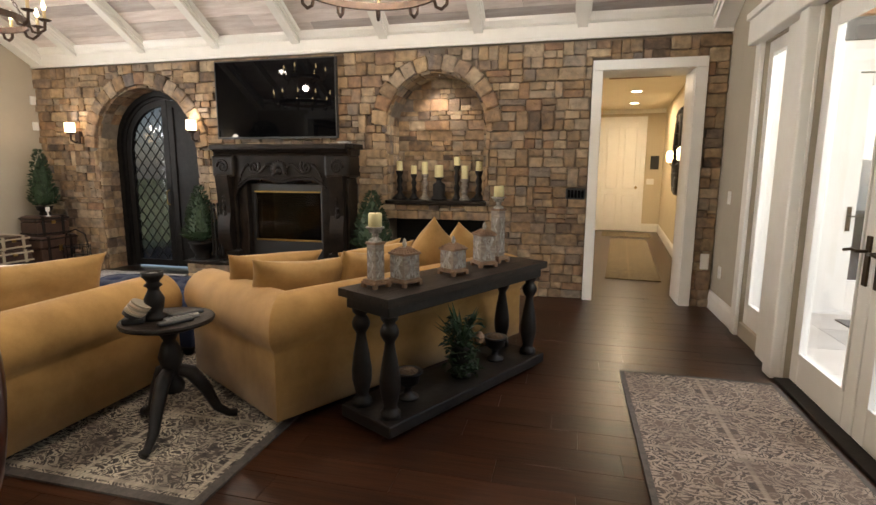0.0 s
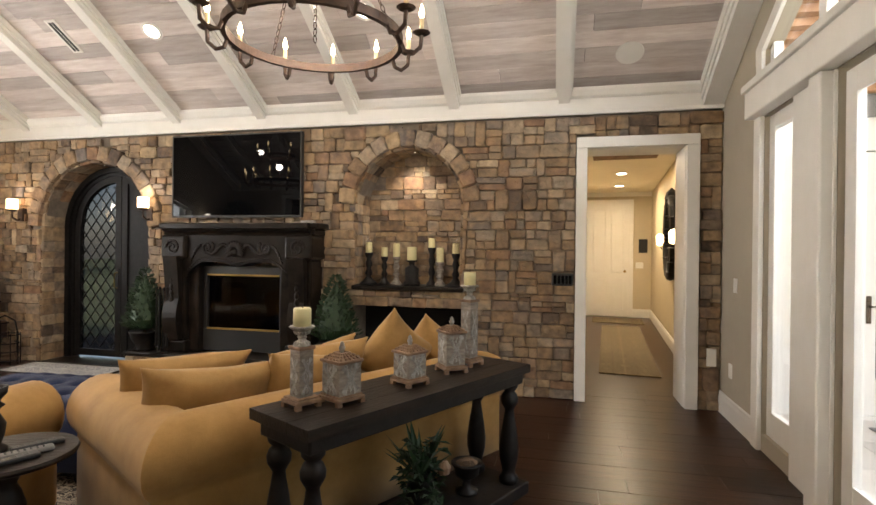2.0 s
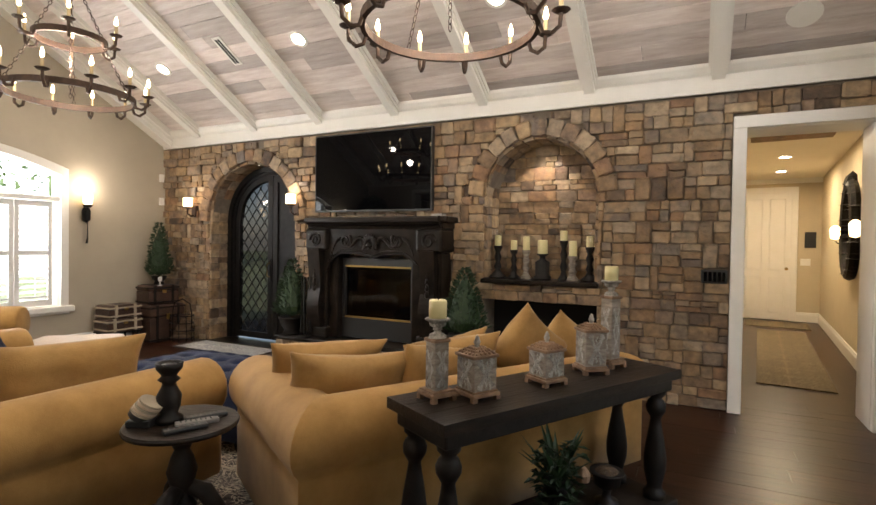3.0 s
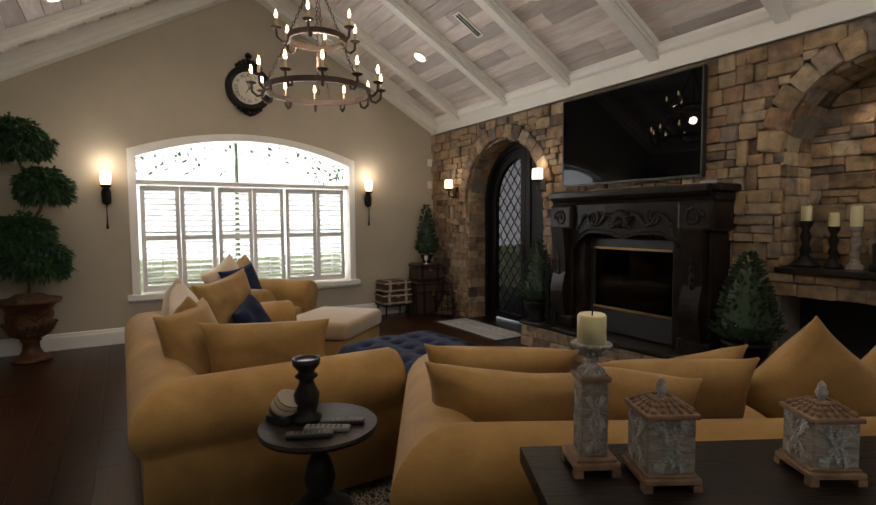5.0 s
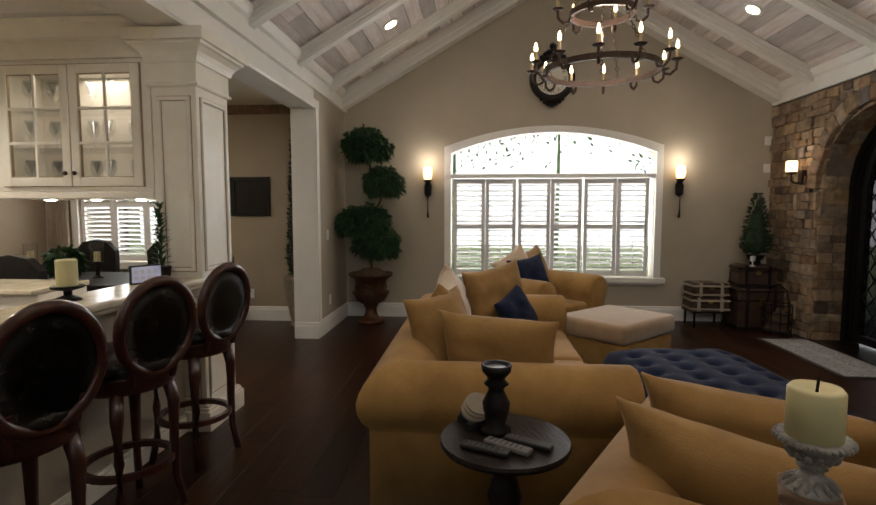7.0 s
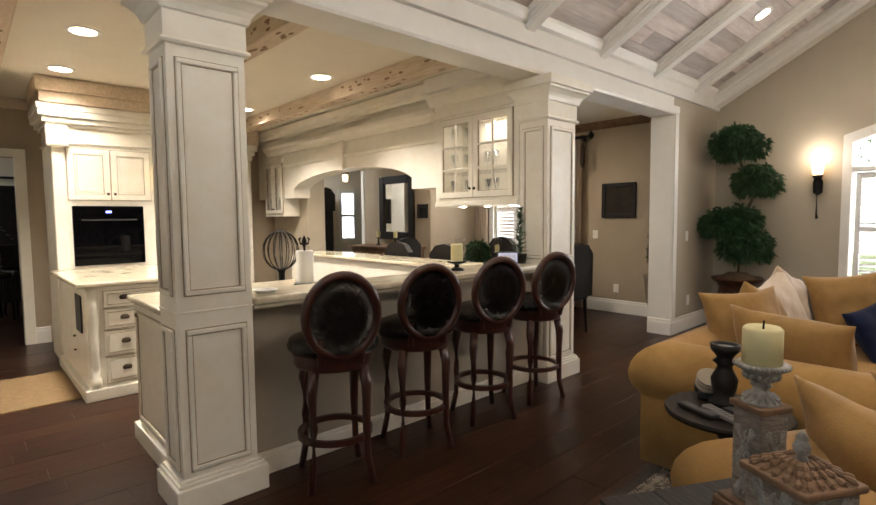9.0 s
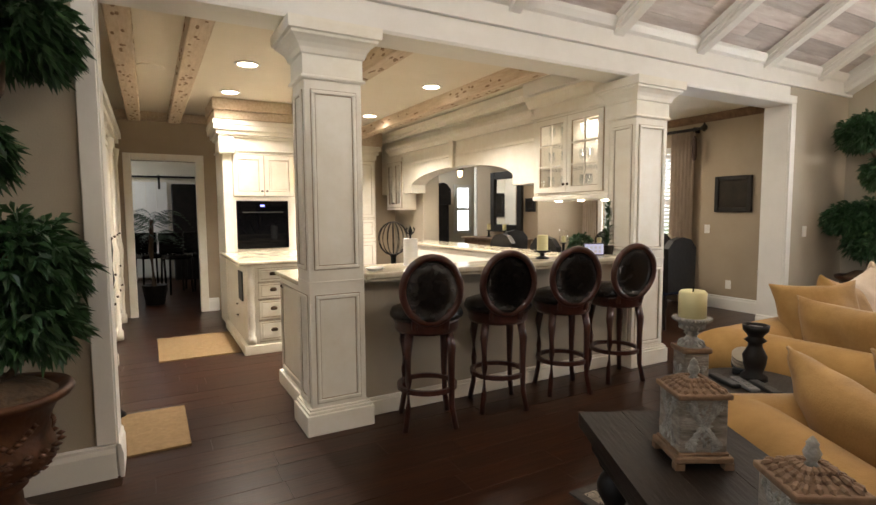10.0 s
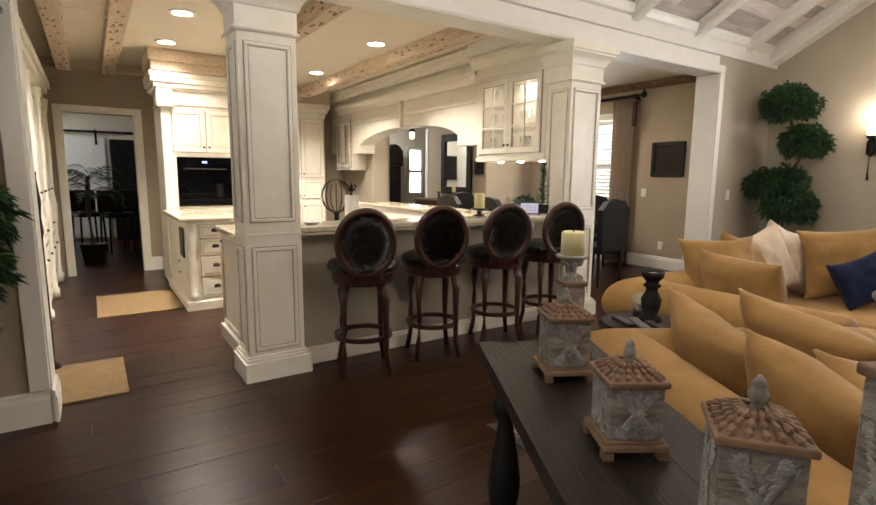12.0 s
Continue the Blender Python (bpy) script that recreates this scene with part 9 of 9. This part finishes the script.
part("leaves", leaf_ball(bmesh.new(), (0, 0, 0.16), 0.17, 160, 33), M_LEAF, fl)
dch = thing("dining_sconce", "lit three-candle iron chandelier in the dining room", "chandelier", pose(-4.9, -2.0, 1.62))
part("hub", lathe([(0, -0.05), (0.05, 0), (0.02, 0.06), (0.01, 1.1), (0, 1.1)], 10), M_DARKIRON, dch)
for k in range(6):
    a = 2 * math.pi * k / 6
    d = Vector((math.cos(a), math.sin(a), 0))
    am = part("candle_arm", tube([d * 0.03, d * 0.12 + Vector((0, 0, -0.07)), d * 0.24 + Vector((0, 0, -0.02)), d * 0.25 + Vector((0, 0, 0.03))], 0.009, 6), M_DARKIRON, dch)
    part("bulb", lathe([(0, 0.03), (0.012, 0.03), (0.012, 0.09), (0.02, 0.12), (0.005, 0.17), (0, 0.175)], 8, at=d * 0.25), M_BULB, am)
solo("outlet", box(W2, -0.82, 0.29, W2 + 0.008, -0.74, 0.41, 0.002), M_WHITE, "white outlet on tan wall", "outlet")
solo("light_switch", box(W2, -1.16, 1.06, W2 + 0.008, -1.08, 1.18, 0.002), M_WHITE, "white switch on tan wall", "switch")
# foyer through the arch
fw = thing("window_6", "narrow shuttered foyer window, pane glowing in place of daylight", "window", kind="structure")
bm = bmesh.new()
for a0, c0, a1, c1 in ((-6.60, 0.86, -6.52, 2.04), (-6.20, 0.86, -6.12, 2.04), (-6.52, 0.86, -6.20, 0.94), (-6.52, 1.96, -6.20, 2.04), (-6.52, 1.42, -6.2, 1.48)):
    box(a0, -7.28, c0, a1, -7.24, c1, 0.004, bm)
part("window_frame", bm, M_WHITE, fw)
# the pane itself glows in place of daylight; solid wall stands behind
part("glowing_glass", box(-6.52, -7.28, 0.94, -6.20, -7.265, 1.96), glow_mat("daylight_glow", (0.9, 0.95, 1.0), 2.2), fw)
gc = thing("longcase_clock", "tall dark longcase clock in the foyer", "clock", pose(-5.62, -7.05, 0))
part("case", box(-0.16, -0.14, 0.15, 0.16, 0.12, 1.55, 0.01), M_BLACKWOOD, gc)
part("hood", rounded(prism([(-0.2, 1.55), (-0.2, 1.9), (-0.1, 2.02), (0, 2.06), (0.1, 2.02), (0.2, 1.9), (0.2, 1.55)], (-0.16, 0.15), 'y'), 0.01), M_BLACKWOOD, gc)
part("plinth", box(-0.2, -0.16, 0, 0.2, 0.15, 0.15, 0.01), M_BLACKWOOD, gc)
lt_ = thing("foyer_lantern", "small lit iron lantern in the foyer", "lantern", pose(-5.70, -6.3, 2.28))
part("cap", lathe([(0, 0.12), (0.02, 0.12), (0.08, 0.02), (0, 0.02)], 8), M_DARKIRON, lt_)
part("glass", lathe([(0, -0.14), (0.05, -0.12), (0.06, 0.0), (0, 0.02)], 8), M_SHADE, lt_)
part("chain", tube([(0, 0, 0.12), (0, 0, 0.44)], 0.006, 5), M_DARKIRON, lt_)

# far room: palm and dark stools
pm = thing("potted_palm", "tall green palm in the room past the kitchen", "palm", pose(0.30, -5.5, 0))
part("pot", lathe([(0, 0), (0.13, 0), (0.18, 0.3), (0.16, 0.3), (0, 0.27)], 18), M_BLACKWOOD, pm)
part("trunk", tube([(0, 0, 0.25), (0.03, 0, 0.8), (0, 0, 1.3)], 0.035, 8, taper=[1.2, 1, 0.8]), M_TRUNK, pm)
bm = bmesh.new()
r_ = random.Random(77)
for k in range(26):
    a = k * 2.4
    l_ = r_.uniform(0.5, 0.75)
    z0 = r_.uniform(0.9, 1.35)
    for t_ in range(12):
        u = (t_ + 1) / 12
        p = Vector((math.cos(a) * l_ * u * 0.8, math.sin(a) * l_ * u * 0.8, z0 + 0.85 * l_ * u - 1.0 * l_ * u * u))
        for s_ in (-1, 1):
            d = Vector((math.cos(a + s_ * 0.8), math.sin(a + s_ * 0.8), -0.35)) * 0.20 * (1.15 - u)
            w = Vector((-math.sin(a), math.cos(a), 0)) * 0.0 + Vector((math.cos(a), math.sin(a), 0)) * 0.012
            bm.faces.new([bm.verts.new(v) for v in (p - w, p + d * 0.5 - w * 0.8, p + d, p + d * 0.5 + w * 0.8, p + w)])
part("fronds", bm, M_LEAF, pm)
for x, y in ((-0.05, -6.6), (-0.45, -6.9), (0.35, -7.0)):
    c_ = thing("pub_chair", "dark pub chair in the room past the kitchen", "chair", pose(x, y, 0, 0, 0, 20), group="far chairs")
    part("seat", soft_box(-0.2, -0.2, 0.6, 0.2, 0.2, 0.68, 0.03), M_LEATHER, c_)
    part("backrest", box(-0.2, -0.22, 0.68, 0.2, -0.17, 1.05, 0.02), M_LEATHER, c_)
    for sx in (-0.17, 0.17):
        for sy in (-0.17, 0.17):
            part("leg", tube([(sx, sy, 0.62), (sx * 1.1, sy * 1.1, 0)], 0.018, 6), M_BLACKWOOD, c_)

# ---------- laid pieces: stones, planks, tiles ----------
STONE_SHAPES = []
for k in range(10):
    r_ = random.Random(100 + k)
    bm = bmesh.new()
    bmesh.ops.create_cube(bm, size=1.0)
    bmesh.ops.bevel(bm, geom=[e for e in bm.edges], offset=0.09, segments=1, affect='EDGES', clamp_overlap=True)
    for v in bm.verts:
        v.co += Vector((r_.uniform(-0.03, 0.03), r_.uniform(-0.10, 0.06), r_.uniform(-0.035, 0.035)))
    me = bpy.data.meshes.new("stone")
    bm.to_mesh(me)
    bm.free()
    me.materials.append(M_STONE)
    STONE_SHAPES.append(me)
JOINED = {}
def lay_stone(parent, key, m, single):
    k = lay_stone.count
    lay_stone.count += 1
    me = STONE_SHAPES[(k * 7 + k // 10) % len(STONE_SHAPES)]
    if single:
        ob = new("stone", me)
        ob.parent = parent
        ob.matrix_basis = m
    else:
        vs, fs = JOINED.setdefault(key, ([], []))
        b = len(vs)
        vs.extend(tuple(m @ v.co) for v in me.vertices)
        fs.extend(tuple(b + i for i in p.vertices) for p in me.polygons)
lay_stone.count = 0
def flush(key, parent, name="stones"):
    vs, fs = JOINED.pop(key)
    me = bpy.data.meshes.new(name)
    me.from_pydata(vs, [], fs)
    me.materials.append(M_STONE_J)
    ob = new(name, me)
    ob.parent = parent
    return tagged(ob, kind="stuff")
def courses(z0, z1, rng, lo=0.075, hi=0.145):
    z, out = z0, []
    while z < z1 - 0.02:
        h = rng.uniform(lo, hi)
        if z1 - (z + h) < 0.06:
            h = z1 - z
        out.append((z, z + h))
        z += h
    return out
def fill(u0, u1, za, zb, rng, put, lo=0.09, hi=0.30):
    """One band of random ashlar: upright blocks, pairs and thin stacks side by side."""
    u = u0
    h = zb - za
    while u < u1 - 0.015:
        kind = rng.random()
        tall = h > 0.15
        w = rng.uniform(0.07, 0.14) if tall and kind < 0.24 else rng.uniform(lo, hi)
        if u1 - (u + w) < 0.07:
            w = u1 - u
        if not tall and kind < 0.75 or tall and kind < 0.24:
            put(u, u + w, za, zb)
        else:
            rows_ = 3 if h > 0.2 and kind > 0.8 else 2
            marks = [za]
            for k in range(1, rows_):
                marks.append(za + h * (k + rng.uniform(-0.16, 0.16)) / rows_)
            marks.append(zb)
            for c0, c1 in zip(marks, marks[1:]):
                if w > 0.17 and rng.random() < 0.6:
                    d = u + w * rng.uniform(0.3, 0.7)
                    put(u, d, c0, c1)
                    put(d, u + w, c0, c1)
                else:
                    put(u, u + w, c0, c1)
        u += w
ns = bpy.data.objects["wall_north"]
rng = random.Random(12)
JO = 0.005
def put_north(a, b, c, d):
    """Lay one stone, cut back where it meets an opening."""
    low, high = gaps(c + 0.01), gaps(d - 0.01)
    if d - c > 0.13 and any(abs(p[0] - q[0]) > 0.02 for p, q in zip(low, high) if a < p[1] and b > p[0]):
        put_north(a, b, c, (c + d) / 2)
        put_north(a, b, (c + d) / 2, d)
        return
    pieces = [(a, b)]
    for g0, g1 in gaps((c + d) / 2):
        pieces = [q for p0, p1 in pieces for q in ((p0, min(p1, g0)), (max(p0, g1), p1)) if q[1] - q[0] > 0.001]
    for p0, p1 in pieces:
        if p1 - p0 < 0.03 or d - c < 0.025:
            continue
        dep = rng.uniform(0.05, 0.085)
        lay_stone(ns, 'north', Matrix.Translation(((p0 + p1) / 2, N + 0.035 - dep / 2 + 0.012, (c + d) / 2)) @ Matrix.Rotation(rng.uniform(-0.025, 0.025), 4, 'Y') @ Matrix.Diagonal((p1 - p0 - JO, dep, d - c - JO, 1)), -0.72 < p0 < 1.3)
VR = 0.17
def gaps(z):
    out = []
    if z < ASP:
        out.append((AX - AR, AX + AR))
    elif z < ASP + AR + VR:
        h = math.sqrt((AR + VR) ** 2 - (z - ASP) ** 2)
        out.append((AX - h, AX + h))
    if 1.0 < z < NSP or 0.28 < z < 0.83:
        out.append((NX0, NX1))
    elif NSP <= z < NSP + NR + VR:
        h = math.sqrt((NR + VR) ** 2 - (z - NSP) ** 2)
        out.append((NC - h, NC + h))
    if z < HTOP + 0.09:
        out.append((HX0 - 0.092, HX1 + 0.102))
    if 0.36 < z < 1.20:
        out.append((FC - 0.50, FC + 0.50))
    return sorted(out)
for za, zb in courses(0.0, 0.83, rng, 0.11, 0.25) + courses(0.83, 1.0, rng) + courses(1.0, STONE_TOP, rng, 0.11, 0.25):
    fill(W + 0.004, E - 0.004, za, zb, rng, put_north)
# arch voussoirs
for cx, sp, r, n_ in ((AX, ASP, AR, 17), (NC, NSP, NR, 13)):
    for k in range(n_):
        a0 = math.pi * (k + 0.5) / n_
        w = math.pi * (r + VR / 2) / n_ - 0.008
        ll = VR * rng.uniform(0.85, 1.12)
        m_ = Matrix.Translation((cx - (r + VR / 2) * math.cos(a0), N - 0.005, sp + (r + VR / 2) * math.sin(a0))) @ Matrix.Rotation(a0 - math.pi / 2, 4, 'Y') @ Matrix.Diagonal((w, 0.09, ll, 1))
        lay_stone(ns, 'north', m_, cx > -3)
# reveals of the entry arch and of the niche
def reveal(x, z1, s_, depth):
    for za, zb in courses(0.0 if x < -3 else 1.05, z1, rng):
        y = N
        for w in (depth * rng.uniform(0.4, 0.6), None):
            y1 = N + depth if w is None else y + w
            lay_stone(ns, 'north', Matrix.Translation((x + s_ * 0.0, (y + y1) / 2, (za + zb) / 2)) @ Matrix.Diagonal((0.05, y1 - y - JO, zb - za - JO, 1)), False)
            y = y1
reveal(AX - AR, ASP, 1, 0.30)
reveal(AX + AR, ASP, -1, 0.30)
reveal(NX0, NSP, 1, 0.38)
reveal(NX1, NSP, -1, 0.38)
for cx, sp, r, depth in ((AX, ASP, AR, 0.30), (NC, NSP, NR, 0.38)):
    for k in range(15):
        a0 = math.pi * (k + 0.5) / 15
        for j in range(2):
            m_ = Matrix.Translation((cx - r * math.cos(a0), N + depth * (0.25 + 0.5 * j), sp + r * math.sin(a0))) @ Matrix.Rotation(a0 - math.pi / 2, 4, 'Y') @ Matrix.Diagonal((math.pi * r / 15 - 0.006, depth / 2 - 0.01, 0.05, 1))
            lay_stone(ns, 'north', m_, False)
# back of the niche
for za, zb in courses(1.04, NSP + NR, rng):
    z = (za + zb) / 2
    h = NR if z < NSP else math.sqrt(max(0.0, NR * NR - (z - NSP) ** 2))
    def put_back(a, b, c, d):
        dep = rng.uniform(0.03, 0.06)
        lay_stone(ns, 'north', Matrix.Translation(((a + b) / 2, N + 0.405 - dep / 2, (c + d) / 2)) @ Matrix.Diagonal((b - a - JO, dep, d - c - JO, 1)), False)
    if h > 0.08:
        fill(NC - h, NC + h, za, zb, rng, put_back)
flush('north', ns)
# hearth facing
hr = bpy.data.objects["hearth"]
for za, zb in courses(0.0, 0.24, rng, 0.07, 0.12):
    fill(HXA + 0.02, HXB - 0.02, za, zb, rng, lambda a, b, c, d: lay_stone(hr, 'h', Matrix.Translation(((a + b) / 2, HYF + 0.04, (c + d) / 2)) @ Matrix.Diagonal((b - a - JO, 0.06, d - c - JO, 1)), True))
    for xx in (HXA + 0.04, HXB - 0.04):
        fill(HYF + 0.03, N - 0.05, za, zb, rng, lambda a, b, c, d: lay_stone(hr, 'h', Matrix.Translation((xx, (a + b) / 2, (c + d) / 2)) @ Matrix.Diagonal((0.06, b - a - JO, d - c - JO, 1)), True))

# floor planks along x
fl_ = thing("floor", "dark walnut plank floor with fine joints", "floor", kind="structure")
def plank_mesh(l_, w):
    e = 0.0007
    vs = [(-l_ / 2, -w / 2, -0.02), (l_ / 2, -w / 2, -0.02), (l_ / 2, w / 2, -0.02), (-l_ / 2, w / 2, -0.02), (-l_ / 2, -w / 2, -e), (l_ / 2, -w / 2, -e), (l_ / 2, w / 2, -e), (-l_ / 2, w / 2, -e), (-l_ / 2 + e, -w / 2 + e, 0), (l_ / 2 - e, -w / 2 + e, 0), (l_ / 2 - e, w / 2 - e, 0), (-l_ / 2 + e, w / 2 - e, 0)]
    fs = [(0, 3, 2, 1), (0, 1, 5, 4), (1, 2, 6, 5), (2, 3, 7, 6), (3, 0, 4, 7), (4, 5, 9, 8), (5, 6, 10, 9), (6, 7, 11, 10), (7, 4, 8, 11), (8, 9, 10, 11)]
    return vs, fs
LENGTHS = [0.6, 0.8, 1.0, 1.2, 1.4]
PW = 0.19
PM = []
for l_ in LENGTHS:
    vs, fs = plank_mesh(l_ - 0.0015, PW - 0.0015)
    me = bpy.data.meshes.new("plank")
    me.from_pydata(vs, [], fs)
    me.materials.append(M_FLOOR)
    PM.append(me)
jv, jf = [], []
rng = random.Random(5)
y = -9.0
while y < N + 0.42:
    yc = y + PW / 2
    x = W - rng.uniform(0, 0.6)
    while x < E + 0.1:
        k = rng.randrange(5)
        l_ = LENGTHS[k]
        cut = x + l_ > E + 0.12
        if cut:
            l_ = max(0.05, E + 0.12 - x)
        xc = x + l_ / 2
        zj = rng.uniform(-0.0006, 0.0006)
        if not cut and -1.25 < xc < 1.6 and 0.3 < yc < 6.2:
            ob = new("plank", PM[k])
            ob.parent = fl_
            ob.location = (xc, yc, zj)
        else:
            vs, fs = plank_mesh(l_ - 0.0015, PW - 0.0015)
            b = len(jv)
            jv.extend((vx + xc, vy + yc, vz + zj) for vx, vy, vz in vs)
            jf.extend(tuple(b + i for i in f) for f in fs)
        x += l_
    y += PW
me = bpy.data.meshes.new("planks")
me.from_pydata(jv, [], jf)
me.materials.append(M_FLOOR_J)
ob = new("planks", me)
ob.parent = fl_
tagged(ob, kind="stuff")

# porch tiles
vs, fs = plank_mesh(0.595, 0.595)
me = bpy.data.meshes.new("tile")
me.from_pydata(vs, [], fs)
me.materials.append(M_TILE)
for i in range(5):
    for j in range(10):
        ob = new("tile", me)
        ob.parent = porch
        ob.location = (E + 0.5 + 0.6 * i, 0.2 + 0.6 * j, -0.012)
